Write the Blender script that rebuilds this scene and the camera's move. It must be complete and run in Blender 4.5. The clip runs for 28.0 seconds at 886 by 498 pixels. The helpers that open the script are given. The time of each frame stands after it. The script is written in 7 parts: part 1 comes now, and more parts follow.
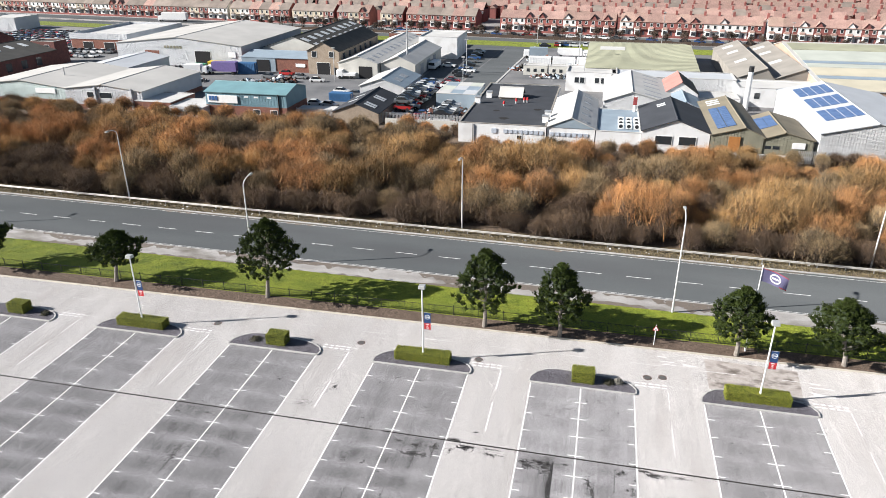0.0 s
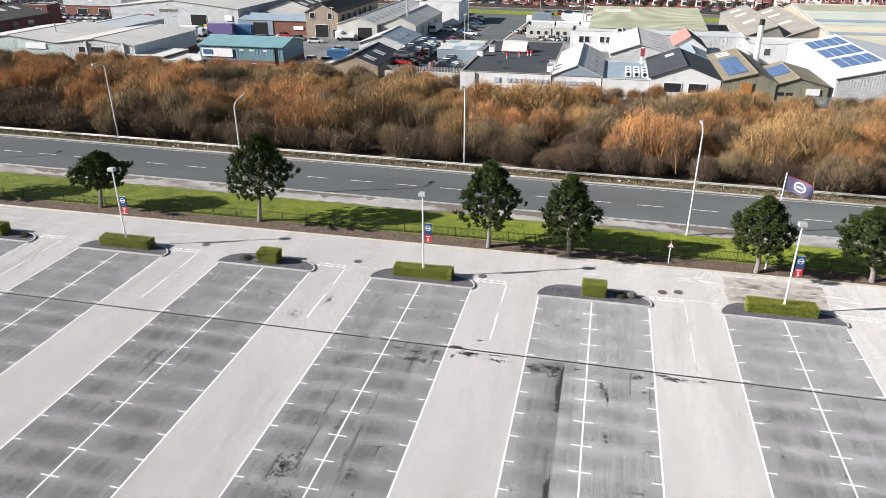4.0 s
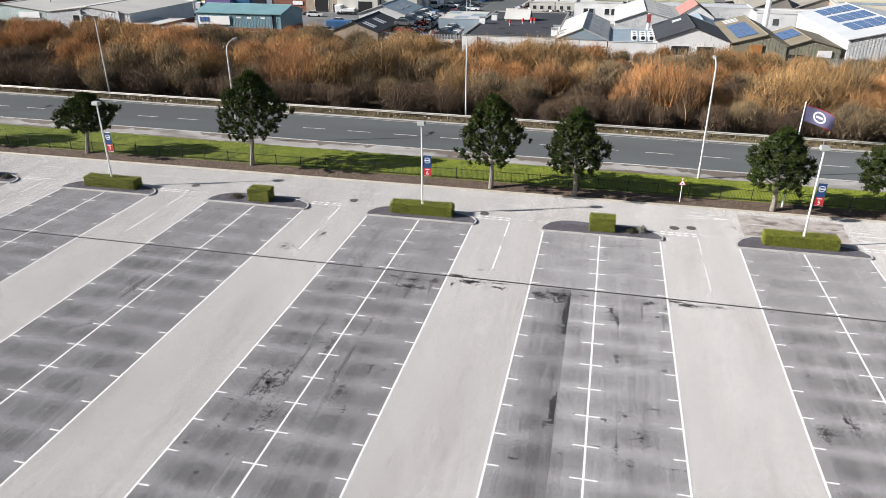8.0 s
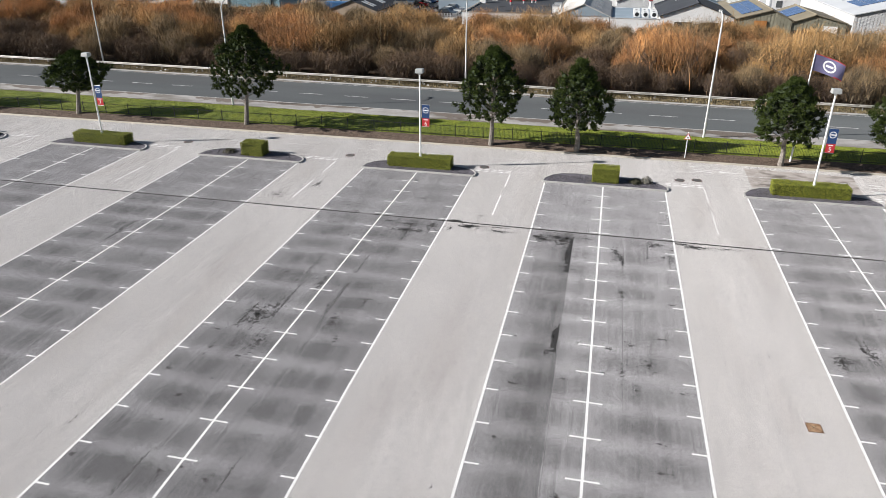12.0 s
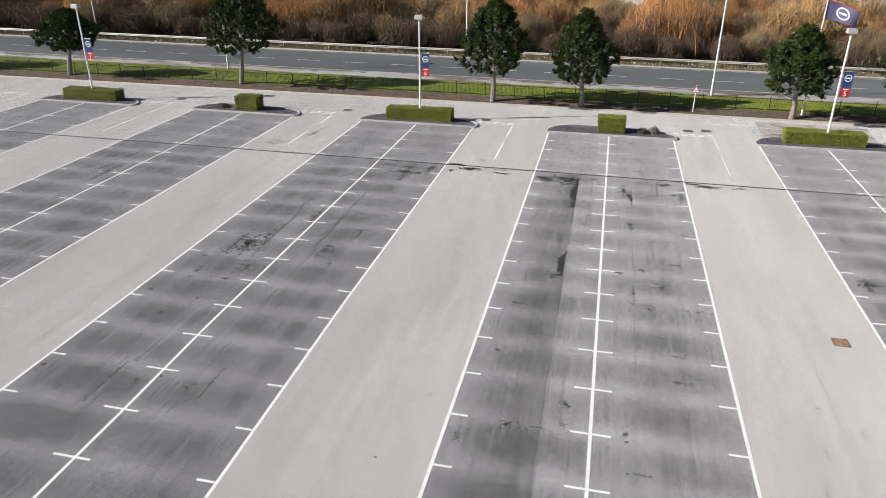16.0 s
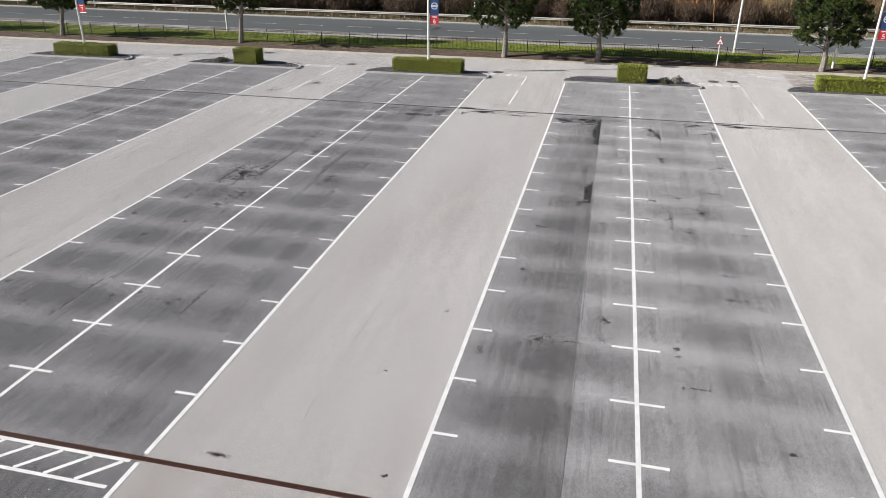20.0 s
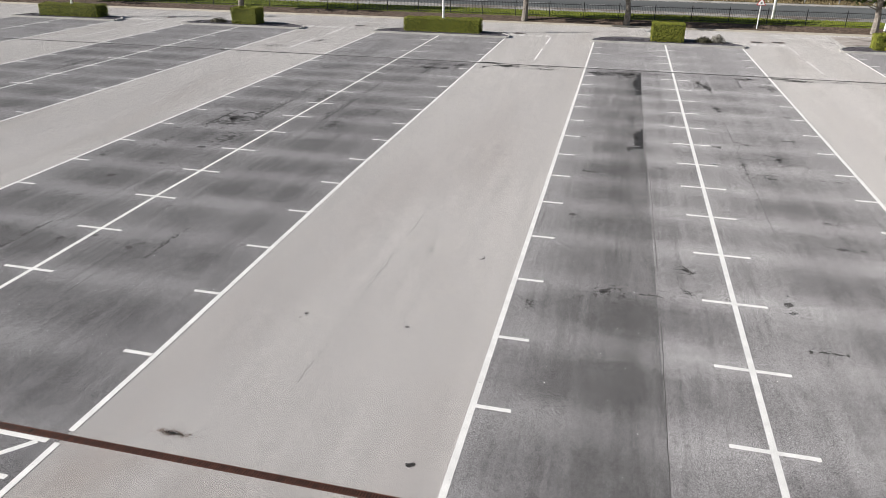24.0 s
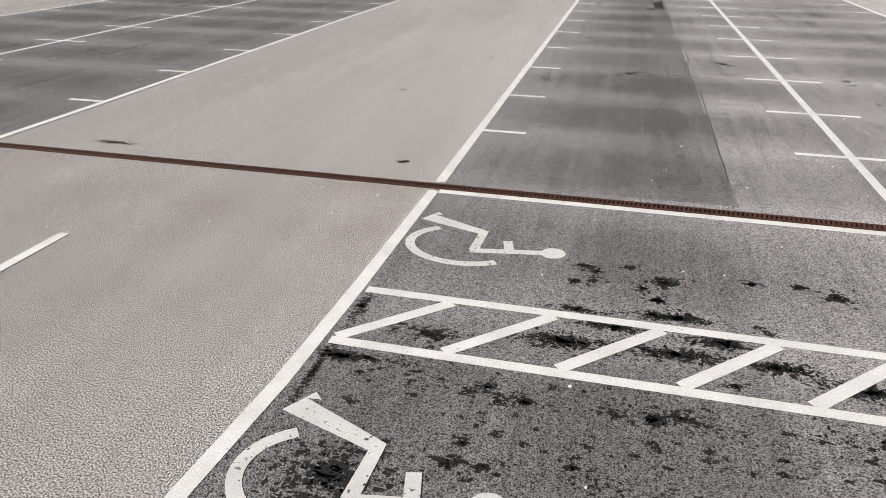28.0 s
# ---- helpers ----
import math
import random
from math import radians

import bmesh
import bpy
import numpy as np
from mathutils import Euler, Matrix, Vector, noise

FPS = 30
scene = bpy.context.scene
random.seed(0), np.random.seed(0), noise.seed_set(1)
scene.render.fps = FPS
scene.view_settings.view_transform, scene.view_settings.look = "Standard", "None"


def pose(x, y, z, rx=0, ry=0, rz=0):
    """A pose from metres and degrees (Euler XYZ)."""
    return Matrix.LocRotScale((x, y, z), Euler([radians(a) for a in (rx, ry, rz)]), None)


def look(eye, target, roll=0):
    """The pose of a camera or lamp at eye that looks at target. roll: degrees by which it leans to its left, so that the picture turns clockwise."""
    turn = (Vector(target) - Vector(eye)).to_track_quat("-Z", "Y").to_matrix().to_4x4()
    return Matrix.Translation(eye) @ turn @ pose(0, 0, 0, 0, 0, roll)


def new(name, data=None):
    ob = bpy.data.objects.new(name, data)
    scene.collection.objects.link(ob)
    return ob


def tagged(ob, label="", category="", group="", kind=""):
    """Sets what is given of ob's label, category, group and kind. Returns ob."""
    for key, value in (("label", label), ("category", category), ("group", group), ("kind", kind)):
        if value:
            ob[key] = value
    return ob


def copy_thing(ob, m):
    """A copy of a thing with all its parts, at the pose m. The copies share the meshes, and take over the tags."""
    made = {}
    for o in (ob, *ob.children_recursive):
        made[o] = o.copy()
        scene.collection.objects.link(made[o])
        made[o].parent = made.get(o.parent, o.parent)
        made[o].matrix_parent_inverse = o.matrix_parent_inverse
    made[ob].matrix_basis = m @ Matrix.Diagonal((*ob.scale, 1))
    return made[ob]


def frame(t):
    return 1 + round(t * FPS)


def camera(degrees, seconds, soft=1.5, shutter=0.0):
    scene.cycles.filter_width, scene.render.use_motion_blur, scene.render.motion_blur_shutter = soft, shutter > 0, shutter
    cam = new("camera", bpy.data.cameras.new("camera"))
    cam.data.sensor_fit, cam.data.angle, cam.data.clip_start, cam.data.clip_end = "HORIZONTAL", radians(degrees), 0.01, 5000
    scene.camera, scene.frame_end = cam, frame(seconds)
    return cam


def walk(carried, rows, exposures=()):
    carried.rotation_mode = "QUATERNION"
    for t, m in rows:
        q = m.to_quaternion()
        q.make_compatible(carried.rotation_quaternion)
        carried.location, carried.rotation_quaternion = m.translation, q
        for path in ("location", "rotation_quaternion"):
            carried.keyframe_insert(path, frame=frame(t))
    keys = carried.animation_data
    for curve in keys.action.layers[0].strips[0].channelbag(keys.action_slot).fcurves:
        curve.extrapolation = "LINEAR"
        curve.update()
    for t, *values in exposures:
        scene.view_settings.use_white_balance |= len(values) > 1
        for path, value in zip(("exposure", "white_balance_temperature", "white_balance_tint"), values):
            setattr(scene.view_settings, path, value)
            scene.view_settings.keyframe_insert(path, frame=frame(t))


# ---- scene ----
cam = camera(64.5, 28.0, soft=0.7)
PATH = [
    (0, (0.947, -3.321, 38.818), (0.546, -1.545, 37.991), -0.2),
    (0.5, (0.924, -3.331, 37.602), (0.523, -1.556, 36.773), -0.1),
    (1, (0.847, -3.221, 36.319), (0.446, -1.446, 35.488), 0),
    (1.5, (0.806, -3.192, 35.074), (0.405, -1.418, 34.242), 0),
    (2, (0.725, -3.161, 33.93), (0.325, -1.387, 33.096), 0),
    (2.5, (0.681, -3.134, 32.823), (0.28, -1.362, 31.988), -0.1),
    (3, (0.647, -3.11, 31.822), (0.247, -1.339, 30.984), 0),
    (3.5, (0.662, -2.983, 30.884), (0.262, -1.213, 30.043), -0.1),
    (5.5, (0.68, -2.329, 27.279), (0.278, -0.562, 26.432), 0),
    (6, (0.771, -2.178, 26.537), (0.367, -0.413, 25.688), -0.1),
    (6.5, (0.777, -2.177, 25.689), (0.374, -0.411, 24.842), 0),
    (7, (0.786, -2.242, 24.96), (0.383, -0.476, 24.112), 0),
    (7.5, (0.698, -2.248, 24.29), (0.297, -0.482, 23.44), 0),
    (8, (0.696, -2.291, 23.609), (0.292, -0.526, 22.761), 0),
    (8.5, (0.659, -2.309, 23.005), (0.256, -0.543, 22.157), 0.1),
    (9, (0.696, -2.225, 22.467), (0.293, -0.46, 21.618), 0.1),
    (9.5, (0.711, -2.246, 21.877), (0.307, -0.481, 21.027), 0.1),
    (10, (0.757, -2.292, 21.338), (0.352, -0.526, 20.489), 0.1),
    (10.5, (0.758, -2.328, 20.767), (0.354, -0.561, 19.92), 0.1),
    (11, (0.728, -2.406, 20.213), (0.325, -0.639, 19.367), 0.2),
    (11.5, (0.854, -2.424, 19.687), (0.45, -0.657, 18.842), 0.2),
    (12, (0.852, -2.389, 19.202), (0.448, -0.622, 18.357), 0.2),
    (12.5, (0.795, -2.437, 18.708), (0.395, -0.669, 17.864), 0.2),
    (14.5, (0.765, -2.32, 16.349), (0.363, -0.549, 15.511), 0.3),
    (15, (0.882, -2.236, 15.8), (0.476, -0.464, 14.962), 0.24),
    (15.5, (0.871, -2.29, 15.292), (0.465, -0.518, 14.455), 0.24),
    (16, (0.861, -2.297, 14.782), (0.455, -0.526, 13.944), 0.24),
    (16.5, (0.806, -2.279, 14.245), (0.399, -0.508, 13.406), 0.24),
    (17, (0.79, -2.254, 13.71), (0.382, -0.485, 12.872), 0.24),
    (17.5, (0.679, -2.246, 13.192), (0.272, -0.476, 12.352), 0.24),
    (18, (0.627, -2.158, 12.668), (0.217, -0.389, 11.829), 0.24),
    (18.5, (0.497, -1.811, 12.163), (0.088, -0.042, 11.325), 0.24),
    (19, (0.325, -1.301, 11.697), (-0.087, 0.467, 10.856), 0.34),
    (19.5, (0.182, -1.104, 11.132), (-0.228, 0.665, 10.293), 0.3),
    (20, (0.039, -0.914, 10.559), (-0.375, 0.855, 9.721), 0.25),
    (20.5, (-0.189, -0.426, 10.065), (-0.604, 1.343, 9.228), 0.2),
    (21, (-0.399, 0.287, 9.682), (-0.817, 2.054, 8.843), 0.2),
    (21.5, (-0.673, 1.227, 9.316), (-1.094, 2.992, 8.474), 0.2),
    (23.5, (-1.416, 2.36, 7.641), (-1.838, 4.124, 6.799), 0.7),
    (24, (-1.444, 2.311, 7.174), (-1.87, 4.075, 6.333), 0.5),
    (24.5, (-1.495, 2.309, 6.772), (-1.918, 4.073, 5.931), 0.7),
    (25, (-1.452, 2.406, 6.197), (-1.886, 4.171, 5.362), 0.4),
    (25.5, (-1.518, 2.466, 5.438), (-1.948, 4.23, 4.6), 0.4),
    (26, (-1.475, 2.434, 4.631), (-1.907, 4.194, 3.785), 0.4),
    (26.5, (-1.481, 2.451, 3.967), (-1.903, 4.211, 3.116), 0.8),
    (27, (-1.419, 2.454, 3.274), (-1.852, 4.213, 2.426), 0.6),
    (27.5, (-1.394, 2.396, 2.771), (-1.827, 4.155, 1.923), 0.6),
    (28, (-1.371, 2.361, 2.599), (-1.807, 4.118, 1.748), 0.5),
]
walk(cam, [(t, look(eye, target, roll)) for t, eye, target, roll in PATH],
     exposures=[(0, 1.13, 6410, 10.4), (8, 0.89, 6420, 10.4), (14.5, 0.69, 6430, 10.2), (20, 0.62, 6460, 10.2), (24, 0.575, 6560, 10.2), (28, 0.47, 6780, 10.7)])

# ---- world, sun ----
world = bpy.data.worlds.new("sky")
scene.world = world
world.use_nodes = True
wn = world.node_tree.nodes
sky = wn.new("ShaderNodeTexSky")
sky.sky_type = "NISHITA"
sky.sun_disc = False
SUN_TO = Vector((-15.05, -5.2, 8.25)).normalized()
sky.sun_elevation = math.asin(SUN_TO.z)
sky.sun_rotation = math.atan2(SUN_TO.x, SUN_TO.y)
sky.air_density, sky.dust_density, sky.ozone_density = 1.0, 1.2, 1.0
wn["Background"].inputs["Strength"].default_value = 0.045
world.node_tree.links.new(sky.outputs[0], wn["Background"].inputs["Color"])
sun = new("sun", bpy.data.lights.new("sun", "SUN"))
sun.data.energy, sun.data.angle, sun.data.color = 5.0, radians(0.53), (1.0, 0.965, 0.92)
sun.matrix_world = look(SUN_TO * 200, (0, 0, 0))

# ---- materials ----


def material(name, c1, c2, scale=1.0, rough=0.85, metal=0.0, fine=0.0, fine_scale=60.0, bump=0.0, bump_scale=None,
             c3=None, scale3=0.2, amount3=0.5, vary=0.0, spec=0.4, mid=0.0, matt=0.0, streak=0.0, wave=None, stretch=(1, 1, 1)):
    """Two colours mixed by noise in world space, a third in large patches, fine grain, relief, and variation per object."""
    m = bpy.data.materials.new(name)
    m.use_nodes = True
    nt = m.node_tree
    n, l = nt.nodes, nt.links
    p = n["Principled BSDF"]
    geo = n.new("ShaderNodeNewGeometry")
    mp = n.new("ShaderNodeMapping")
    mp.inputs["Scale"].default_value = stretch
    l.new(geo.outputs["Position"], mp.inputs["Vector"])
    pos = mp.outputs[0]

    def noise_at(s, detail=4.0, source=pos):
        t = n.new("ShaderNodeTexNoise")
        t.inputs["Scale"].default_value, t.inputs["Detail"].default_value = s, detail
        l.new(source, t.inputs["Vector"])
        return t.outputs["Fac"]

    def ramp(fac, a, b):
        r = n.new("ShaderNodeMapRange")
        r.inputs["From Min"].default_value, r.inputs["From Max"].default_value = a, b
        l.new(fac, r.inputs["Value"])
        return r.outputs[0]

    def mix(fac, a, b, kind="MIX"):
        x = n.new("ShaderNodeMix")
        x.data_type, x.blend_type = "RGBA", kind
        for sock, v in ((x.inputs[0], fac), (x.inputs[6], a), (x.inputs[7], b)):
            if isinstance(v, (int, float)):
                sock.default_value = v
            elif isinstance(v, tuple):
                sock.default_value = (*v, 1.0)
            else:
                l.new(v, sock)
        return x.outputs[2]

    col = mix(ramp(noise_at(scale), 0.35, 0.65), c1, c2)
    if c3:
        f = n.new("ShaderNodeMath")
        f.operation = "MULTIPLY"
        f.inputs[1].default_value = amount3
        l.new(ramp(noise_at(scale3, 6.0), 0.5, 0.68), f.inputs[0])
        col = mix(f.outputs[0], col, c3)
    if fine:
        g = ramp(noise_at(fine_scale, 2.0, geo.outputs["Position"]), 0.36, 0.64)
        lo, hi = 1.0 - fine, 1.0 + fine
        col = mix(1.0, col, mix(g, (lo, lo, lo), (hi, hi, hi)), "MULTIPLY")
    if mid:
        t = n.new("ShaderNodeTexNoise")
        t.inputs["Scale"].default_value, t.inputs["Detail"].default_value, t.inputs["Roughness"].default_value = 12.0, 8.0, 0.85
        l.new(geo.outputs["Position"], t.inputs["Vector"])
        lo, hi = 1.0 - mid, 1.0 + mid
        col = mix(1.0, col, mix(ramp(t.outputs["Fac"], 0.34, 0.66), (lo, lo, lo), (hi, hi, hi)), "MULTIPLY")
    if streak:
        lane = n.new("ShaderNodeMapping")
        lane.inputs["Scale"].default_value = (1.0, 0.07, 1.0)
        l.new(geo.outputs["Position"], lane.inputs["Vector"])
        lo, hi = 1.0 - streak, 1.0 + streak
        col = mix(1.0, col, mix(ramp(noise_at(2.6, 7.0, lane.outputs[0]), 0.36, 0.64), (lo, lo, lo), (hi, hi, hi)), "MULTIPLY")
    if vary:
        info = n.new("ShaderNodeObjectInfo")
        lo, hi = 1.0 - vary, 1.0 + vary
        col = mix(1.0, col, mix(info.outputs["Random"], (lo, lo, lo), (hi, hi, hi)), "MULTIPLY")
    l.new(col, p.inputs["Base Color"])
    p.inputs["Roughness"].default_value, p.inputs["Metallic"].default_value = rough, metal
    p.inputs["Specular IOR Level"].default_value = spec
    p.inputs["Diffuse Roughness"].default_value = matt
    if bump or wave:
        b = n.new("ShaderNodeBump")
        b.inputs["Strength"].default_value = bump or 0.6
        if wave:
            w = n.new("ShaderNodeTexWave")
            w.bands_direction = wave[0]
            w.inputs["Scale"].default_value = wave[1]
            l.new(geo.outputs["Position"], w.inputs["Vector"])
            l.new(w.outputs["Fac"], b.inputs["Height"])
            b.inputs["Distance"].default_value = 0.05
        else:
            l.new(noise_at(bump_scale or fine_scale, 3.0, geo.outputs["Position"]), b.inputs["Height"])
            b.inputs["Distance"].default_value = 0.02
        l.new(b.outputs[0], p.inputs["Normal"])
    return m


def glass_material(name, tint, rough=0.08):
    m = bpy.data.materials.new(name)
    m.use_nodes = True
    p = m.node_tree.nodes["Principled BSDF"]
    p.inputs["Base Color"].default_value = (*tint, 1)
    p.inputs["Roughness"].default_value = rough
    p.inputs["Specular IOR Level"].default_value = 0.8
    return m


def asphalt_bays(name, age):
    """Dark bay asphalt: an oily dark patch for each parked car, paler strips between, paver lanes, streaks, and stone grain."""
    k = 0.945 - 0.40 * (age - 1.0)
    m = material(name, (0.266 * k, 0.256 * k, 0.260 * k), (0.325 * k, 0.315 * k, 0.318 * k), 0.35, 0.9, fine=0.85, fine_scale=108.0, mid=0.1, matt=0.42, bump=0.5,
                 bump_scale=110.0, spec=0.4)
    n, l = m.node_tree.nodes, m.node_tree.links
    p = n["Principled BSDF"]
    old = p.inputs["Base Color"].links[0].from_socket
    geo, sep = n.new("ShaderNodeNewGeometry"), n.new("ShaderNodeSeparateXYZ")
    l.new(geo.outputs["Position"], sep.inputs[0])

    def calc(op, a, b=None):
        x = n.new("ShaderNodeMath")
        x.operation = op
        for i, v in ((0, a), (1, b)):
            if v is None:
                continue
            if isinstance(v, (int, float)):
                x.inputs[i].default_value = v
            else:
                l.new(v, x.inputs[i])
        return x.outputs[0]

    def noise_of(scale, stretch, detail=6.0, rough=0.6, shift=0.0):
        mp, t = n.new("ShaderNodeMapping"), n.new("ShaderNodeTexNoise")
        mp.inputs["Scale"].default_value, mp.inputs["Location"].default_value = stretch, (shift, shift * 0.7, 0)
        t.inputs["Scale"].default_value, t.inputs["Detail"].default_value, t.inputs["Roughness"].default_value = scale, detail, rough
        l.new(geo.outputs["Position"], mp.inputs["Vector"])
        l.new(mp.outputs[0], t.inputs["Vector"])
        return t.outputs["Fac"]

    def span(v, a, b, c=0.0, d=1.0):
        r = n.new("ShaderNodeMapRange")
        for key, q in (("From Min", a), ("From Max", b), ("To Min", c), ("To Max", d)):
            r.inputs[key].default_value = q
        l.new(v, r.inputs["Value"])
        return r.outputs[0]

    # one car every 2.4 m along the row
    ph = calc("ADD", calc("MULTIPLY", sep.outputs[1], 2 * math.pi / 2.4), -2 * math.pi * (11.55 + 1.2) / 2.4)
    ph = calc("ADD", ph, calc("MULTIPLY", calc("ADD", noise_of(0.55, (0.6, 1, 1), 4.0), -0.5), 1.5))
    ph = calc("ADD", ph, calc("MULTIPLY", calc("ADD", noise_of(2.6, (0.45, 1.6, 1), 7.0, 0.7, 5.0), -0.5), 2.2))
    band = calc("SUBTRACT", 1.0, calc("POWER", calc("SUBTRACT", 0.5, calc("MULTIPLY", calc("COSINE", ph), 0.5)), 1.7))
    # darkest under the middle of each car, palest beside the lines
    across = calc("PINGPONG", calc("MODULO", calc("ADD", sep.outputs[0], 3.15 + 15.53 * 8), 15.53), 4.725)
    under = calc("MULTIPLY", span(across, 0.1, 1.7, 0.35), span(across, 3.0, 4.7, 1.0, 0.6))
    # no two bays have been used alike
    bay = n.new("ShaderNodeTexWhiteNoise")
    bay.noise_dimensions = "2D"
    cell = n.new("ShaderNodeCombineXYZ")
    l.new(calc("FLOOR", calc("DIVIDE", calc("ADD", sep.outputs[1], -11.55), 2.4)), cell.inputs[0])
    l.new(calc("FLOOR", calc("DIVIDE", calc("ADD", sep.outputs[0], 3.15), 4.725)), cell.inputs[1])
    l.new(cell.outputs[0], bay.inputs["Vector"])
    amount = calc("MULTIPLY", span(noise_of(0.5, (1, 1, 1), 7.0, 0.65), 0.34, 0.66, 0.4 * age, 0.9 * age), calc("MULTIPLY", span(bay.outputs["Value"], 0.0, 1.0, 0.65, 1.15), span(sep.outputs[1], 16.0, 34.0, 1.12, 0.7)))
    # the bays beyond the far drain are seldom used
    used = span(sep.outputs[1], 41.8, 43.2, 1.0, 0.35)
    lanes = noise_of(0.9, (1.0, 0.035, 1.0), 8.0, 0.62)
    f = calc("MULTIPLY", calc("MULTIPLY", calc("MULTIPLY", band, amount), calc("MULTIPLY", under, used)), span(lanes, 0.44, 0.56, 0.7, 1.12))
    f = calc("ADD", f, span(lanes, 0.42, 0.66, 0.0, 0.16))
    f = calc("ADD", f, span(noise_of(4.0, (1.0, 0.03, 1.0), 6.0, 0.7, 3.0), 0.48, 0.64, 0.0, 0.2))
    drops = span(noise_of(4.0, (1.4, 0.6, 1), 8.0, 0.75), 0.545, 0.68, 0.0, 0.48)
    f = calc("ADD", f, calc("MULTIPLY", calc("MULTIPLY", drops, used), calc("ADD", band, 0.15)))
    # hair-fine rake marks along the row
    f = calc("ADD", f, span(noise_of(11.0, (1.0, 0.022, 1.0), 4.0, 0.7, 7.0), 0.5, 0.66, 0.0, 0.26))
    f = calc("MINIMUM", f, 0.95)
    # each strip that the paver laid has its own shade
    lane = calc("FLOOR", calc("DIVIDE", calc("ADD", sep.outputs[0], 0.1), 2.36))
    wn_ = n.new("ShaderNodeTexWhiteNoise")
    wn_.noise_dimensions = "1D"
    l.new(lane, wn_.inputs["W"])
    shade = calc("MULTIPLY", span(wn_.outputs["Value"], 0.0, 1.0, 0.975, 1.025), span(sep.outputs[1], 9.0, 9.4, 0.92, 1.0))
    pale = calc("MULTIPLY", calc("SUBTRACT", 1.0, band), span(noise_of(0.8, (0.5, 1, 1), 4.0, 0.5, 9.0), 0.42, 0.62, 0.0, 0.2))
    pale = calc("MULTIPLY", pale, span(across, 2.4, 4.2, 0.3, 1.0))
    gain = calc("MULTIPLY", shade, calc("ADD", calc("SUBTRACT", 1.06, calc("MULTIPLY", f, 0.55)), calc("MULTIPLY", pale, used)))
    mul = n.new("ShaderNodeVectorMath")
    mul.operation = "SCALE"
    l.new(old, mul.inputs[0])
    l.new(gain, mul.inputs["Scale"])
    l.new(mul.outputs[0], p.inputs["Base Color"])
    return m


def paint(name, colour, wear, grain=34.0):
    """Road paint whose worn spots let the asphalt through."""
    m = material(name, colour, tuple(c * 0.86 for c in colour), 3.0, 0.7, fine=0.12, fine_scale=120.0)
    n, l = m.node_tree.nodes, m.node_tree.links
    out = n["Material Output"]
    clear = n.new("ShaderNodeBsdfTransparent")
    mixer = n.new("ShaderNodeMixShader")
    geo = n.new("ShaderNodeNewGeometry")
    a = n.new("ShaderNodeTexNoise")
    a.inputs["Scale"].default_value, a.inputs["Detail"].default_value = grain, 8.0
    l.new(geo.outputs["Position"], a.inputs["Vector"])
    r = n.new("ShaderNodeMapRange")
    r.inputs["From Min"].default_value, r.inputs["From Max"].default_value = wear, wear + 0.06
    l.new(a.outputs["Fac"], r.inputs["Value"])
    l.new(r.outputs[0], mixer.inputs[0])
    l.new(n["Principled BSDF"].outputs[0], mixer.inputs[1])
    l.new(clear.outputs[0], mixer.inputs[2])
    l.new(mixer.outputs[0], out.inputs["Surface"])
    return m


M_AISLE = material("light_asphalt", (0.405, 0.385, 0.371), (0.450, 0.429, 0.414), 0.25, 0.9, fine=0.85, fine_scale=94.0, mid=0.14, streak=0.045, matt=0.32, bump=0.5, spec=0.4,
                   bump_scale=110.0, c3=(0.350, 0.322, 0.304), scale3=0.42, amount3=0.55, stretch=(1, 0.16, 1))
M_BAY = asphalt_bays("bay_asphalt", 1.0)
M_BAY_OLD = asphalt_bays("older_bay_asphalt", 1.35)
M_PAINT = paint("white_line_paint", (0.80, 0.79, 0.77), 0.68)
M_PAINT_WORN = paint("worn_white_paint", (0.74, 0.73, 0.71), 0.52)
M_ROAD = material("road_asphalt", (0.084, 0.091, 0.093), (0.107, 0.114, 0.116), 0.15, 0.9, matt=0.32, spec=0.25, fine=0.15, fine_scale=30.0, bump=0.2,
                  c3=(0.085, 0.087, 0.09), scale3=0.12, amount3=0.7, stretch=(0.25, 1, 1))
M_PATH = material("footpath_concrete", (0.36, 0.345, 0.325), (0.27, 0.255, 0.24), 0.6, 0.92, fine=0.15, fine_scale=20.0, c3=(0.13, 0.115, 0.095),
                  scale3=0.33, amount3=0.95, stretch=(0.5, 1, 1))
M_KERB = material("kerb_concrete", (0.50, 0.46, 0.39), (0.42, 0.38, 0.32), 1.5, 0.9, fine=0.15, vary=0.08)
M_KERB_GREY = material("pale_kerb_concrete", (0.46, 0.45, 0.43), (0.38, 0.37, 0.35), 1.5, 0.9, fine=0.15, vary=0.08)
M_MULCH = material("bark_mulch", (0.085, 0.060, 0.044), (0.135, 0.098, 0.073), 3.0, 0.95, fine=0.5, fine_scale=9.0, bump=1.0, bump_scale=9.0)
M_SLATE = material("slate_chippings", (0.085, 0.078, 0.09), (0.15, 0.14, 0.155), 6.0, 0.8, fine=0.5, fine_scale=14.0, bump=1.0, bump_scale=14.0)
M_GRASS = material("mown_grass", (0.135, 0.170, 0.014), (0.195, 0.222, 0.022), 0.6, 0.9, fine=0.4, fine_scale=7.0, matt=0.32, bump=0.8, bump_scale=9.0,
                   c3=(0.08, 0.11, 0.014), scale3=0.35, amount3=0.6)
M_SCRUB = material("scrub_litter", (0.10, 0.072, 0.05), (0.15, 0.108, 0.075), 0.8, 0.95, fine=0.4, fine_scale=5.0, bump=1.0, bump_scale=5.0)
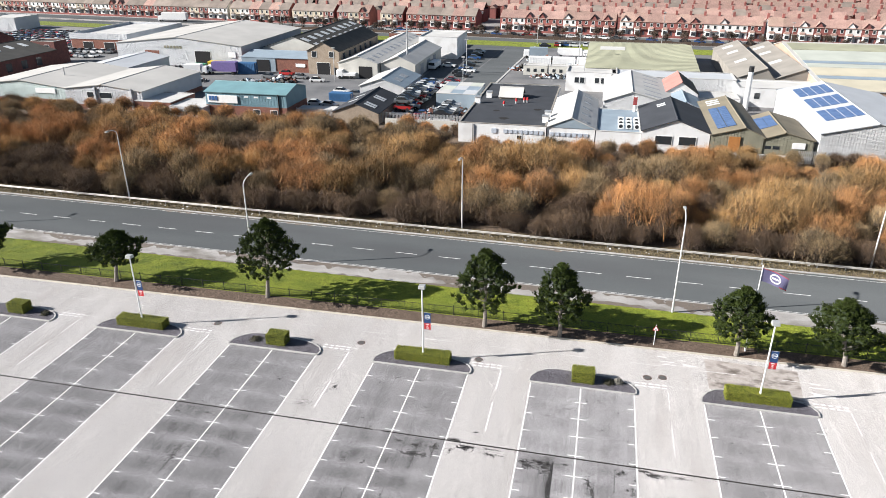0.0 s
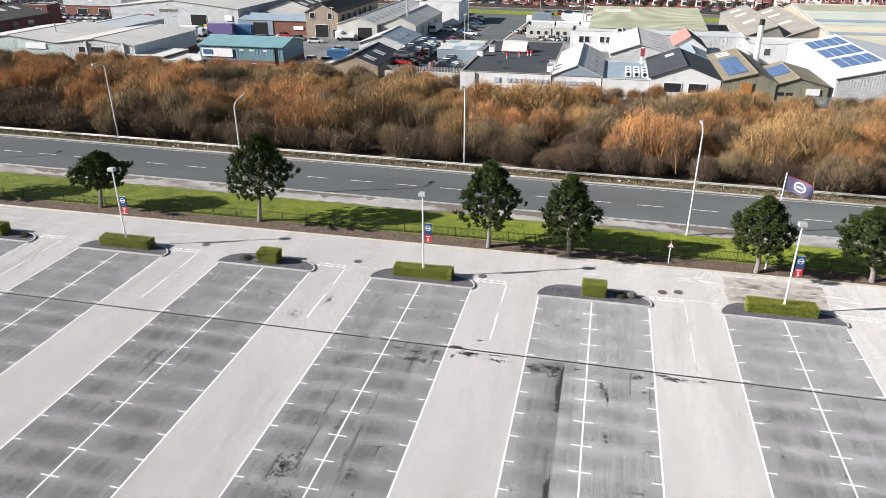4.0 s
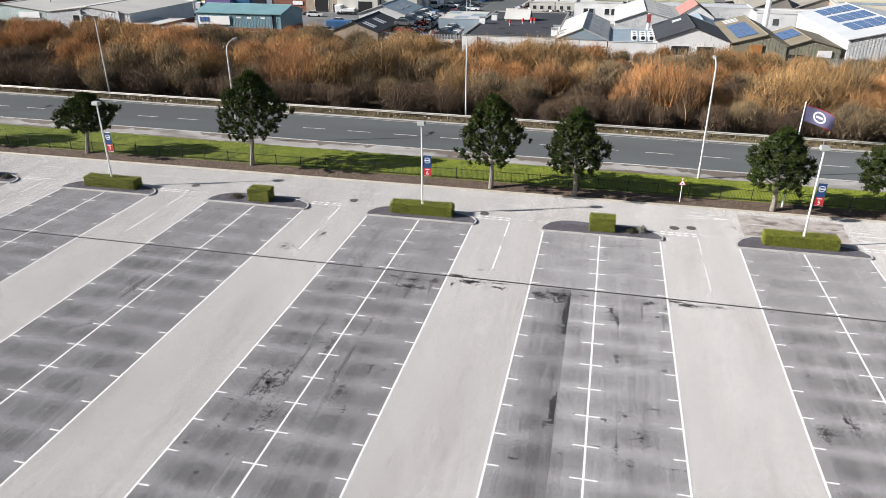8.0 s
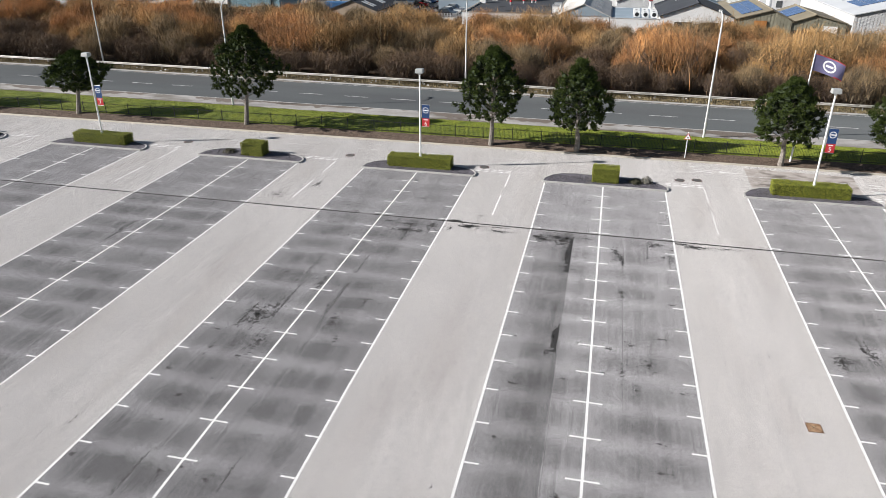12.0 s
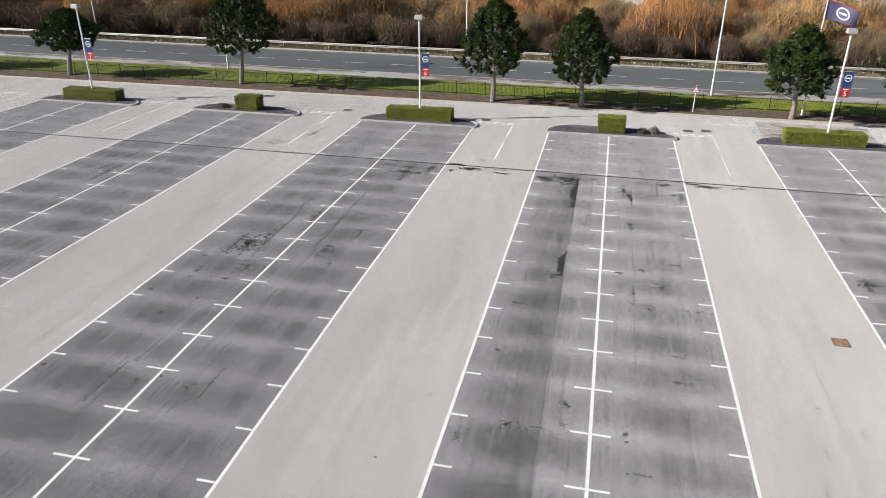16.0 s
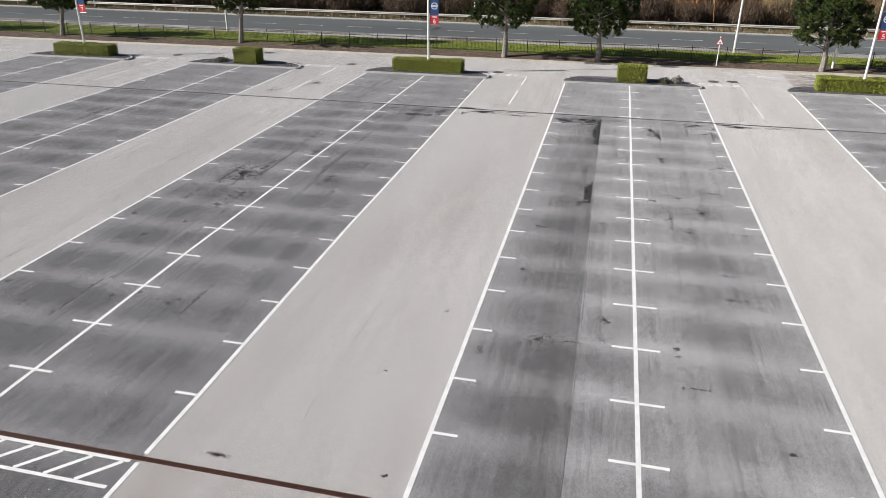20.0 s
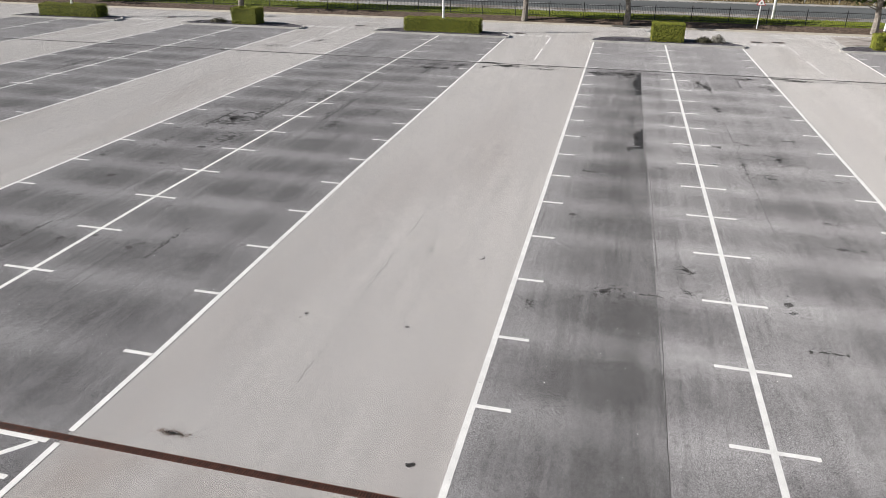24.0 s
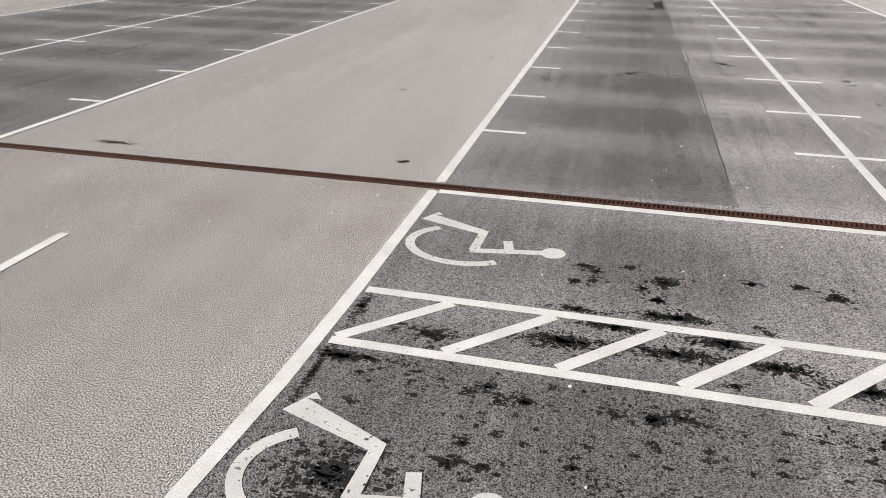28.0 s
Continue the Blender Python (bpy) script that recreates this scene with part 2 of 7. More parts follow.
M_DIRT = material("dirt_verge", (0.20, 0.165, 0.12), (0.13, 0.11, 0.075), 1.2, 0.95, fine=0.4, fine_scale=8.0, bump=0.6, bump_scale=8.0)
M_YARD = material("yard_concrete", (0.160, 0.160, 0.163), (0.105, 0.107, 0.111), 0.12, 0.92, fine=0.1, fine_scale=3.0, c3=(0.22, 0.21, 0.20), scale3=0.05,
                  amount3=0.8)
M_TOWN = material("town_ground", (0.17, 0.165, 0.16), (0.24, 0.23, 0.22), 0.03, 0.95, fine=0.1, fine_scale=1.0)


def flat(name, c, rough=0.6, metal=0.0, vary=0.0, spread=0.15, scale=2.0, **k):
    return material(name, c, tuple(v * (1 - spread) for v in c), scale, rough, metal, vary=vary, **k)


M_GALV = flat("galvanised_steel", (0.55, 0.56, 0.57), 0.45, 0.6, spread=0.25)
M_BLACK = flat("black_painted_steel", (0.02, 0.02, 0.021), 0.5)
M_WHITE = flat("white_paint", (0.80, 0.80, 0.79), 0.5, spread=0.06)
M_LAMP_HEAD = flat("grey_lamp_housing", (0.42, 0.43, 0.42), 0.5, 0.2)
M_LENS = glass_material("lamp_lens", (0.75, 0.76, 0.74), 0.2)
M_NAVY = flat("navy_banner_cloth", (0.018, 0.055, 0.16), 0.8)
M_RED = flat("red_banner_cloth", (0.50, 0.03, 0.035), 0.8)
M_RUST = material("rusted_iron", (0.105, 0.040, 0.026), (0.058, 0.026, 0.019), 12.0, 0.85, 0.1, fine=0.3, fine_scale=90.0, vary=0.2)
M_PIT = flat("drain_bottom", (0.012, 0.01, 0.009), 1.0)
M_STAIN = material("oil_stained_asphalt", (0.055, 0.052, 0.05), (0.085, 0.08, 0.078), 3.0, 0.8, fine=0.3, fine_scale=90.0)
M_WIN = glass_material("dark_window_glass", (0.03, 0.035, 0.04))
M_FRAME = flat("white_window_frame", (0.78, 0.78, 0.77), 0.5)

# ---- mesh helpers ----


class Solid:
    """Collects vertices and faces of one mesh."""

    def __init__(self):
        self.v, self.f, self.mi = [], [], []

    def add(self, verts, faces, mi=0):
        o = len(self.v)
        self.v += [tuple(p) for p in verts]
        self.f += [tuple(i + o for i in q) for q in faces]
        self.mi += [mi] * len(faces)
        return self

    def box(self, x0, x1, y0, y1, z0, z1, mi=0):
        v = [(x, y, z) for z in (z0, z1) for y in (y0, y1) for x in (x0, x1)]
        return self.add(v, [(0, 2, 3, 1), (4, 5, 7, 6), (0, 1, 5, 4), (2, 6, 7, 3), (0, 4, 6, 2), (1, 3, 7, 5)], mi)

    def slab(self, pts, z0, z1, mi=0):
        """A prism over a polygon given anticlockwise."""
        n = len(pts)
        v = [(*p, z0) for p in pts] + [(*p, z1) for p in pts]
        f = [tuple(range(n - 1, -1, -1)), tuple(range(n, 2 * n))]
        f += [(i, (i + 1) % n, (i + 1) % n + n, i + n) for i in range(n)]
        return self.add(v, f, mi)

    def sheet(self, pts, mi=0):
        return self.add(pts, [tuple(range(len(pts)))], mi)

    def tube(self, a, b, r0, r1=None, n=8, mi=0, caps=True):
        a, b = Vector(a), Vector(b)
        r1 = r0 if r1 is None else r1
        q = (b - a).to_track_quat("Z", "Y")
        v, f = [], []
        for c, r in ((a, r0), (b, r1)):
            v += [c + q @ Vector((r * math.cos(2 * math.pi * i / n), r * math.sin(2 * math.pi * i / n), 0)) for i in range(n)]
        f = [(i, (i + 1) % n, (i + 1) % n + n, i + n) for i in range(n)]
        if caps:
            f += [tuple(range(n - 1, -1, -1)), tuple(range(n, 2 * n))]
        return self.add(v, f, mi)

    def path(self, pts, r, n=6, mi=0):
        for a, b in zip(pts, pts[1:]):
            self.tube(a, b, r, r, n, mi)
        return self

    def data(self, name, mats):
        me = bpy.data.meshes.new(name)
        me.from_pydata(self.v, [], self.f)
        for m in mats if isinstance(mats, (list, tuple)) else (mats,):
            me.materials.append(m)
        me.polygons.foreach_set("material_index", self.mi)
        me.update()
        return me


def part(name, s, mats, parent=None, label="", at=None):
    """One mesh object from a Solid (or from ready mesh data) under a thing."""
    ob = new(name, s.data(name, mats) if isinstance(s, Solid) else s)
    if at is not None:
        ob.matrix_basis = at if isinstance(at, Matrix) else Matrix.Translation(at)
    if parent is not None:
        ob.parent = parent
    return tagged(ob, label)


def thing(name, at, label, category, group="", kind=""):
    ob = new(name)
    ob.empty_display_size = 0.2
    ob.matrix_basis = at if isinstance(at, Matrix) else Matrix.Translation(at)
    return tagged(ob, label, category, group, kind)


def bevelled(ob, width=0.02):
    b = ob.modifiers.new("edge", "BEVEL")
    b.width, b.segments, b.limit_method = width, 2, "ANGLE"
    return ob


# ---- ground, roads, verges ----
ROW_X = [-65.3, -49.8, -34.15, -18.65, -3.15, 12.4, 27.9]
ROW_W, ROW_END, TICK0, STEP = 9.45, 52.2, 11.55, 2.4
DRAIN_FAR, DRAIN_NEAR = 42.4, 9.22


def y_path(x):
    return 68.9 - 0.022 * x


def y_road_s(x):
    return 71.7 - 0.024 * x


def y_road_n(x):
    return 83.4 - 0.032 * x


def strip(name, fa, fb, z, mat, label, x0=-260.0, x1=220.0, n=24, kind="structure", za=None):
    """A long ground strip between two edges."""
    s = Solid()
    xs = [x0 + (x1 - x0) * i / n for i in range(n + 1)]
    v = [(x, fa(x), z) for x in xs] + [(x, fb(x), z if za is None else za) for x in xs]
    s.add(v, [(i, i + 1, n + 2 + i, n + 1 + i) for i in range(n)])
    return tagged(part(name, s, mat), label, name.split("_")[0], kind=kind)


g = Solid()
g.sheet([(-3000, -2500, -0.12), (3000, -2500, -0.12), (3000, 4000, -0.12), (-3000, 4000, -0.12)])
tagged(part("ground", g, M_TOWN), "grey brown town ground running to the horizon", "ground", kind="structure")
pk = Solid()
pk.sheet([(-140, -70, 0), (110, -70, 0), (110, 60.5, 0), (-140, 60.5, 0)])
tagged(part("pavement", pk, M_AISLE), "pale worn asphalt of the car park aisles and access road", "pavement", kind="structure")
for x in ROW_X:
    s = Solid()
    near = [(x, -70), (x + ROW_W, -70)]
    if x == ROW_X[3]:
        near = [(x, -70), (-9.05, -70), (-9.05, 11.5), (-9.13, 17.0), (-9.2, 22.5)]
    elif x == ROW_X[4]:
        near = [(-3.15, 9.1), (-3.17, 6.9), (-3.2, 5.6), (-3.27, 4.6), (-3.27, -70), (x + ROW_W, -70)]
    s.sheet([(a, b, 0.004) for a, b in near + [(x + ROW_W, ROW_END), (x, ROW_END)]])
    tagged(part("pavement_bays", s, M_BAY if x == ROW_X[4] else M_BAY_OLD), "dark grey stained asphalt under two lines of parking bays", "pavement", "rows of parking bays", "structure")
strip("verge_mulch", lambda x: 60.62, lambda x: 62.3, 0.1, M_MULCH, "brown bark mulch bank along the access road", za=0.38)
strip("verge_grass", lambda x: 62.3, y_path, 0.38, M_GRASS, "bright green mown grass verge between fence and footpath", za=0.14)
strip("pavement_footpath", y_path, y_road_s, 0.135, M_PATH, "pale dirty concrete footpath along the main road")
strip("road", lambda x: y_road_s(x) + 0.14, y_road_n, 0.0, M_ROAD, "dark grey asphalt main road with worn lane dashes")
strip("verge_dirt", lambda x: y_road_n(x) + 0.14, lambda x: y_road_n(x) + 2.6, 0.12, M_DIRT, "dirty verge with litter behind the far kerb")
strip("ground_scrub", lambda x: y_road_n(x) + 2.6, lambda x: 131.5 if x > -28 else 144.0, 0.1, M_SCRUB, "dark leaf litter under the scrub", n=120)
yd = Solid()
yd.sheet([(-330, 131.5, 0.0), (260, 131.5, 0.0), (260, 262, 0.0), (-330, 262, 0.0)])
tagged(part("pavement_yard", yd, M_YARD), "stained grey concrete yards of the trading estate", "pavement", kind="structure")

# ---- scrub of winter willows ----


def twig_set(rng, roots, dirs, lengths, r, bend=0.25):
    """Thin three-sided tapering twigs, bent once, as arrays."""
    n = len(roots)
    d = dirs / np.linalg.norm(dirs, axis=1)[:, None]
    side = np.cross(d, rng.normal(size=(n, 3)))
    side /= np.linalg.norm(side, axis=1)[:, None] + 1e-9
    other = np.cross(d, side)
    mid = roots + d * (lengths * 0.55)[:, None] + side * (lengths * bend * rng.uniform(-0.3, 0.3, n))[:, None]
    tip = mid + (d + np.array([0, 0, 0.25])) * (lengths * 0.45)[:, None]
    v = np.zeros((n, 7, 3))
    for k in range(3):
        a = 2 * math.pi * k / 3
        off = side * math.cos(a) + other * math.sin(a)
        v[:, k] = roots + off * r[:, None]
        v[:, 3 + k] = mid + off * (r * 0.7)[:, None]
    v[:, 6] = tip
    base = (np.arange(n) * 7)[:, None, None]
    q = np.array([[0, 1, 4, 3], [1, 2, 5, 4], [2, 0, 3, 5]])[None] + base
    t = np.array([[3, 4, 6], [4, 5, 6], [5, 3, 6]])[None] + base
    return v.reshape(-1, 3), q.reshape(-1, 4), t.reshape(-1, 3), mid, tip, d


def shrub_data(name, seed, height, radius, lobes, tips, mats, low=0.1, length=(0.07, 0.2), width=0.014, fan=0.4):
    """A rounded winter shrub: stems from the root into lobes, and fine twigs that fan out to each lobe's skin."""
    rng = np.random.default_rng(seed)
    ang = np.arange(lobes) * 2.399 + rng.uniform(0, 6.28)
    off = radius * 0.62 * np.sqrt((np.arange(lobes) + 0.35) / lobes) * rng.uniform(0.8, 1.15, lobes)
    lr = radius * rng.uniform(0.42, 0.6, lobes)
    top = height * (1.0 - 0.38 * (off / radius) ** 1.5) * rng.uniform(0.88, 1.03, lobes)
    cen = np.stack([np.cos(ang) * off, np.sin(ang) * off, np.maximum(top - lr, lr * 0.5)], 1)
    root = np.stack([cen[:, 0] * 0.3, cen[:, 1] * 0.3, np.zeros(lobes)], 1)
    share = rng.uniform(0.35, 0.95, lobes)

    def lobe_of(p):
        return np.argmin(((p[:, None, :] - cen[None]) ** 2).sum(2) / lr[None] ** 2, axis=1)

    # stems, four to a lobe
    k0 = lobes * 4
    pick = np.repeat(np.arange(lobes), 4)
    aim = cen[pick] + rng.normal(size=(k0, 3)) * lr[pick][:, None] * 0.45
    aim[:, 2] = np.maximum(aim[:, 2], 0.4)
    base = root[pick] + rng.normal(size=(k0, 3)) * np.array([0.2, 0.2, 0])
    d0 = aim - base
    v0, q0, t0, *_ = twig_set(rng, base, d0, np.linalg.norm(d0, axis=1), np.full(k0, 0.06), 0.8)
    groups = [(v0, q0, t0, np.zeros(len(q0) + len(t0), int))]

    def needles(n, depth0, depth1, span, w, mat_of):
        p = rng.choice(lobes, n, p=lr ** 2 / (lr ** 2).sum())
        d = rng.normal(size=(n, 3))
        d[:, 2] = np.where(d[:, 2] < -0.25, -d[:, 2], d[:, 2])
        d /= np.linalg.norm(d, axis=1)[:, None]
        lump = 1.0 + 0.22 * np.sin(6 * d[:, 0] + 3 * p) * np.cos(7 * d[:, 1] + 5 * d[:, 2] + p) + 0.12 * np.sin(15 * d[:, 0] + p) * np.sin(17 * d[:, 1] + 11 * d[:, 2])
        reach = np.where(rng.random(n) < 0.1, 1.22, 1.0)
        tip = cen[p] + d * (lr[p] * lump * reach * rng.uniform(depth0, depth1, n))[:, None] * np.array([1, 1, 1.25])
        tip[:, 2] = np.maximum(tip[:, 2], 0.1 + 0.35 * rng.random(n))
        src = cen[p] * np.array([0.75, 0.75, 0.3])
        way = tip - src
        way /= np.linalg.norm(way, axis=1)[:, None] + 1e-6
        way = way + rng.normal(size=(n, 3)) * fan + np.array([0, 0, 0.12])
        way /= np.linalg.norm(way, axis=1)[:, None]
        ln = height * rng.uniform(*span, n)[:, None]
        side = np.cross(way, rng.normal(size=(n, 3)))
        side /= np.linalg.norm(side, axis=1)[:, None]
        foot = tip - way * ln
        foot[:, 2] = np.maximum(foot[:, 2], 0.02)
        ww = w * rng.uniform(0.7, 1.4, n)[:, None]
        v = np.stack([foot - side * ww, foot + side * ww, tip], 1).reshape(-1, 3)
        return v, np.zeros((0, 4), int), np.arange(3 * n).reshape(-1, 3), mat_of(d, tip)

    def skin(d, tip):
        # by height: pale young tips above, darker bark below with crown shade painted in
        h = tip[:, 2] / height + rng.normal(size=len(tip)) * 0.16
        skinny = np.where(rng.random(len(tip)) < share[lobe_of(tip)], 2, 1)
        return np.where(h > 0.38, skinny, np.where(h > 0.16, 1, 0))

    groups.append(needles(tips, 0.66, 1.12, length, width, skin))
    # inner twigs take the stem colour, dark for the shade within the shrub
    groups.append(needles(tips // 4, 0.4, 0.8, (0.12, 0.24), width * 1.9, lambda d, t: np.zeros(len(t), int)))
    groups.append(needles(tips // 22, 0.8, 1.1, (0.3, 0.55), 0.034, lambda d, t: np.where(rng.random(len(t)) < 0.6, 1, 2)))
    vs, fs, mi, o = [], [], [], 0
    for v, q, t, m in groups:
        vs.append(v)
        fs += (q + o).tolist() + (t + o).tolist()
        mi += m.tolist()
        o += len(v)
    me = bpy.data.meshes.new(name)
    me.from_pydata(np.concatenate(vs).tolist(), [], fs)
    for m in mats:
        me.materials.append(m)
    me.polygons.foreach_set("material_index", mi)
    me.update()
    return me


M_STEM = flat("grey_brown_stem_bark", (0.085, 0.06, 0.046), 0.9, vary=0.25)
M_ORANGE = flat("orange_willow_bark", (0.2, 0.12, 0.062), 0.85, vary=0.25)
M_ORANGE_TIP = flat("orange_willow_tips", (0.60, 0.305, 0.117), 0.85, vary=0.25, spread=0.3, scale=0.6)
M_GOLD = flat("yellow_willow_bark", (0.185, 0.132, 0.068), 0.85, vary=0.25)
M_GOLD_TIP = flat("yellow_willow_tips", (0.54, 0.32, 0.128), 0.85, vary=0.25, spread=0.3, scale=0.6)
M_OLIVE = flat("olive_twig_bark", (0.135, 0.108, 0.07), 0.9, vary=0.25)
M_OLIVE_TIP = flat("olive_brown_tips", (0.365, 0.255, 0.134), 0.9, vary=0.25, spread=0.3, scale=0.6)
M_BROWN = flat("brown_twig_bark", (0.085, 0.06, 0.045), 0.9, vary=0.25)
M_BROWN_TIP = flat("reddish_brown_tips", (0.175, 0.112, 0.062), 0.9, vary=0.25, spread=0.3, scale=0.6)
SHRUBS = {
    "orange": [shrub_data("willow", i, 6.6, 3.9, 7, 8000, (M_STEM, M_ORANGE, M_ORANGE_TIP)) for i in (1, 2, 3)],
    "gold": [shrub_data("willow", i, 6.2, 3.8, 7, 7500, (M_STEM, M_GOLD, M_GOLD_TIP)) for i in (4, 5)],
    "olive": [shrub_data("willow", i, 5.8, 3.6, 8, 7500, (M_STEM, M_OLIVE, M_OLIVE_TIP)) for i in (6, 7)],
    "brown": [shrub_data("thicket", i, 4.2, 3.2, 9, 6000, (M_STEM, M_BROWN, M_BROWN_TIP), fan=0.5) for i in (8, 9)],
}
WORDS = {"orange": "leafless willow shrub with dense bright orange twigs", "gold": "leafless willow shrub with dense yellow brown twigs",
         "olive": "leafless rounded shrub with olive brown twigs", "brown": "low tangled brown bramble thicket without leaves"}
rs = random.Random(11)


def plant(kind, x, y, size):
    me = rs.choice(SHRUBS[kind])
    ob = part("willow_shrub" if kind != "brown" else "bramble_thicket", me, None,
              at=Matrix.Translation((x, y, 0.08)) @ Matrix.Rotation(rs.uniform(0, 6.28), 4, "Z") @ Matrix.Diagonal((size * rs.uniform(0.9, 1.15), size * rs.uniform(0.9, 1.15), size, 1)))
    return tagged(ob, WORDS[kind], "shrub", "scrub along the road")


def tone(x, y):
    """Which shrub grows where: orange willows in drifts, olive and brown between."""
    v = noise.noise(Vector((x * 0.07, y * 0.12, 3.1)))
    v += rs.uniform(-0.2, 0.2) + (0.12 if x > 5 else 0.0)
    return "orange" if v > 0.12 else ("gold" if v > -0.05 else ("olive" if v > -0.24 else "brown"))


for row, y_off in enumerate((4.4, 8.8, 13.8, 19.2, 25.0, 31.0, 37.5, 44.0, 50.5)):
    x = -150.0 + rs.uniform(0, 3)
    while x < 70:
        y = y_road_n(x) + y_off + rs.uniform(-1.6, 1.6)
        limit = 128.5 if x > -28 else 141.0
        if y < limit:
            kind = rs.choice(("brown", "brown", "brown", "olive")) if row == 0 else tone(x, y)
            size = rs.uniform(0.65, 0.95) if row == 0 else rs.choice((0.62, 0.8, 0.9, 1.0, 1.1)) * rs.uniform(0.93, 1.07)
            if y > limit - 17:
                size *= 0.7 if y < limit - 8 else 0.55
            plant(kind, x, y, size)
            if row and rs.random() < 0.3:
                plant("brown", x + rs.uniform(2.0, 3.2), y + rs.uniform(-1.5, 1.5), rs.uniform(0.5, 0.75))
        x += rs.uniform(3.2, 5.2) * (0.75 if row == 0 else 1.0)

# ---- trading estate ----
M_CORR_WHITE = flat("white_ribbed_sheet", (0.52, 0.525, 0.53), 0.55, spread=0.12, scale=0.5, wave=("X", 6.0))
M_CORR_GREY = flat("grey_ribbed_sheet", (0.42, 0.42, 0.42), 0.6, spread=0.15, scale=0.4, wave=("X", 6.0))
M_CLAD_GREEN = flat("pale_green_cladding", (0.46, 0.54, 0.53), 0.6, spread=0.12, scale=0.4, wave=("X", 5.0))
M_CLAD_GREY = flat("pale_grey_cladding", (0.50, 0.515, 0.535), 0.6, spread=0.1, scale=0.4, wave=("X", 5.0))
M_CLAD_TEAL = flat("teal_cladding", (0.15, 0.26, 0.31), 0.6, spread=0.12, scale=0.4, wave=("X", 5.0))
M_ROOF_TEAL = flat("teal_roof_sheet", (0.155, 0.285, 0.31), 0.6, spread=0.15, scale=0.4)
M_CLAD_OLIVE = flat("olive_cladding", (0.24, 0.23, 0.17), 0.7, spread=0.15, scale=0.4, wave=("X", 5.0))
M_ROOF_TAN = flat("tan_asbestos_roof", (0.47, 0.455, 0.425), 0.85, spread=0.14, scale=0.12)
M_ROOF_OLIVE = flat("mossy_tan_roof", (0.22, 0.19, 0.135), 0.9, spread=0.2, scale=0.25)
M_ROOF_GREEN = flat("mossy_green_roof", (0.37, 0.37, 0.26), 0.9, spread=0.22, scale=0.12, wave=("X", 1.2))
M_ROOF_PALE = flat("pale_fibre_cement_roof", (0.53, 0.52, 0.495), 0.85, spread=0.15, scale=0.2)
M_ROOF_WHITE = flat("white_painted_roof", (0.49, 0.505, 0.52), 0.6, spread=0.1, scale=0.2)
M_ROOF_BLACK = flat("black_felt_roof", (0.042, 0.046, 0.054), 0.85, spread=0.25, scale=0.3)
M_ROOF_BLUE = flat("blue_grey_sheet_roof", (0.26, 0.32, 0.37), 0.6, spread=0.15, scale=0.3)
M_ROOF_SLATE = flat("dark_slate_roof", (0.07, 0.066, 0.058), 0.85, spread=0.25, scale=0.4)
M_ROOF_RED = flat("faded_red_roof", (0.42, 0.20, 0.17), 0.85, spread=0.2, scale=0.4)
M_WALL_WHITE = material("dirty_white_render", (0.74, 0.74, 0.735), (0.66, 0.66, 0.655), 0.3, 0.85, c3=(0.5, 0.48, 0.45), scale3=0.35, amount3=0.5)
M_WALL_CREAM = flat("cream_render", (0.54, 0.525, 0.48), 0.85, spread=0.15, scale=0.3)
M_BRICK = material("red_brick", (0.23, 0.098, 0.07), (0.17, 0.075, 0.055), 1.2, 0.9, fine=0.15, fine_scale=4.0)
M_BRICK_DARK = material("dark_red_brick", (0.16, 0.06, 0.05), (0.11, 0.048, 0.042), 1.2, 0.9, fine=0.15, fine_scale=4.0)
M_BRICK_BUFF = material("buff_brick", (0.35, 0.285, 0.22), (0.28, 0.22, 0.165), 0.8, 0.9, fine=0.12, fine_scale=4.0)
M_TAN_BRICK = flat("tan_brick", (0.42, 0.30, 0.23), 0.9, spread=0.15, scale=0.4)
M_ROOF_CREAM = flat("cream_sheet_roof", (0.52, 0.475, 0.36), 0.85, spread=0.15, scale=0.15)
M_ROOF_PALEGREEN = flat("pale_green_sheet_roof", (0.46, 0.48, 0.42), 0.85, spread=0.15, scale=0.15)
M_ROOF_DUST = flat("dusty_grey_roof", (0.27, 0.25, 0.22), 0.9, spread=0.2, scale=0.2)
M_FADED = flat("faded_blue_lettering", (0.50, 0.55, 0.62), 0.8, spread=0.25)
M_SHUT = flat("roller_shutter", (0.33, 0.35, 0.37), 0.6, wave=("Z", 4.0))
# near-black slab on the wall, standing for the unlit inside of a doorway
M_DARK = flat("dark_interior", (0.02, 0.02, 0.022), 1.0)
# cell blue, lightened in the colour for the sky it reflects
M_SOLAR = material("solar_cell_glass", (0.07, 0.12, 0.24), (0.10, 0.16, 0.30), 0.8, 0.25, spec=0.7)
M_SKYLIGHT = flat("rooflight_sheet", (0.62, 0.64, 0.64), 0.5)
M_SIGN_BLUE = flat("blue_sign_face", (0.05, 0.13, 0.32), 0.6)


def wall_box(parent, x0, x1, y0, y1, z0, z1, mat, name="wall", label=""):
    """Four wall slabs joined round a footprint; each is 0.25 m thick."""
    s = Solid()
    t = 0.25
    s.box(x0, x1, y0, y0 + t, z0, z1).box(x0, x1, y1 - t, y1, z0, z1)
    s.box(x0, x0 + t, y0 + t, y1 - t, z0, z1).box(x1 - t, x1, y0 + t, y1 - t, z0, z1)
    return part(name, s, mat, parent, label)


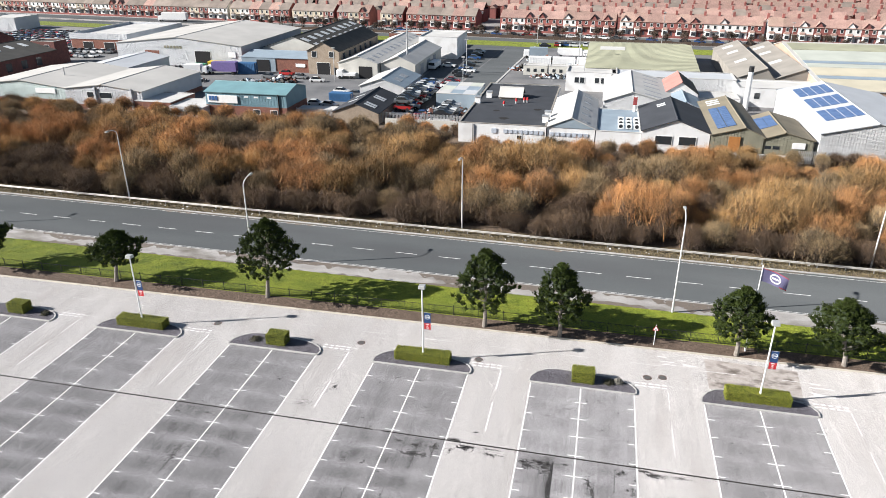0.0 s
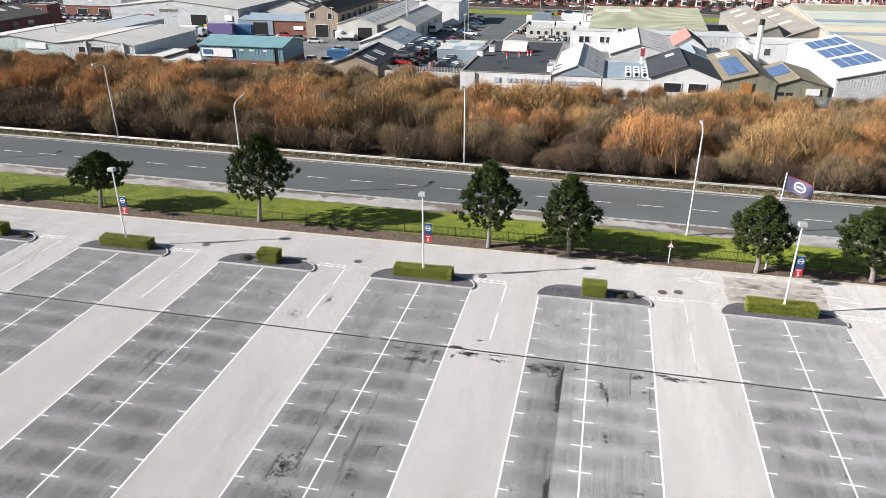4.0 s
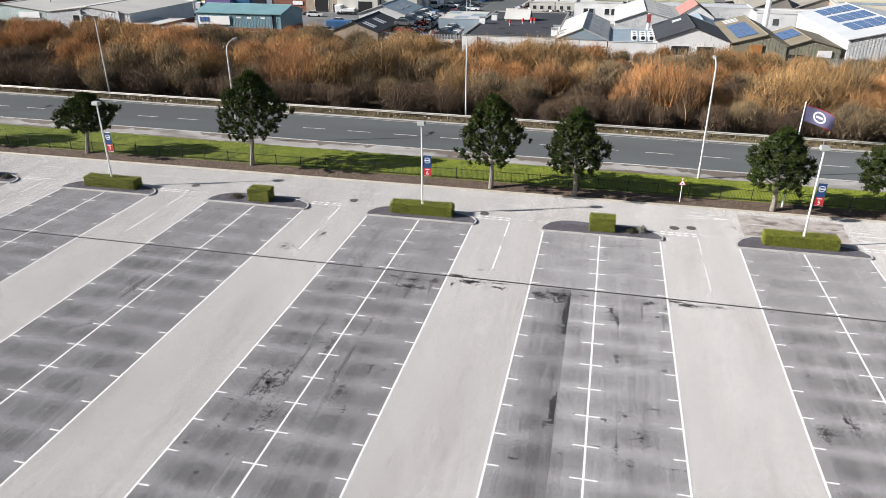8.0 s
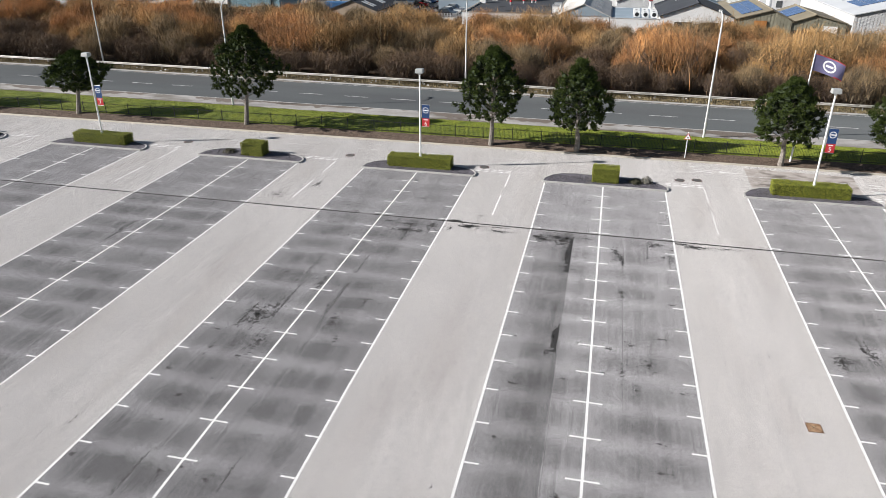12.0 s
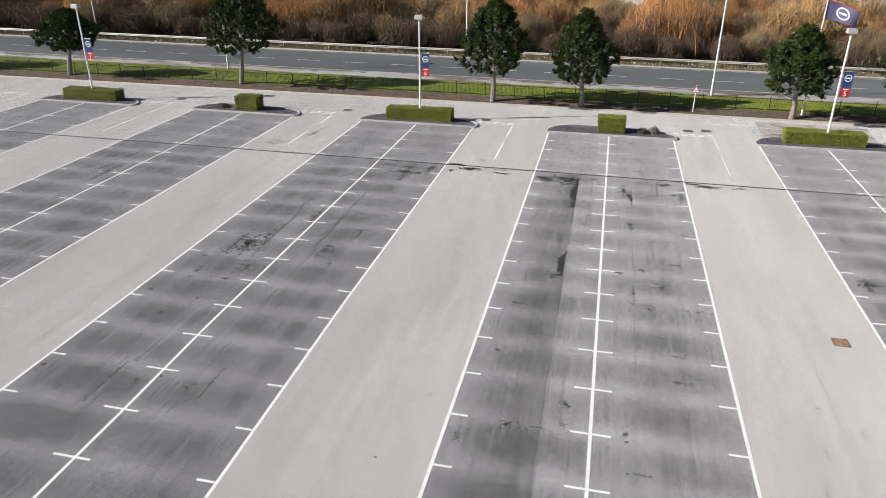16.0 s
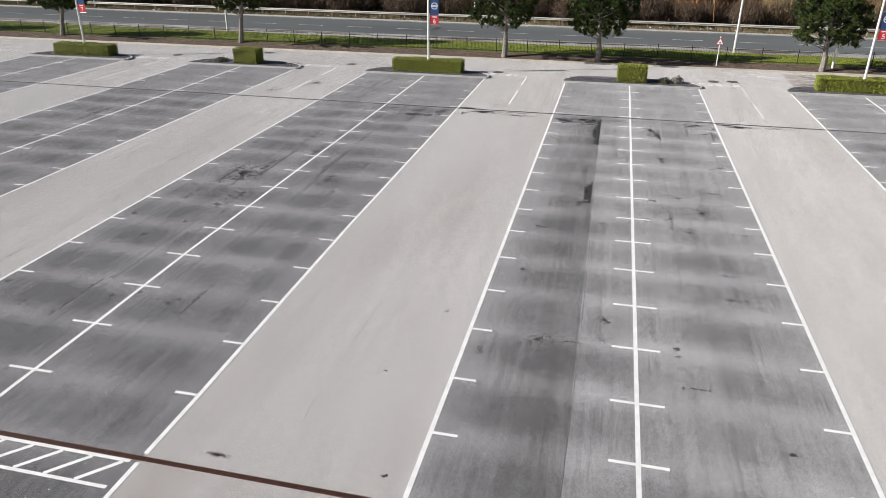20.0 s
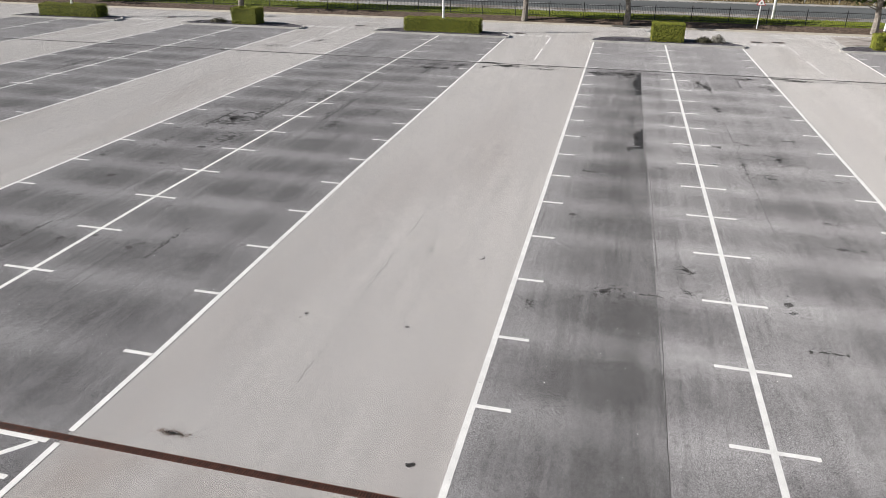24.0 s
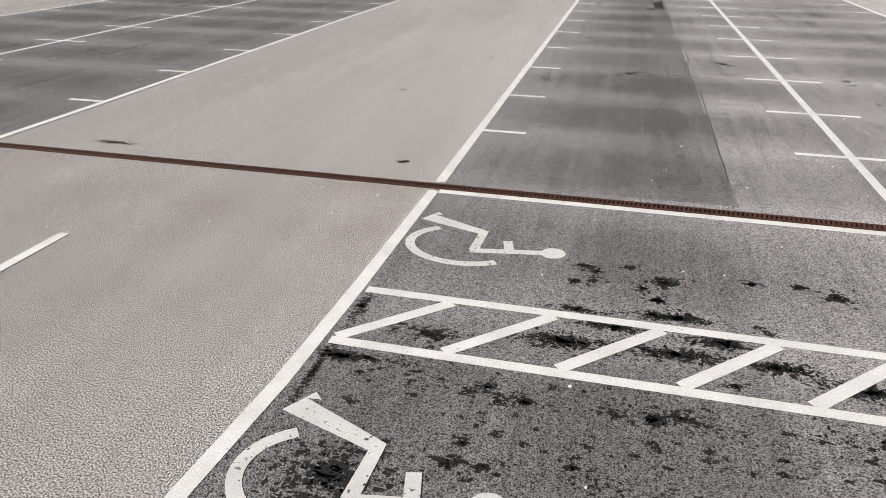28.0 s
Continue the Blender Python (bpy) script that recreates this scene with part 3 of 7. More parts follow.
def opening(parent, name, x0, x1, y, z0, z1, mat, label="", proud=0.05, bordered=True):
    """A door or window set on a front wall that looks towards -y, with its surround."""
    s = Solid().box(x0, x1, y - proud, y + 0.1, z0, z1)
    ob = part(name, s, mat, parent, label)
    if bordered:
        b = Solid()
        w = 0.09
        for a in ((x0 - w, x1 + w, z1, z1 + w), (x0 - w, x1 + w, z0 - w, z0), (x0 - w, x0, z0, z1), (x1, x1 + w, z0, z1)):
            b.box(a[0], a[1], y - proud - 0.04, y + 0.1, a[2], a[3])
        part(name.split("_")[0] + "_surround", b, M_FRAME, ob)
    return ob


def side_opening(parent, name, x, y0, y1, z0, z1, mat, out=0.05, label=""):
    """The same on a side wall: out is positive on a +x wall, negative on a -x wall."""
    a, b = sorted((x + out, x - 2 * out))
    return part(name, Solid().box(a, b, y0, y1, z0, z1), mat, parent, label)


def slope(parent, a, b, c, d, mat, name="roof_slope", label="", t=0.14):
    """A roof slab over four corners (a-b along the eave, c-d along the ridge)."""
    p = [Vector(q) for q in (a, b, c, d)]
    up = Vector((0, 0, t))
    v = p + [q + up for q in p]
    s = Solid().add(v, [(3, 2, 1, 0), (4, 5, 6, 7), (0, 1, 5, 4), (1, 2, 6, 5), (2, 3, 7, 6), (3, 0, 4, 7)])
    return part(name, s, mat, parent, label)


def panels_on(parent, name, a, b, c, d, us, vs, mat, lift=0.2, label=""):
    """Flat panels that lie on a slope; us and vs are spans between 0 and 1 along the eave and up the slope."""
    a, b, c, d = (Vector(q) for q in (a, b, c, d))

    def at(u, w):
        return (a + (b - a) * u) * (1 - w) + (d + (c - d) * u) * w + Vector((0, 0, lift))

    for u0, u1 in us:
        for w0, w1 in vs:
            q = [at(u0, w0), at(u1, w0), at(u1, w1), at(u0, w1)]
            dn = Vector((0, 0, -0.06))
            s = Solid().add(q + [p + dn for p in q], [(0, 1, 2, 3), (0, 4, 5, 1), (1, 5, 6, 2), (2, 6, 7, 3), (3, 7, 4, 0)])
            part(name, s, mat, parent, label)


def gabled(name, label, x0, x1, y0, y1, eave, ridge, wall, roof, along="y", plinth=None, plinth_h=1.8, apex=None, over=0.25, roof2=None):
    """A shed with a pitched roof; along is the way the ridge runs. Returns the thing and the corners of both slopes."""
    b = thing(name, (0, 0, 0), label, "building")
    z0 = plinth_h if plinth else 0.0
    wall_box(b, x0, x1, y0, y1, z0, eave, wall)
    if plinth:
        wall_box(b, x0 - 0.04, x1 + 0.04, y0 - 0.04, y1 + 0.04, 0, z0, plinth, "plinth", "brick plinth")
    if along == "y":
        xm = (x0 + x1) / 2 if apex is None else apex
        for y in (y0, y1 - 0.25):
            part("gable", Solid().add([(x0, y, eave), (x1, y, eave), (xm, y, ridge), (x0, y + 0.25, eave), (x1, y + 0.25, eave), (xm, y + 0.25, ridge)],
                                      [(0, 1, 2), (5, 4, 3), (0, 3, 4, 1), (1, 4, 5, 2), (2, 5, 3, 0)]), wall, b)
        ya, yb = y0 - over, y1 + over
        L = ((x0 - over, yb, eave - 0.03), (x0 - over, ya, eave - 0.03), (xm, ya, ridge), (xm, yb, ridge))
        R = ((x1 + over, ya, eave - 0.03), (x1 + over, yb, eave - 0.03), (xm, yb, ridge), (xm, ya, ridge))
        cap = Solid().tube((xm, ya, ridge + 0.12), (xm, yb, ridge + 0.12), 0.14, n=6)
    else:
        ym = (y0 + y1) / 2 if apex is None else apex
        for x in (x0, x1 - 0.25):
            part("gable", Solid().add([(x, y0, eave), (x, y1, eave), (x, ym, ridge), (x + 0.25, y0, eave), (x + 0.25, y1, eave), (x + 0.25, ym, ridge)],
                                      [(2, 1, 0), (3, 4, 5), (1, 4, 3, 0), (2, 5, 4, 1), (0, 3, 5, 2)]), wall, b)
        xa, xb = x0 - over, x1 + over
        L = ((xa, y0 - over, eave - 0.03), (xb, y0 - over, eave - 0.03), (xb, ym, ridge), (xa, ym, ridge))
        R = ((xb, y1 + over, eave - 0.03), (xa, y1 + over, eave - 0.03), (xa, ym, ridge), (xb, ym, ridge))
        cap = Solid().tube((xa, ym, ridge + 0.12), (xb, ym, ridge + 0.12), 0.14, n=6)
    slope(b, *L, roof)
    slope(b, *R, roof2 or roof)
    part("ridge_cap", cap, roof, b)
    return b, L, R


def flat_roofed(name, label, x0, x1, y0, y1, h, wall, roof, parapet=0.35):
    b = thing(name, (0, 0, 0), label, "building")
    wall_box(b, x0, x1, y0, y1, 0, h + parapet, wall)
    part("roof", Solid().box(x0 + 0.25, x1 - 0.25, y0 + 0.25, y1 - 0.25, h - 0.2, h), roof, b)
    c = Solid()
    z = h + parapet
    c.box(x0 - 0.06, x1 + 0.06, y0 - 0.06, y0 + 0.31, z, z + 0.08).box(x0 - 0.06, x1 + 0.06, y1 - 0.31, y1 + 0.06, z, z + 0.08)
    c.box(x0 - 0.06, x0 + 0.31, y0 + 0.31, y1 - 0.31, z, z + 0.08).box(x1 - 0.31, x1 + 0.06, y0 + 0.31, y1 - 0.31, z, z + 0.08)
    part("coping", c, M_ROOF_DUST if roof is M_ROOF_BLACK else M_ROOF_PALE, b)
    return b


def cladding_ribs(parent, x0, x1, y, z0, top, step, mat):
    """Upright ribs of sheet cladding on a front wall; top gives the wall's height at x."""
    x = x0 + step / 2
    while x < x1 - step / 2:
        part("cladding_rib", Solid().box(x, x + step * 0.45, y - 0.03, y, z0, top(x) - 0.12), mat, parent)
        x += step


def peak(x0, x1, apex, eave, ridge):
    return lambda x: eave + (ridge - eave) * ((x - x0) / (apex - x0) if x < apex else (x1 - x) / (x1 - apex))


def bars(parent, x0, x1, y, z0, z1, n, mat, name="lettering_bar"):
    """Unreadable or trade lettering as plain bars on a front wall."""
    w = (x1 - x0) / n
    for i in range(n):
        part(name, Solid().box(x0 + i * w, x0 + (i + 0.72) * w, y - 0.09, y, z0, z1), mat, parent)


# western units
b, L, R = gabled("industrial_unit", "pale green clad unit with brick plinth and tan roof", -150, -124.6, 142, 168, 4.6, 6.0, M_CLAD_GREEN, M_ROOF_TAN, plinth=M_BRICK, roof2=M_ROOF_TAN)
part("sign_board", Solid().box(-133, -127.5, 141.8, 141.95, 3.2, 4.4), M_WHITE, b, "white sign board")
for x in (-147, -141, -135.5, -130):
    opening(b, "door", x, x + 2.2, 142, 0, 1.7, M_DARK)
cladding_ribs(b, -149.9, -124.7, 142, 1.8, lambda x: 4.6, 0.8, M_CLAD_GREEN)
part("flue", Solid().tube((-132.5, 152, 5.0), (-132.5, 152, 7.6), 0.15), M_GALV, b)
b, L, R = gabled("industrial_unit", "white grey clad unit with brick plinth and pale roof", -124.0, -103.4, 141, 167, 4.8, 6.0, M_CLAD_GREY, M_ROOF_TAN, plinth=M_BRICK, plinth_h=1.2)
for x, w in ((-118, 1.8), (-114.6, 3.2)):
    opening(b, "window", x, x + w, 141, 2.9, 4.2, M_WIN)
for x in (-118.5, -114, -109.5):
    opening(b, "window", x, x + 1.5, 141, 0.2, 1.1, M_WIN)
cladding_ribs(b, -123.9, -103.5, 141, 1.2, lambda x: 4.8, 0.8, M_CLAD_GREY)
for x in (-116.0, -106.3):
    part("downpipe", Solid().box(x, x + 0.5, 140.6, 140.96, 0.5, 5.4), M_CLAD_GREY, b)
b, L, R = gabled("industrial_unit", "long unit with white sheet roof and pale blue side wall", -141.5, -127.3, 170, 190, 4.4, 5.4, M_CLAD_GREY, M_ROOF_WHITE)
b = flat_roofed("lean_to", "low lean-to with streaked grey sheet roof", -104.6, -95.3, 139.5, 150, 2.9, M_BRICK, M_ROOF_PALE, 0.05)
b = flat_roofed("lean_to", "low flat roofed store with grey sheet roof", -95.0, -86.5, 138.4, 147, 2.4, M_CLAD_GREY, M_ROOF_PALE, 0.05)

# teal unit
b, L, R = gabled("industrial_unit", "teal clad unit with red brick lower storey and teal roof", -87.2, -67.4, 141.3, 152.5, 5.5, 6.8, M_CLAD_TEAL, M_ROOF_TEAL, along="x", plinth=M_BRICK, plinth_h=2.6)
part("sign_board", Solid().box(-86.6, -79.2, 141.05, 141.28, 3.2, 4.9), M_WHITE, b, "white sign board")
bars(b, -86.2, -83.9, 141.03, 3.75, 4.7, 3, M_SIGN_BLUE)
for x in (-77.6, -75.2, -72.0):
    opening(b, "vent_window", x, x + 1.0, 141.3, 4.55, 4.9, M_FRAME, bordered=False)
for x in (-75.6, -71.4):
    opening(b, "window", x, x + 1.6, 141.26, 0.9, 1.9, M_WIN)
cladding_ribs(b, -87.1, -67.5, 141.3, 2.6, lambda x: 5.4, 0.7, M_CLAD_TEAL)
part("downpipe", Solid().tube((-69.2, 141.15, 0), (-69.2, 141.15, 5.6), 0.14), M_BLACK, b)
b = flat_roofed("shipping_container", "pale grey container store beside the teal unit", -90.6, -87.6, 146, 152, 3.0, M_CLAD_GREY, M_ROOF_PALE, 0.02)

# big warehouse and its neighbour
b, L, R = gabled("warehouse", "large pale grey warehouse with tan shallow roof", -152.0, -108.4, 200, 246, 6.4, 8.6, M_CLAD_GREY, M_ROOF_TAN)
opening(b, "loading_door", -124.5, -119.2, 200, 0.0, 4.6, M_DARK)
opening(b, "loading_door", -142.0, -137.0, 200, 2.6, 4.4, M_BRICK, bordered=False)
bars(b, -135.0, -128.5, 200, 5.2, 6.0, 6, M_CLAD_OLIVE)
part("sign_board", Solid().box(-113.0, -110.5, 199.8, 199.95, 3, 4.6), M_WHITE, b)
for y in (212, 228):
    side_opening(b, "door", -108.4, y, y + 4, 0, 4.4, M_SHUT)
b = flat_roofed("trade_unit", "flat roofed trade unit with pale blue-grey cladding and brick front", -186, -163, 221, 256, 5.0, M_CLAD_GREY, M_ROOF_PALE, 0.9)
part("front_panel", Solid().box(-185.8, -163.2, 220.86, 220.99, 0.0, 3.9), M_BRICK, b)
part("fascia", Solid().box(-186.1, -162.9, 220.7, 220.95, 4.0, 6.0), M_CLAD_GREY, b)
for x in (-181, -172.5):
    opening(b, "door", x, x + 4, 220.84, 0, 3.0, M_DARK)
b, L, R = gabled("factory", "dark brick factory with old slate roof and roof windows", -192, -169, 138, 193, 4.6, 7.4, M_BRICK_DARK, M_ROOF_SLATE)
for y in range(142, 190, 6):
    side_opening(b, "window", -169, y, y + 2.2, 1.2, 3.6, M_WIN, label="tall factory window")
panels_on(b, "rooflight", *R, [(0.6, 0.63), (0.7, 0.73), (0.8, 0.83), (0.9, 0.93)], [(0.55, 0.8)], M_SKYLIGHT)
b = flat_roofed("factory_block", "dark brick end block of the old factory", -178, -169.4, 193.2, 199, 6.8, M_BRICK_DARK, M_ROOF_SLATE, 0.3)
for x in (-176.5, -173.0):
    opening(b, "window", x, x + 1.6, 193.2, 4.8, 6.0, M_WIN)
b, L, R = gabled("factory", "dark shed with black roof", -262, -204, 199, 215, 4.5, 8.2, M_BRICK_DARK, M_ROOF_BLACK, along="x")

b = flat_roofed("office_block", "pale grey flat roofed block beside the back road", -262, -246, 262, 276, 5.0, M_CLAD_GREY, M_ROOF_PALE, 0.3)

# blue roofed workshops, stone gabled building
b, L, R = gabled("workshop", "workshop with blue grey sheet roof, half sheet and half brick", -106.4, -84.6, 196, 210, 4.0, 5.0, M_BRICK, M_ROOF_BLUE, along="x")
part("wall_sheeting", Solid().box(-106.5, -95.5, 195.85, 195.97, 0, 4.0), M_ROOF_BLUE, b)
opening(b, "loading_door", -101.6, -97.4, 195.8, 0, 3.4, M_DARK, bordered=False)
part("sign_board", Solid().box(-89.0, -86.0, 195.8, 195.95, 1.6, 2.6), M_WHITE, b)
b, L, R = gabled("stone_workshop", "two storey buff stone building with steep dark slate roof", -84.4, -74.6, 194.5, 232, 6.6, 9.2, M_BRICK_BUFF, M_ROOF_SLATE)
opening(b, "loading_door", -81.6, -77.6, 194.5, 0, 3.4, M_DARK)
for x in (-83.0, -77.6):
    opening(b, "window", x, x + 1.4, 194.5, 5.0, 6.6, M_WIN)
for i in range(6):
    side_opening(b, "window", -74.6, 198 + i * 5, 199.6 + i * 5, 4.2, 5.8, M_WIN)
part("side_door", Solid().box(-76.4, -75.5, 194.35, 194.5, 0, 2.1), M_DARK, b)
b, L, R = gabled("workshop", "old shed with dark mossy roof and rows of rooflights", -107, -86, 212, 262, 4.5, 8.0, M_WALL_CREAM, M_ROOF_SLATE)
panels_on(b, "rooflight", *R, [(i / 9 + 0.02, i / 9 + 0.07) for i in range(9)], [(0.15, 0.4), (0.55, 0.8)], M_SKYLIGHT)
b, L, R = gabled("workshop", "cream sheet workshop with pale ribbed roof", -73.6, -61.9, 191, 245, 4.2, 6.2, M_WALL_CREAM, M_ROOF_PALE)
opening(b, "loading_door", -67.5, -63.5, 191, 0, 3.4, M_DARK, bordered=False)
panels_on(b, "rooflight", *R, [(i / 12 + 0.02, i / 12 + 0.05) for i in range(12)], [(0.3, 0.6)], M_SHUT)
b, L, R = gabled("workshop", "cream workshop with plain pale roof", -61.5, -51.3, 193, 226, 4.0, 6.2, M_WALL_CREAM, M_ROOF_PALE)
for y in (199, 207, 215):
    side_opening(b, "door", -51.3, y, y + 3.5, 0, 3.2, M_SHUT)
b = flat_roofed("office_block", "white flat roofed office block", -59.5, -46.5, 229, 246, 6.6, M_WALL_WHITE, M_ROOF_PALE, 0.3)
b = flat_roofed("office_block", "low brick block with pale flat roof", -76, -56, 250, 258, 4.5, M_BRICK, M_ROOF_PALE, 0.4)

# scrapyard sheds
b, L, R = gabled("shed", "white sheet shed with a row of rooflights", -58.2, -46.6, 164.5, 181, 3.4, 5.4, M_CORR_WHITE, M_ROOF_PALE, roof2=M_ROOF_BLUE)
panels_on(b, "rooflight", *R, [(0.2, 0.36), (0.5, 0.66)], [(0.35, 0.65)], M_SHUT)
b, L, R = gabled("shed", "brick gabled shed with black felt roof and rooflights", -56.2, -45.8, 140.5, 158, 2.6, 4.6, M_BRICK_BUFF, M_ROOF_BLACK, roof2=M_ROOF_BLACK)
panels_on(b, "rooflight", *R, [(0.12, 0.17), (0.2, 0.25), (0.5, 0.55), (0.58, 0.63)], [(0.3, 0.75)], M_SKYLIGHT)
panels_on(b, "rooflight", *L, [(0.3, 0.35), (0.6, 0.65)], [(0.3, 0.7)], M_SKYLIGHT)
b = flat_roofed("lean_to", "rusty lean-to of patched sheets with tarpaulin roof", -37.5, -28.0, 160, 174, 3.4, M_ROOF_BLUE, M_ROOF_PALE, 0.02)
for k, (u, w, m) in enumerate(((0, 0, M_ROOF_PALE), (1, 0, M_ROOF_BLUE), (2, 0, M_ROOF_WHITE), (0, 1, M_ROOF_PALEGREEN), (1, 1, M_ROOF_WHITE), (2, 1, M_ROOF_BLUE), (0, 2, M_ROOF_BLUE), (1, 2, M_ROOF_PALE), (2, 2, M_ROOF_PALEGREEN))):
    part("roof_sheet", Solid().box(-37.3 + u * 3.1, -34.25 + u * 3.1, 160.2 + w * 4.6, 164.75 + w * 4.6, 3.43, 3.47 + 0.02 * (k % 3)), m, b)
b = flat_roofed("lean_to", "low sheet roofed store behind the yard wall", -66, -56.5, 143.5, 147.5, 2.0, M_BRICK_BUFF, M_ROOF_PALE, 0.02)

# seafood works
b = flat_roofed("flat_roofed_works", "long white walled works with black felt flat roof", -26.3, -8.9, 131.6, 172, 3.9, M_WALL_WHITE, M_ROOF_BLACK, 0.15)
bars(b, -19.6, -18.2, 131.55, 2.3, 3.2, 1, M_FADED, "emblem_bar")
bars(b, -17.2, -9.2, 131.55, 2.4, 3.1, 8, M_FADED)
part("gutter_pipe", Solid().tube((-23.3, 131.45, 0), (-23.3, 131.45, 3.9), 0.1), M_BLACK, b)
opening(b, "window", -14.5, -13.6, 131.6, 1.2, 2.0, M_WIN)
b, L, R = gabled("roof_lantern", "timber gabled rooflight with white sheet back on the flat roof", -21.5, -16.5, 155, 160, 4.3, 6.0, M_BRICK_BUFF, M_ROOF_PALE, along="x")
b, L, R = gabled("shed", "pale sheet shed with blue grey gable and shallow roof", -8.7, 0.4, 131.8, 158, 3.9, 5.9, M_WALL_WHITE, M_ROOF_PALE)
part("gable_sheeting", Solid().add([(-8.7, 131.7, 3.95), (0.4, 131.7, 3.95), (-4.15, 131.7, 5.85), (-8.7, 131.78, 3.95), (0.4, 131.78, 3.95), (-4.15, 131.78, 5.85)], [(0, 1, 2), (5, 4, 3), (0, 3, 4, 1), (1, 4, 5, 2), (2, 5, 3, 0)]), M_ROOF_BLUE, b)
panels_on(b, "rooflight", *R, [(i / 5 + 0.06, i / 5 + 0.1) for i in range(5)], [(0.35, 0.65)], M_SHUT)
bars(b, -8.2, -0.6, 131.75, 2.3, 3.0, 7, M_FADED)
b = flat_roofed("flat_roofed_works", "white walled works with grey flat roof", 0.6, 9.0, 131.6, 151, 3.6, M_WALL_WHITE, M_ROOF_BLUE, 0.15)
b, L, R = gabled("gabled_works", "white gabled works with black felt roof", 9.1, 21.3, 131.3, 151.5, 4.3, 6.6, M_WALL_WHITE, M_ROOF_BLACK)
for x in (11.6, 15.9):
    opening(b, "window", x, x + 3.0, 131.3, 1.9, 3.5, M_WIN)
for x in (15.3, 18.6):
    opening(b, "window", x, x + 1.4, 131.3, 0.4, 1.0, M_WIN)
panels_on(b, "rooflight", *L, [(0.2, 0.24), (0.27, 0.31)], [(0.55, 0.8)], M_SKYLIGHT)
b, L, R = gabled("shed", "olive clad shed with mossy tan roof and solar panels", 21.5, 30.6, 131.2, 158.5, 4.2, 5.8, M_CLAD_OLIVE, M_ROOF_OLIVE, apex=27.2)
panels_on(b, "solar_panel", *L, [(0.33 + i * 0.052, 0.378 + i * 0.052) for i in range(11)], [(0.26, 0.52), (0.54, 0.8)], M_SOLAR, 0.26)
panels_on(b, "rooflight", *L, [(0.07, 0.1), (0.13, 0.16), (0.19, 0.22)], [(0.3, 0.7)], M_SKYLIGHT)
cladding_ribs(b, 21.6, 30.5, 131.2, 0.2, peak(21.5, 30.6, 27.2, 4.2, 5.8), 0.55, M_CLAD_OLIVE)
part("timber_door", Solid().box(24.6, 26.6, 131.0, 131.2, 1.2, 4.1), flat("orange_timber", (0.40, 0.17, 0.05), 0.8), b)
b, L, R = gabled("shed", "olive clad shed with mossy roof and a small solar array", 30.7, 39.2, 131.4, 148, 3.9, 5.2, M_CLAD_OLIVE, M_ROOF_OLIVE, apex=34.2)
panels_on(b, "solar_panel", *L, [(0.2 + i * 0.075, 0.27 + i * 0.075) for i in range(6)], [(0.12, 0.5), (0.52, 0.9)], M_SOLAR, 0.26)
cladding_ribs(b, 30.8, 39.1, 131.4, 0.2, peak(30.7, 39.2, 34.2, 3.9, 5.2), 0.55, M_CLAD_OLIVE)
for x in (31.0, 32.4):
    opening(b, "window", x, x + 1.1, 131.4, 2.1, 2.7, M_WIN, bordered=False)
part("sign_board", Solid().box(35.6, 37.8, 131.2, 131.35, 2.4, 3.5), M_WHITE, b)
b, L, R = gabled("industrial_unit", "large white clad unit with white roof and three solar arrays", 40.0, 61.0, 131.2, 170, 5.4, 7.6, M_CORR_WHITE, M_ROOF_WHITE, apex=49.0)
for k in range(3):
    u = 0.18 + k * 0.265
    panels_on(b, "solar_panel", *L, [(1 - u - 0.2 + i * 0.05, 1 - u - 0.2 + i * 0.05 + 0.047) for i in range(4)], [(0.28, 0.44), (0.46, 0.62), (0.64, 0.8), (0.82, 0.96)], M_SOLAR, 0.26)
cladding_ribs(b, 40.0, 61.0, 131.2, 0.2, peak(40, 61, 49, 5.4, 7.6), 0.5, M_CORR_WHITE)
part("door_hood", Solid().box(52.5, 61.0, 130.2, 131.2, 2.6, 4.2), M_CORR_GREY, b)

# sheds behind
b, L, R = gabled("shed", "large white pitched shed", 1.6, 16.5, 155, 181, 4.4, 6.6, M_CORR_WHITE, M_ROOF_PALE, apex=7.6)
panels_on(b, "rooflight", *R, [(i / 6 + 0.06, i / 6 + 0.09) for i in range(6)], [(0.3, 0.7)], M_SHUT)
b, L, R = gabled("shed", "small shed with faded red hipped roof", 15.0, 22.5, 166, 180, 4.4, 7.0, M_WALL_WHITE, M_ROOF_RED, roof2=M_ROOF_SLATE)
b, L, R = gabled("shed", "grey sheet roofed store", 15.5, 22.0, 153, 165, 4.0, 5.4, M_WALL_WHITE, M_ROOF_BLUE)
b = flat_roofed("office_block", "white office block with small windows", -8.5, 4.5, 186, 196, 4.6, M_WALL_WHITE, M_ROOF_PALE, 0.3)
for x in (-6.2, -4.8, -1.0, 0.6):
    opening(b, "window", x, x + 1.1, 186, 2.2, 3.6, M_WIN)
b, L, R = gabled("factory", "factory with mossy green roof and white sheet flank", -3.8, 25.5, 194, 243, 4.8, 7.2, M_CORR_WHITE, M_ROOF_GREEN, along="x", apex=222)
panels_on(b, "rooflight", *L, [(0.12, 0.36)], [(0.72, 0.86)], M_ROOF_PALE)
b = flat_roofed("factory", "long white fronted range with pale ribbed roof", 3.0, 33.5, 184, 193.5, 4.6, M_CORR_WHITE, M_ROOF_WHITE, 0.1)
cladding_ribs(b, 3.2, 33.3, 184, 0.2, lambda x: 4.6, 0.9, M_CORR_WHITE)
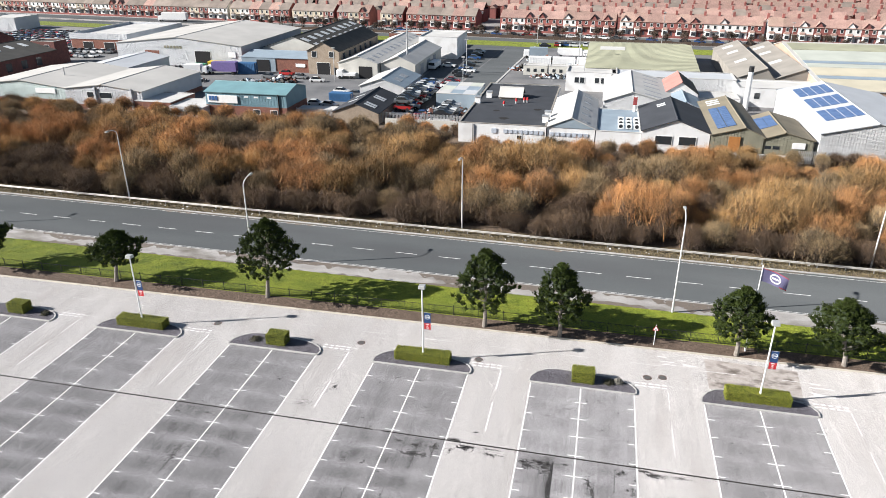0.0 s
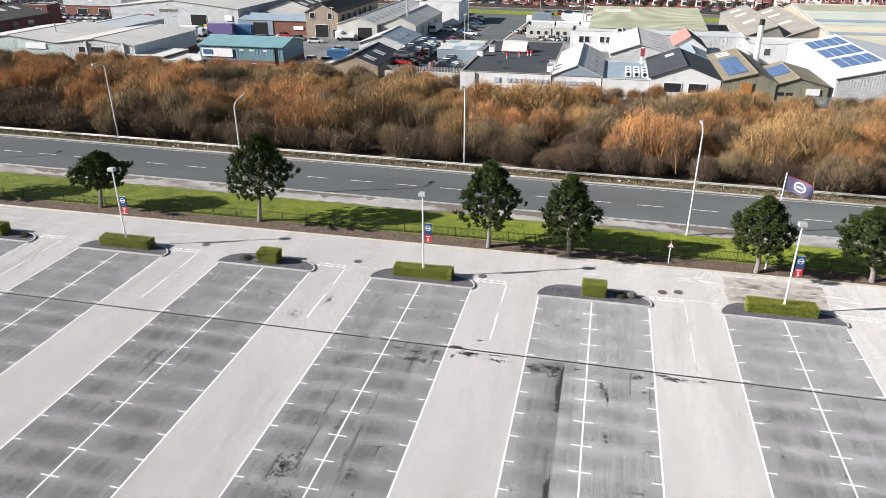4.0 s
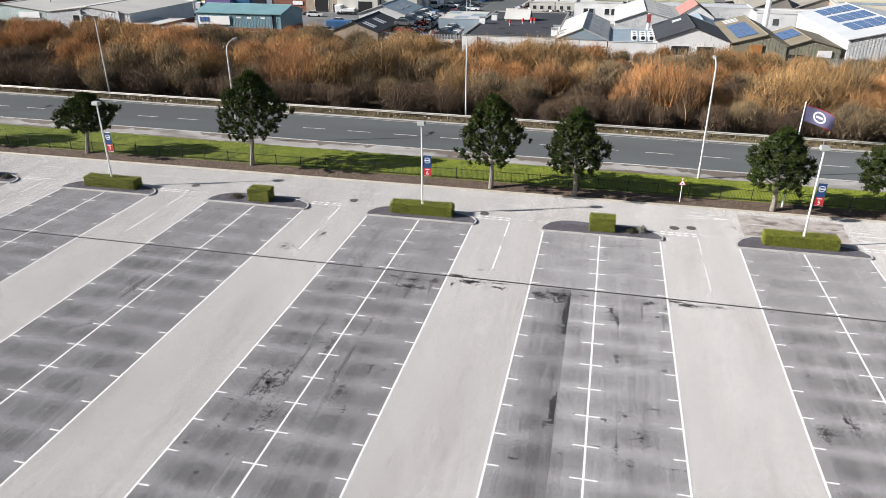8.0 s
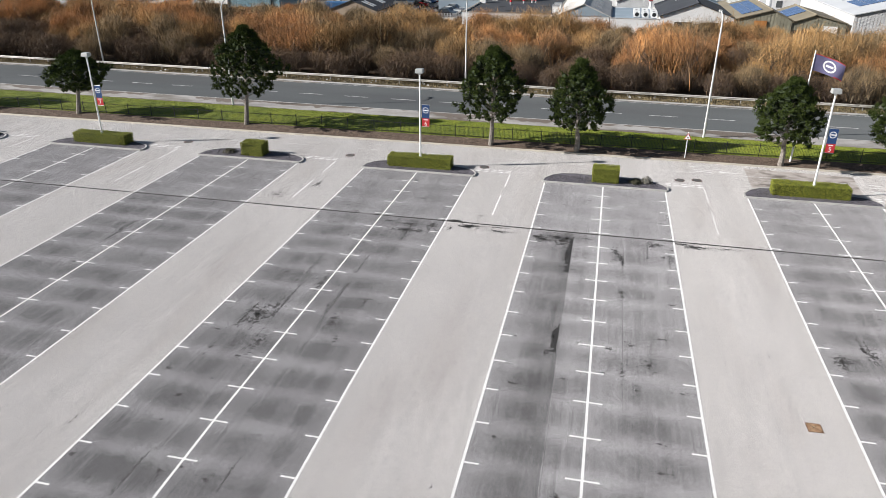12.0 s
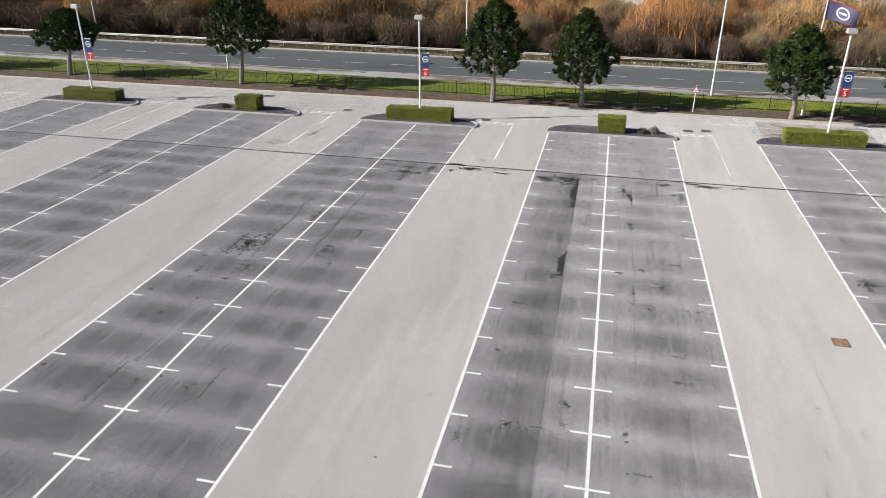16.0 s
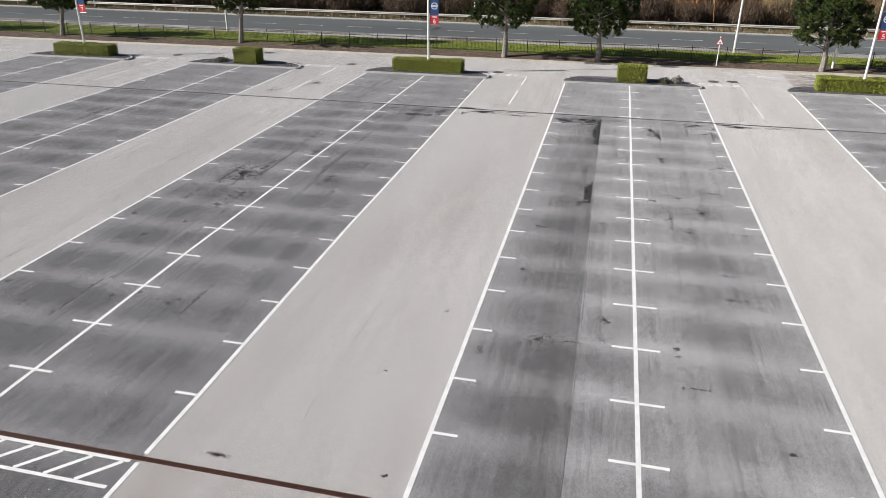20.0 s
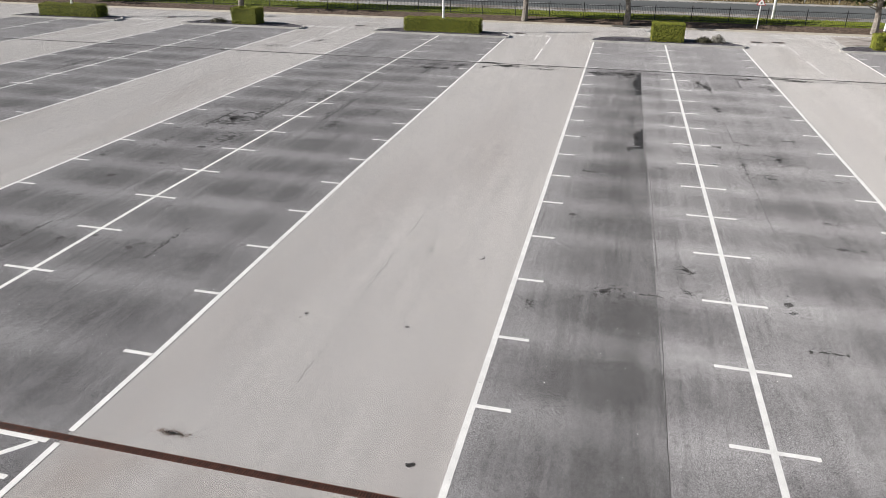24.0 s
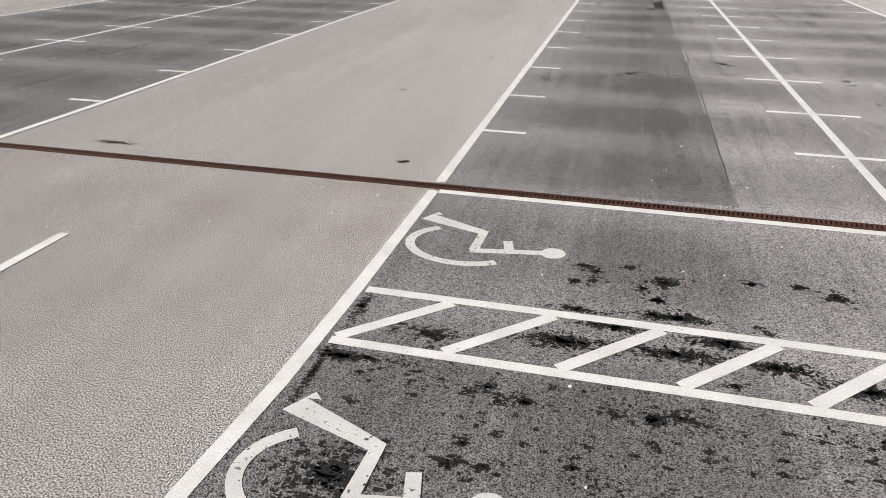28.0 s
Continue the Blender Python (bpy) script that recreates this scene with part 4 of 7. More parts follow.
b = flat_roofed("factory", "white rendered block with dark windows", 32.8, 52.0, 176, 187, 4.2, M_WALL_WHITE, M_ROOF_PALE, 0.3)
for x in (36.5, 42.5, 44.0):
    opening(b, "window", x, x + 1.2, 176, 2.0, 3.4, M_WIN, bordered=False)
b = flat_roofed("office_block", "white store with flat roof", 22.8, 32.5, 170, 178, 2.8, M_WALL_WHITE, M_ROOF_PALE, 0.1)
for k, x in enumerate((34.5, 43.5)):
    b, L, R = gabled("factory", "saw tooth factory bay with tan sheet roof", x, x + 8.8, 190, 240, 4.2, 6.8, M_ROOF_DUST, M_ROOF_DUST, apex=x + 6.8, roof2=M_ROOF_BLACK)
    panels_on(b, "rooflight", *L, [(0.1, 0.16), (0.3, 0.36), (0.6, 0.66)], [(0.3, 0.7)], M_ROOF_PALE)
b, L, R = gabled("factory", "large tan brick factory with cream and pale green roof bays", 51.0, 135, 173, 242, 5.2, 8.8, M_TAN_BRICK, M_ROOF_TAN, along="x", apex=224, plinth=M_BRICK, plinth_h=3.6)
for k, (w0, w1, m) in enumerate(((0.0, 0.2, M_ROOF_CREAM), (0.2, 0.26, M_ROOF_BLUE), (0.26, 0.42, M_ROOF_CREAM), (0.42, 0.5, M_ROOF_PALEGREEN), (0.5, 0.56, M_ROOF_BLUE), (0.56, 0.8, M_ROOF_PALEGREEN), (0.8, 0.98, M_ROOF_GREEN))):
    panels_on(b, "roof_sheet", *L, [(0.012, 0.99)], [(w0 + 0.005, w1 - 0.005)], m, 0.22)
for i in range(7):
    opening(b, "loading_door", 58 + i * 9, 64 + i * 9, 172.9, 0, 3.0, M_DARK, bordered=False)
c = thing("chimney_stack", (33.4, 168, 0), "tall white steel chimney with dark cap", "chimney")
part("shaft", Solid().tube((0, 0, 0), (0, 0, 9.6), 0.62, 0.55, 16), M_WHITE, c)
part("cap", Solid().tube((0, 0, 9.6), (0, 0, 10.8), 0.57, 0.55, 16), M_BLACK, c)

# ---- car park: lines, islands, drains ----
ROW_Y0 = -70.0
line_w = 0.11


def marking(parent, x0, x1, y0, y1, mat=M_PAINT, name="line", z=0.0058):
    return part(name, Solid().box(x0, x1, y0, y1, z - 0.0016, z), mat, parent)


EDGE_TICK = Solid().box(0, 0.58, -0.045, 0.045, 0.0042, 0.0056).data("tick", M_PAINT)
CROSS_TICK = Solid().box(-0.65, 0.65, -0.045, 0.045, 0.0042, 0.0062).data("tick", M_PAINT)

def ribbon(pts, w, z=0.0064, closed=False):
    """A flat painted stroke of even width along points in the plan."""
    s = Solid()
    p = [Vector((*q, 0)) for q in pts]
    left, right = [], []
    for i, q in enumerate(p):
        a = p[max(i - 1, 0)]
        b = p[min(i + 1, len(p) - 1)]
        d = (b - a).normalized()
        if 0 < i < len(p) - 1:
            d1, d2 = (q - a).normalized(), (b - q).normalized()
            k = w / 2 / max(0.35, math.cos(d1.angle(d2, 0) / 2))
        else:
            k = w / 2
        nrm = Vector((-d.y, d.x, 0))
        left.append(q + nrm * k + Vector((0, 0, z)))
        right.append(q - nrm * k + Vector((0, 0, z)))
    n = len(p)
    s.add(left + right, [(n + i, n + i + 1, i + 1, i) for i in range(n - 1)])
    return s


# two lines that the painters bent a little, and bays of uneven width
BENT = {ROW_X[4]: [[(-3.15, 52.1), (-3.15, 9.38)], [(-3.15, 9.1), (-3.17, 6.9), (-3.2, 5.6), (-3.27, 4.6), (-3.27, ROW_Y0)]],
        ROW_X[3] + ROW_W: [[(-9.2, 52.1), (-9.2, 22.5), (-9.13, 17.0), (-9.05, 11.5), (-9.05, 9.38)], [(-9.05, 9.1), (-9.05, ROW_Y0)]],
        ROW_X[3] + ROW_W / 2: [[(-13.925, 52.1), (-13.925, 19.0), (-13.82, 14.0), (-13.78, 9.38)], [(-13.78, 9.1), (-13.78, ROW_Y0)]],
        ROW_X[4] + ROW_W / 2: [[(1.49, 52.1), (1.47, 30.0), (1.47, 9.38)], [(1.47, 9.1), (1.47, ROW_Y0)]]}
UNEVEN = {1: -0.2, 2: -0.1, 3: -0.05, 4: 0.06, 5: 0.07}
for x in ROW_X:
    rowm = thing("bay_marking", (0, 0, 0), "white painted lines and ticks of a double parking row", "road marking", "bay markings")
    for lx in (x, x + ROW_W / 2, x + ROW_W):
        if lx in BENT:
            for run in BENT[lx]:
                part("line", ribbon(run, line_w, 0.0058), M_PAINT, rowm)
            continue
        marking(rowm, lx - line_w / 2, lx + line_w / 2, DRAIN_NEAR + 0.16, ROW_END - 0.1)
        marking(rowm, lx - line_w / 2, lx + line_w / 2, ROW_Y0, DRAIN_NEAR - 0.12)
    for i in range(17):
        y = TICK0 + STEP * i + (UNEVEN.get(i, 0.0) if x == ROW_X[4] else 0.0)
        part("tick", EDGE_TICK, None, rowm, at=(x + line_w / 2, y, 0))
        part("tick", CROSS_TICK, None, rowm, at=(x + ROW_W / 2 - (0.1 if x == ROW_X[4] else 0.0), y, 0))
        part("tick", EDGE_TICK, None, rowm, at=(x + ROW_W - line_w / 2 - 0.58 + ((0.14, 0.11, 0.07, 0.05)[i] if x == ROW_X[3] and i < 4 else 0.0), y, 0))


M_PAINT_THIN = paint("thin_white_paint", (0.70, 0.69, 0.67), 0.62)


def wheelchair(x, y, slip=0.0):
    """The painted wheelchair figure lying in a bay, its head towards +x."""
    t = thing("wheelchair_symbol", (x, y, 0), "white painted wheelchair symbol worn thin on the asphalt", "road marking", "wheelchair symbols")
    arc = [(0.50 - slip + 0.49 * math.cos(radians(a)), -0.56 + 0.38 * math.sin(radians(a))) for a in range(128, 320, 8)]
    part("wheel_arc", ribbon(arc, 0.085), M_PAINT_THIN, t)
    part("leg_stroke", ribbon([(0.13, 0.075), (0.02, -0.03), (0.615, -0.265), (0.60, -0.66)], 0.09, 0.0068), M_PAINT_THIN, t)
    part("torso", ribbon([(0.57, -0.67), (1.26, -0.55)], 0.085, 0.0072), M_PAINT_THIN, t)
    part("arm", ribbon([(0.90, -0.58), (0.86, -0.40)], 0.085, 0.0076), M_PAINT_THIN, t)
    part("head", Solid().slab([(1.28 + 0.105 * math.cos(a * 0.4488), -0.545 + 0.105 * math.sin(a * 0.4488)) for a in range(14)], 0.0042, 0.008), M_PAINT_THIN, t)


HALF = ROW_W / 2
for x, ys in ((-3.15, 9.1), (1.575, 9.1), (-13.9, 8.3), (-18.65, 8.3)):
    for k in range(3):
        y = ys - 2.98 * k
        zone = thing("hatched_bay_marking", (0, 0, 0), "white hatched access strip between disabled bays", "road marking", "hatched strips")
        # in the fifth row the centre line lies a little off the middle
        xa, xb = 1.545 if x > 1 else x + 0.06, 1.395 if -5 < x < 1 else x + HALF - 0.06
        if x > -5:
            y1, y0 = y - 2.24, y - 2.98
            if k == 0:
                marking(zone, xa, xb, y - 0.05, y + 0.05)
            wheelchair(x + 0.11, y - 0.68, 0.05 * k)
        else:
            y1, y0 = y + 0.8 if k == 0 else y + 0.75, y
            wheelchair(x + 0.12, y - 0.7)
        marking(zone, xa, xb, y1 - 0.045, y1 + 0.045)
        marking(zone, xa, xb, y0 - 0.045, y0 + 0.045)
        hx = xa + 0.03
        while hx < xb - 0.7:
            part("hatch_bar", ribbon([(hx, y0 + 0.045), (hx + 0.66, y1 - 0.045)], 0.1, 0.0064), M_PAINT, zone)
            hx += 0.755

# aisle dashes and give way lines
for k, x in enumerate(ROW_X[:-1]):
    ax0, ax1 = x + ROW_W, ROW_X[k + 1]
    mid = (ax0 + ax1) / 2
    worn = M_PAINT_WORN if k in (4, 5) else M_PAINT
    aisle = thing("aisle_marking", (0, 0, 0), "white dashed centre line and give way dashes of an aisle", "road marking", "aisle markings")
    for y0, y1 in ((44.3, 48.4), (50.4, 53.5), (3.2, 7.16), (-4.0, -0.1)):
        dx = 0.09 if k == 3 and y0 < 9 else 0.0
        marking(aisle, mid + dx - 0.05, mid + dx + 0.05, y0, y1, worn, "dash", 0.0045)
    for j in range(5):
        for yy in (53.75, 54.2):
            marking(aisle, ax0 + 0.1 + j * 0.62, ax0 + 0.52 + j * 0.62, yy, yy + 0.16, M_PAINT, "give_way_dash", 0.0045)
    for j in range(4):
        marking(aisle, mid + 0.2 + j * 0.7, mid + 0.66 + j * 0.7, 54.18, 54.28, M_PAINT_WORN, "dash", 0.0045)
acc = thing("access_road_marking", (0, 0, 0), "faint worn white dashes and arrows of the access road", "road marking")
for k in range(22):
    marking(acc, -92 + 7 * k, -89 + 7 * k, 57.55, 57.64, M_PAINT_WORN, "dash", 0.0045)
for x0, x1, y in ((8.9, 10.2, 58.4), (9.1, 10.4, 57.9), (10.6, 11.4, 58.9), (8.7, 9.7, 59.2), (22.4, 23.4, 57.4), (22.2, 24.4, 56.8)):
    marking(acc, x0, x1, y, y + 0.16, M_PAINT_WORN, "worn_mark", 0.0045)
part("arrow", Solid().slab([(10.9, 58.0), (12.7, 58.15), (10.9, 58.5), (11.2, 58.25)], 0.001, 0.0045), M_PAINT_WORN, acc)
part("arrow", Solid().slab([(21.9, 55.3), (24.6, 55.6), (21.9, 56.2), (22.4, 55.75)], 0.001, 0.0045), M_PAINT_WORN, acc)
M_PATCH = material("mottled_patch_asphalt", (0.42, 0.38, 0.35), (0.32, 0.285, 0.26), 1.6, 0.9, fine=0.2, fine_scale=40.0, c3=(0.12, 0.10, 0.085), scale3=0.8, amount3=1.0, stretch=(0.7, 1, 1))
tagged(part("pavement_patch", Solid().slab([(13.1, 54.7), (21.2, 54.4), (21.5, 57.0), (21.7, 59.4), (13.2, 59.8)], 0.0, 0.004), M_PATCH), "mottled brown repair patch in the access road", "pavement", kind="structure")


BLOTS = {}


def splat(cx, cy, rx, ry, n, size, seed, name="stain", z=0.0046, label="dark oily stain soaked into the asphalt", mat=None):
    """Many small ragged blots scattered round a centre, as one stain."""
    r = random.Random(seed)
    s = BLOTS.setdefault((name, label, (mat or M_STAIN_SOFT).name), Solid())
    for i in range(n):
        a, d = r.uniform(0, 6.28), abs(r.gauss(0, 0.7))
        x, y = cx + rx * d * math.cos(a), cy + ry * d * math.sin(a)
        q = size * r.uniform(0.25, 1.0) * (1.3 - min(d, 1))
        m = r.randint(7, 11)
        rad = [q * r.uniform(0.55, 1.15) for _ in range(m)]
        ax = r.uniform(0.6, 1.7)
        zz = z + 0.0002 * (i % 5)
        c = (x, y, zz)
        ring = [(x + rad[j] * ax * math.cos(6.283 * j / m), y + rad[j] / ax * math.sin(6.283 * j / m), zz) for j in range(m)]
        s.add([c] + ring, [(0, 1 + j, 1 + (j + 1) % m) for j in range(m)])


M_STAIN_SOFT = paint("soft_stain", (0.055, 0.052, 0.050), 0.55)
M_MOSS = paint("black_moss_stain", (0.015, 0.0135, 0.012), 0.545, 62.0)
M_BROWN_STAIN = paint("brown_stain", (0.20, 0.15, 0.12), 0.47)
for i, (cx, cy, rx, ry, n, q) in enumerate((
        (-16.2, 27.4, 1.3, 2.2, 22, 0.34), (-14.9, 25.0, 0.7, 2.6, 12, 0.28), (-12.0, 27.5, 0.5, 2.0, 12, 0.22), (-11.6, 40.2, 1.8, 0.8, 24, 0.3),
        (-9.9, 41.4, 0.9, 0.8, 14, 0.26), (-7.5, 41.8, 1.1, 0.5, 18, 0.32), (-5.2, 41.4, 1.4, 0.4, 10, 0.24), (-2.2, 40.9, 1.0, 0.8, 20, 0.3),
        (-0.9, 40.8, 0.8, 1.0, 22, 0.3), (2.6, 39.8, 0.5, 1.6, 12, 0.26), (4.9, 41.4, 0.8, 0.8, 10, 0.26), (6.0, 39.4, 0.3, 1.6, 10, 0.2),
        (7.6, 41.8, 1.2, 0.4, 18, 0.28), (9.6, 41.9, 1.3, 0.3, 10, 0.2), (3.0, 33.8, 0.3, 1.0, 6, 0.2), (4.2, 27.2, 1.0, 0.9, 12, 0.2), (3.6, 25.0, 0.5, 0.6, 6, 0.18),
        (-20.9, 47.4, 0.8, 1.6, 12, 0.24), (-23.0, 44.6, 1.2, 1.2, 10, 0.24), (-26.6, 47.6, 1.6, 1.0, 8, 0.2), (-30.6, 35.8, 1.4, 2.2, 14, 0.28), (13.3, 29.6, 0.7, 0.9, 18, 0.24), (15.0, 30.4, 0.6, 1.2, 12, 0.2),
        (17.0, 31.6, 1.5, 1.6, 12, 0.26), (-1.2, 16.1, 0.9, 0.8, 16, 0.12), (0.6, 16.5, 0.5, 0.4, 10, 0.08), (-2.7, 15.2, 0.4, 0.6, 14, 0.08),
        (0.6, 17.6, 0.3, 0.3, 5, 0.16), (-13.4, 50.2, 0.9, 0.7, 6, 0.2), (21.5, 50.0, 1.4, 1.4, 8, 0.2), (12.6, 56.5, 2.0, 1.2, 8, 0.2))):
    splat(cx, cy, rx * 1.15, ry * 1.2, n * 8, q * 0.38, 100 + i)
for i, (cx, cy, rx, ry, n, q) in enumerate(((-8.5, 42.6, 1.1, 0.22, 110, 0.12), (-8.6, 41.2, 0.7, 1.0, 60, 0.07), (-7.2, 41.95, 1.3, 0.14, 100, 0.1), (-5.4, 42.05, 1.6, 0.12, 70, 0.09), (-6.9, 43.9, 0.5, 0.12, 24, 0.09),
        (-2.6, 41.2, 0.7, 0.4, 80, 0.1), (-1.3, 41.4, 0.8, 0.4, 110, 0.12), (-0.6, 41.3, 0.35, 0.5, 80, 0.12), (2.85, 38.9, 0.16, 0.6, 50, 0.1), (2.9, 34.4, 0.14, 0.35, 24, 0.1), (2.95, 26.2, 0.22, 1.4, 60, 0.07),
        (6.7, 42.1, 1.2, 0.14, 70, 0.1), (5.2, 41.6, 0.6, 0.3, 50, 0.1), (7.7, 41.55, 0.9, 0.12, 40, 0.08), (-13.0, 41.5, 0.6, 0.3, 50, 0.1), (-11.5, 41.3, 0.8, 0.35, 70, 0.1), (-10.5, 40.2, 0.5, 0.5, 50, 0.09))):
    splat(cx, cy, rx, ry, n, q, 800 + i)
for i, (cx, cy, rx, ry, n, q) in enumerate(((-0.45, 38.9, 0.14, 2.6, 150, 0.13), (-0.42, 28.7, 0.16, 1.5, 110, 0.13), (-15.6, 28.6, 0.25, 3.0, 60, 0.1), (-14.2, 31.5, 0.2, 2.6, 40, 0.1), (3.0, 38.6, 0.12, 1.9, 60, 0.1), (-11.0, 30.0, 0.15, 2.2, 40, 0.08),
                                                   (14.6, 31.0, 0.15, 2.2, 40, 0.1), (-17.0, 24.0, 0.15, 2.5, 40, 0.08))):
    splat(cx, cy, rx, ry, n, q, 150 + i)


def moss(cx, cy, rx, ry, n, size, seed):
    splat(cx, cy, rx, ry, n, size, seed, "moss_blot", 0.0046, "black mossy blots on the asphalt of a disabled bay", M_MOSS)


# blots in the disabled bays: clear cut ones, then the crumbly moss that lies in bands
for i, (cx, cy, q) in enumerate((
        (-1.49, 7.71, 0.07), (-1.38, 7.63, 0.05), (-1.55, 7.41, 0.07), (-1.4, 7.47, 0.05), (-0.83, 7.57, 0.15), (-1.02, 7.42, 0.05), (-0.91, 7.25, 0.09), (-1.12, 7.77, 0.04),
        (-0.19, 7.71, 0.06), (0.16, 7.75, 0.08), (0.43, 7.65, 0.13), (-0.18, 6.98, 0.06), (-0.95, 7.02, 0.08), (-0.71, 7.03, 0.1), (-1.71, 5.77, 0.06), (-1.95, 5.86, 0.05),
        (-1.86, 5.73, 0.04), (-2.0, 5.32, 0.05), (-2.04, 5.16, 0.07), (-1.84, 5.17, 0.06), (-1.38, 5.28, 0.04), (-0.97, 5.8, 0.09), (-1.19, 5.78, 0.06), (-0.47, 6.25, 0.05))):
    moss(cx, cy, q * 0.9, q * 0.7, 22, q * 0.5, 300 + i)
    moss(cx, cy, q * 3.4, q * 2.0, 16, 0.034, 340 + i)
for i in range(150):
    r = random.Random(2600 + i)
    moss(r.uniform(-2.9, 0.9), r.choice((r.uniform(4.9, 6.15), r.gauss(5.75, 0.22))), 0.05, 0.03, r.randint(3, 9), r.uniform(0.012, 0.034), 420 + i)
for i, (cx, cy, rx, ry, n, q) in enumerate((
        (-1.5, 6.97, 0.3, 0.05, 60, 0.03), (-0.8, 7.02, 0.4, 0.07, 110, 0.035), (-1.55, 6.5, 0.5, 0.12, 190, 0.035), (-1.2, 6.78, 0.5, 0.08, 120, 0.03), (-0.8, 6.53, 0.5, 0.09, 170, 0.035),
        (-0.5, 6.75, 0.3, 0.1, 120, 0.035), (-0.2, 6.53, 0.35, 0.09, 120, 0.035), (0.35, 6.4, 0.4, 0.12, 150, 0.035), (-2.45, 6.36, 0.35, 0.12, 110, 0.03), (-3.04, 6.6, 0.06, 0.22, 90, 0.025), (-3.05, 5.75, 0.03, 0.5, 120, 0.022), (-2.75, 5.97, 0.4, 0.05, 90, 0.022),
        (-2.95, 5.95, 0.2, 0.07, 110, 0.03), (-1.9, 5.8, 0.9, 0.2, 90, 0.018), (-0.8, 5.85, 0.7, 0.25, 150, 0.02), (0.3, 5.9, 0.7, 0.3, 110, 0.02), (-2.6, 4.9, 0.5, 0.35, 240, 0.035), (-1.2, 5.2, 1.0, 0.4, 110, 0.014))):
    moss(cx, cy, rx * 1.25, ry * 1.45, n * 2, q * 0.95, 380 + i)
splat(-7.5, 9.72, 0.5, 0.12, 170, 0.045, 500, "rust_stain", 0.003, "brown rusty stain beside the drain", M_BROWN_STAIN)
splat(-7.5, 9.72, 0.17, 0.045, 60, 0.02, 501, "oil_stain", 0.0075, "dark oil spot beside the drain", M_STAIN_SOFT)
splat(-3.75, 9.95, 0.06, 0.06, 5, 0.06, 502, "oil_stain", 0.003, "small black oil spot", M_MOSS)
splat(-4.89, 13.63, 0.05, 0.16, 4, 0.07, 503, "debris", 0.003, "small dark scrap on the aisle", M_MOSS)
splat(-7.0, 13.6, 0.35, 0.3, 14, 0.035, 504, "debris", 0.003, "thin dark scuffs on the aisle", M_MOSS)
for i in range(90):
    r = random.Random(900 + i)
    splat(r.choice((-6.1, 9.3, -21.7)) + r.uniform(-2.2, 2.2), r.uniform(14, 52), 0.15, 1.0, 13, 0.036, 600 + i, "scuff", 0.003, "thin dark scuffs on the aisle", M_STAIN_SOFT)
for i in range(150):
    r = random.Random(1900 + i)
    x0 = r.choice((-18.65, -18.65, -14.2, -34.1, -3.1, 1.7, 1.7, 12.5, 28.0))
    splat(x0 + r.uniform(0.3, 4.5), r.uniform(12.5, 51), r.choice((0.5, 0.9, 0.15)), r.choice((0.08, 0.14, 0.6)), r.randint(4, 14), r.uniform(0.05, 0.13), 700 + i)

rc = random.Random(77)
chips = Solid()
for _ in range(420):
    x, y, q = rc.uniform(-18, 7), rc.uniform(4.5, 30), rc.uniform(0.006, 0.013)
    ring = [(x + q * rc.uniform(0.7, 1.2) * math.cos(a * 1.2566), y + q * rc.uniform(0.7, 1.2) * math.sin(a * 1.2566)) for a in range(5)]
    chips.slab(ring, 0.003, 0.011)
tagged(part("stone_chip", chips, M_WHITE), "small pale stone chips lying on the asphalt", "stone", kind="stuff")
for (name, label, m), s in BLOTS.items():
    tagged(part(name, s, bpy.data.materials[m]), label, "stain", kind="stuff")


def wedge(x, y0, y1, w, seed, mat=None):
    """A long dark stain with one straight edge along a joint and a ragged one."""
    r = random.Random(seed)
    n = int((y1 - y0) / 0.12)
    s = Solid()
    left = [(x - w * (0.25 + 0.75 * r.random()) * min(1.0, 4 * (1 - i / n) + 0.15), y0 + (y1 - y0) * i / n, 0.0056) for i in range(n + 1)]
    right = [(x + 0.02 * r.random(), y0 + (y1 - y0) * i / n, 0.0056) for i in range(n + 1)]
    s.add(left + right, [(i, n + 1 + i, n + 2 + i, i + 1) for i in range(n)])
    return tagged(part("joint_stain", s, mat or M_JOINT), "long black damp stain along an asphalt joint", "stain", "joint stains")


M_JOINT = paint("damp_joint_stain", (0.035, 0.033, 0.032), 0.60)
M_JOINT_FAINT = paint("faint_joint_stain", (0.06, 0.057, 0.055), 0.47, 12.0)
wedge(-0.20, 36.2, 41.7, 0.42, 1)
wedge(-0.24, 27.3, 30.1, 0.36, 2)
for i, (x, y0, y1, w) in enumerate(((-15.25, 27.3, 31.5, 0.3), (-15.5, 32.5, 35.6, 0.26), (-12.6, 27.6, 32.2, 0.34), (-12.65, 33.2, 36.0, 0.22), (-16.7, 26.0, 28.6, 0.34), (-11.3, 38.4, 41.6, 0.3), (-9.9, 39.6, 41.9, 0.34),
                                    (4.6, 39.2, 41.7, 0.22), (5.9, 38.2, 40.6, 0.18), (-15.4, 14.0, 16.6, 0.26), (-11.7, 15.0, 17.0, 0.2), (14.9, 29.5, 32.0, 0.25), (13.4, 28.6, 30.4, 0.3), (-30.4, 34.0, 37.6, 0.3))):
    wedge(x, y0, y1, w * 0.8, 20 + i, M_JOINT_FAINT)


def crack(pts, w, seed, z=0.0056):
    r = random.Random(seed)
    fine = []
    for (xa, ya), (xb, yb) in zip(pts, pts[1:]):
        n = max(2, int(math.hypot(xb - xa, yb - ya) / 0.35))
        for i in range(n):
            f = i / n
            fine.append((xa + (xb - xa) * f + r.uniform(-0.008, 0.008), ya + (yb - ya) * f))
    return tagged(part("crack", ribbon(fine, w, z), M_STAIN), "thin dark crack in the asphalt", "crack", "cracks")


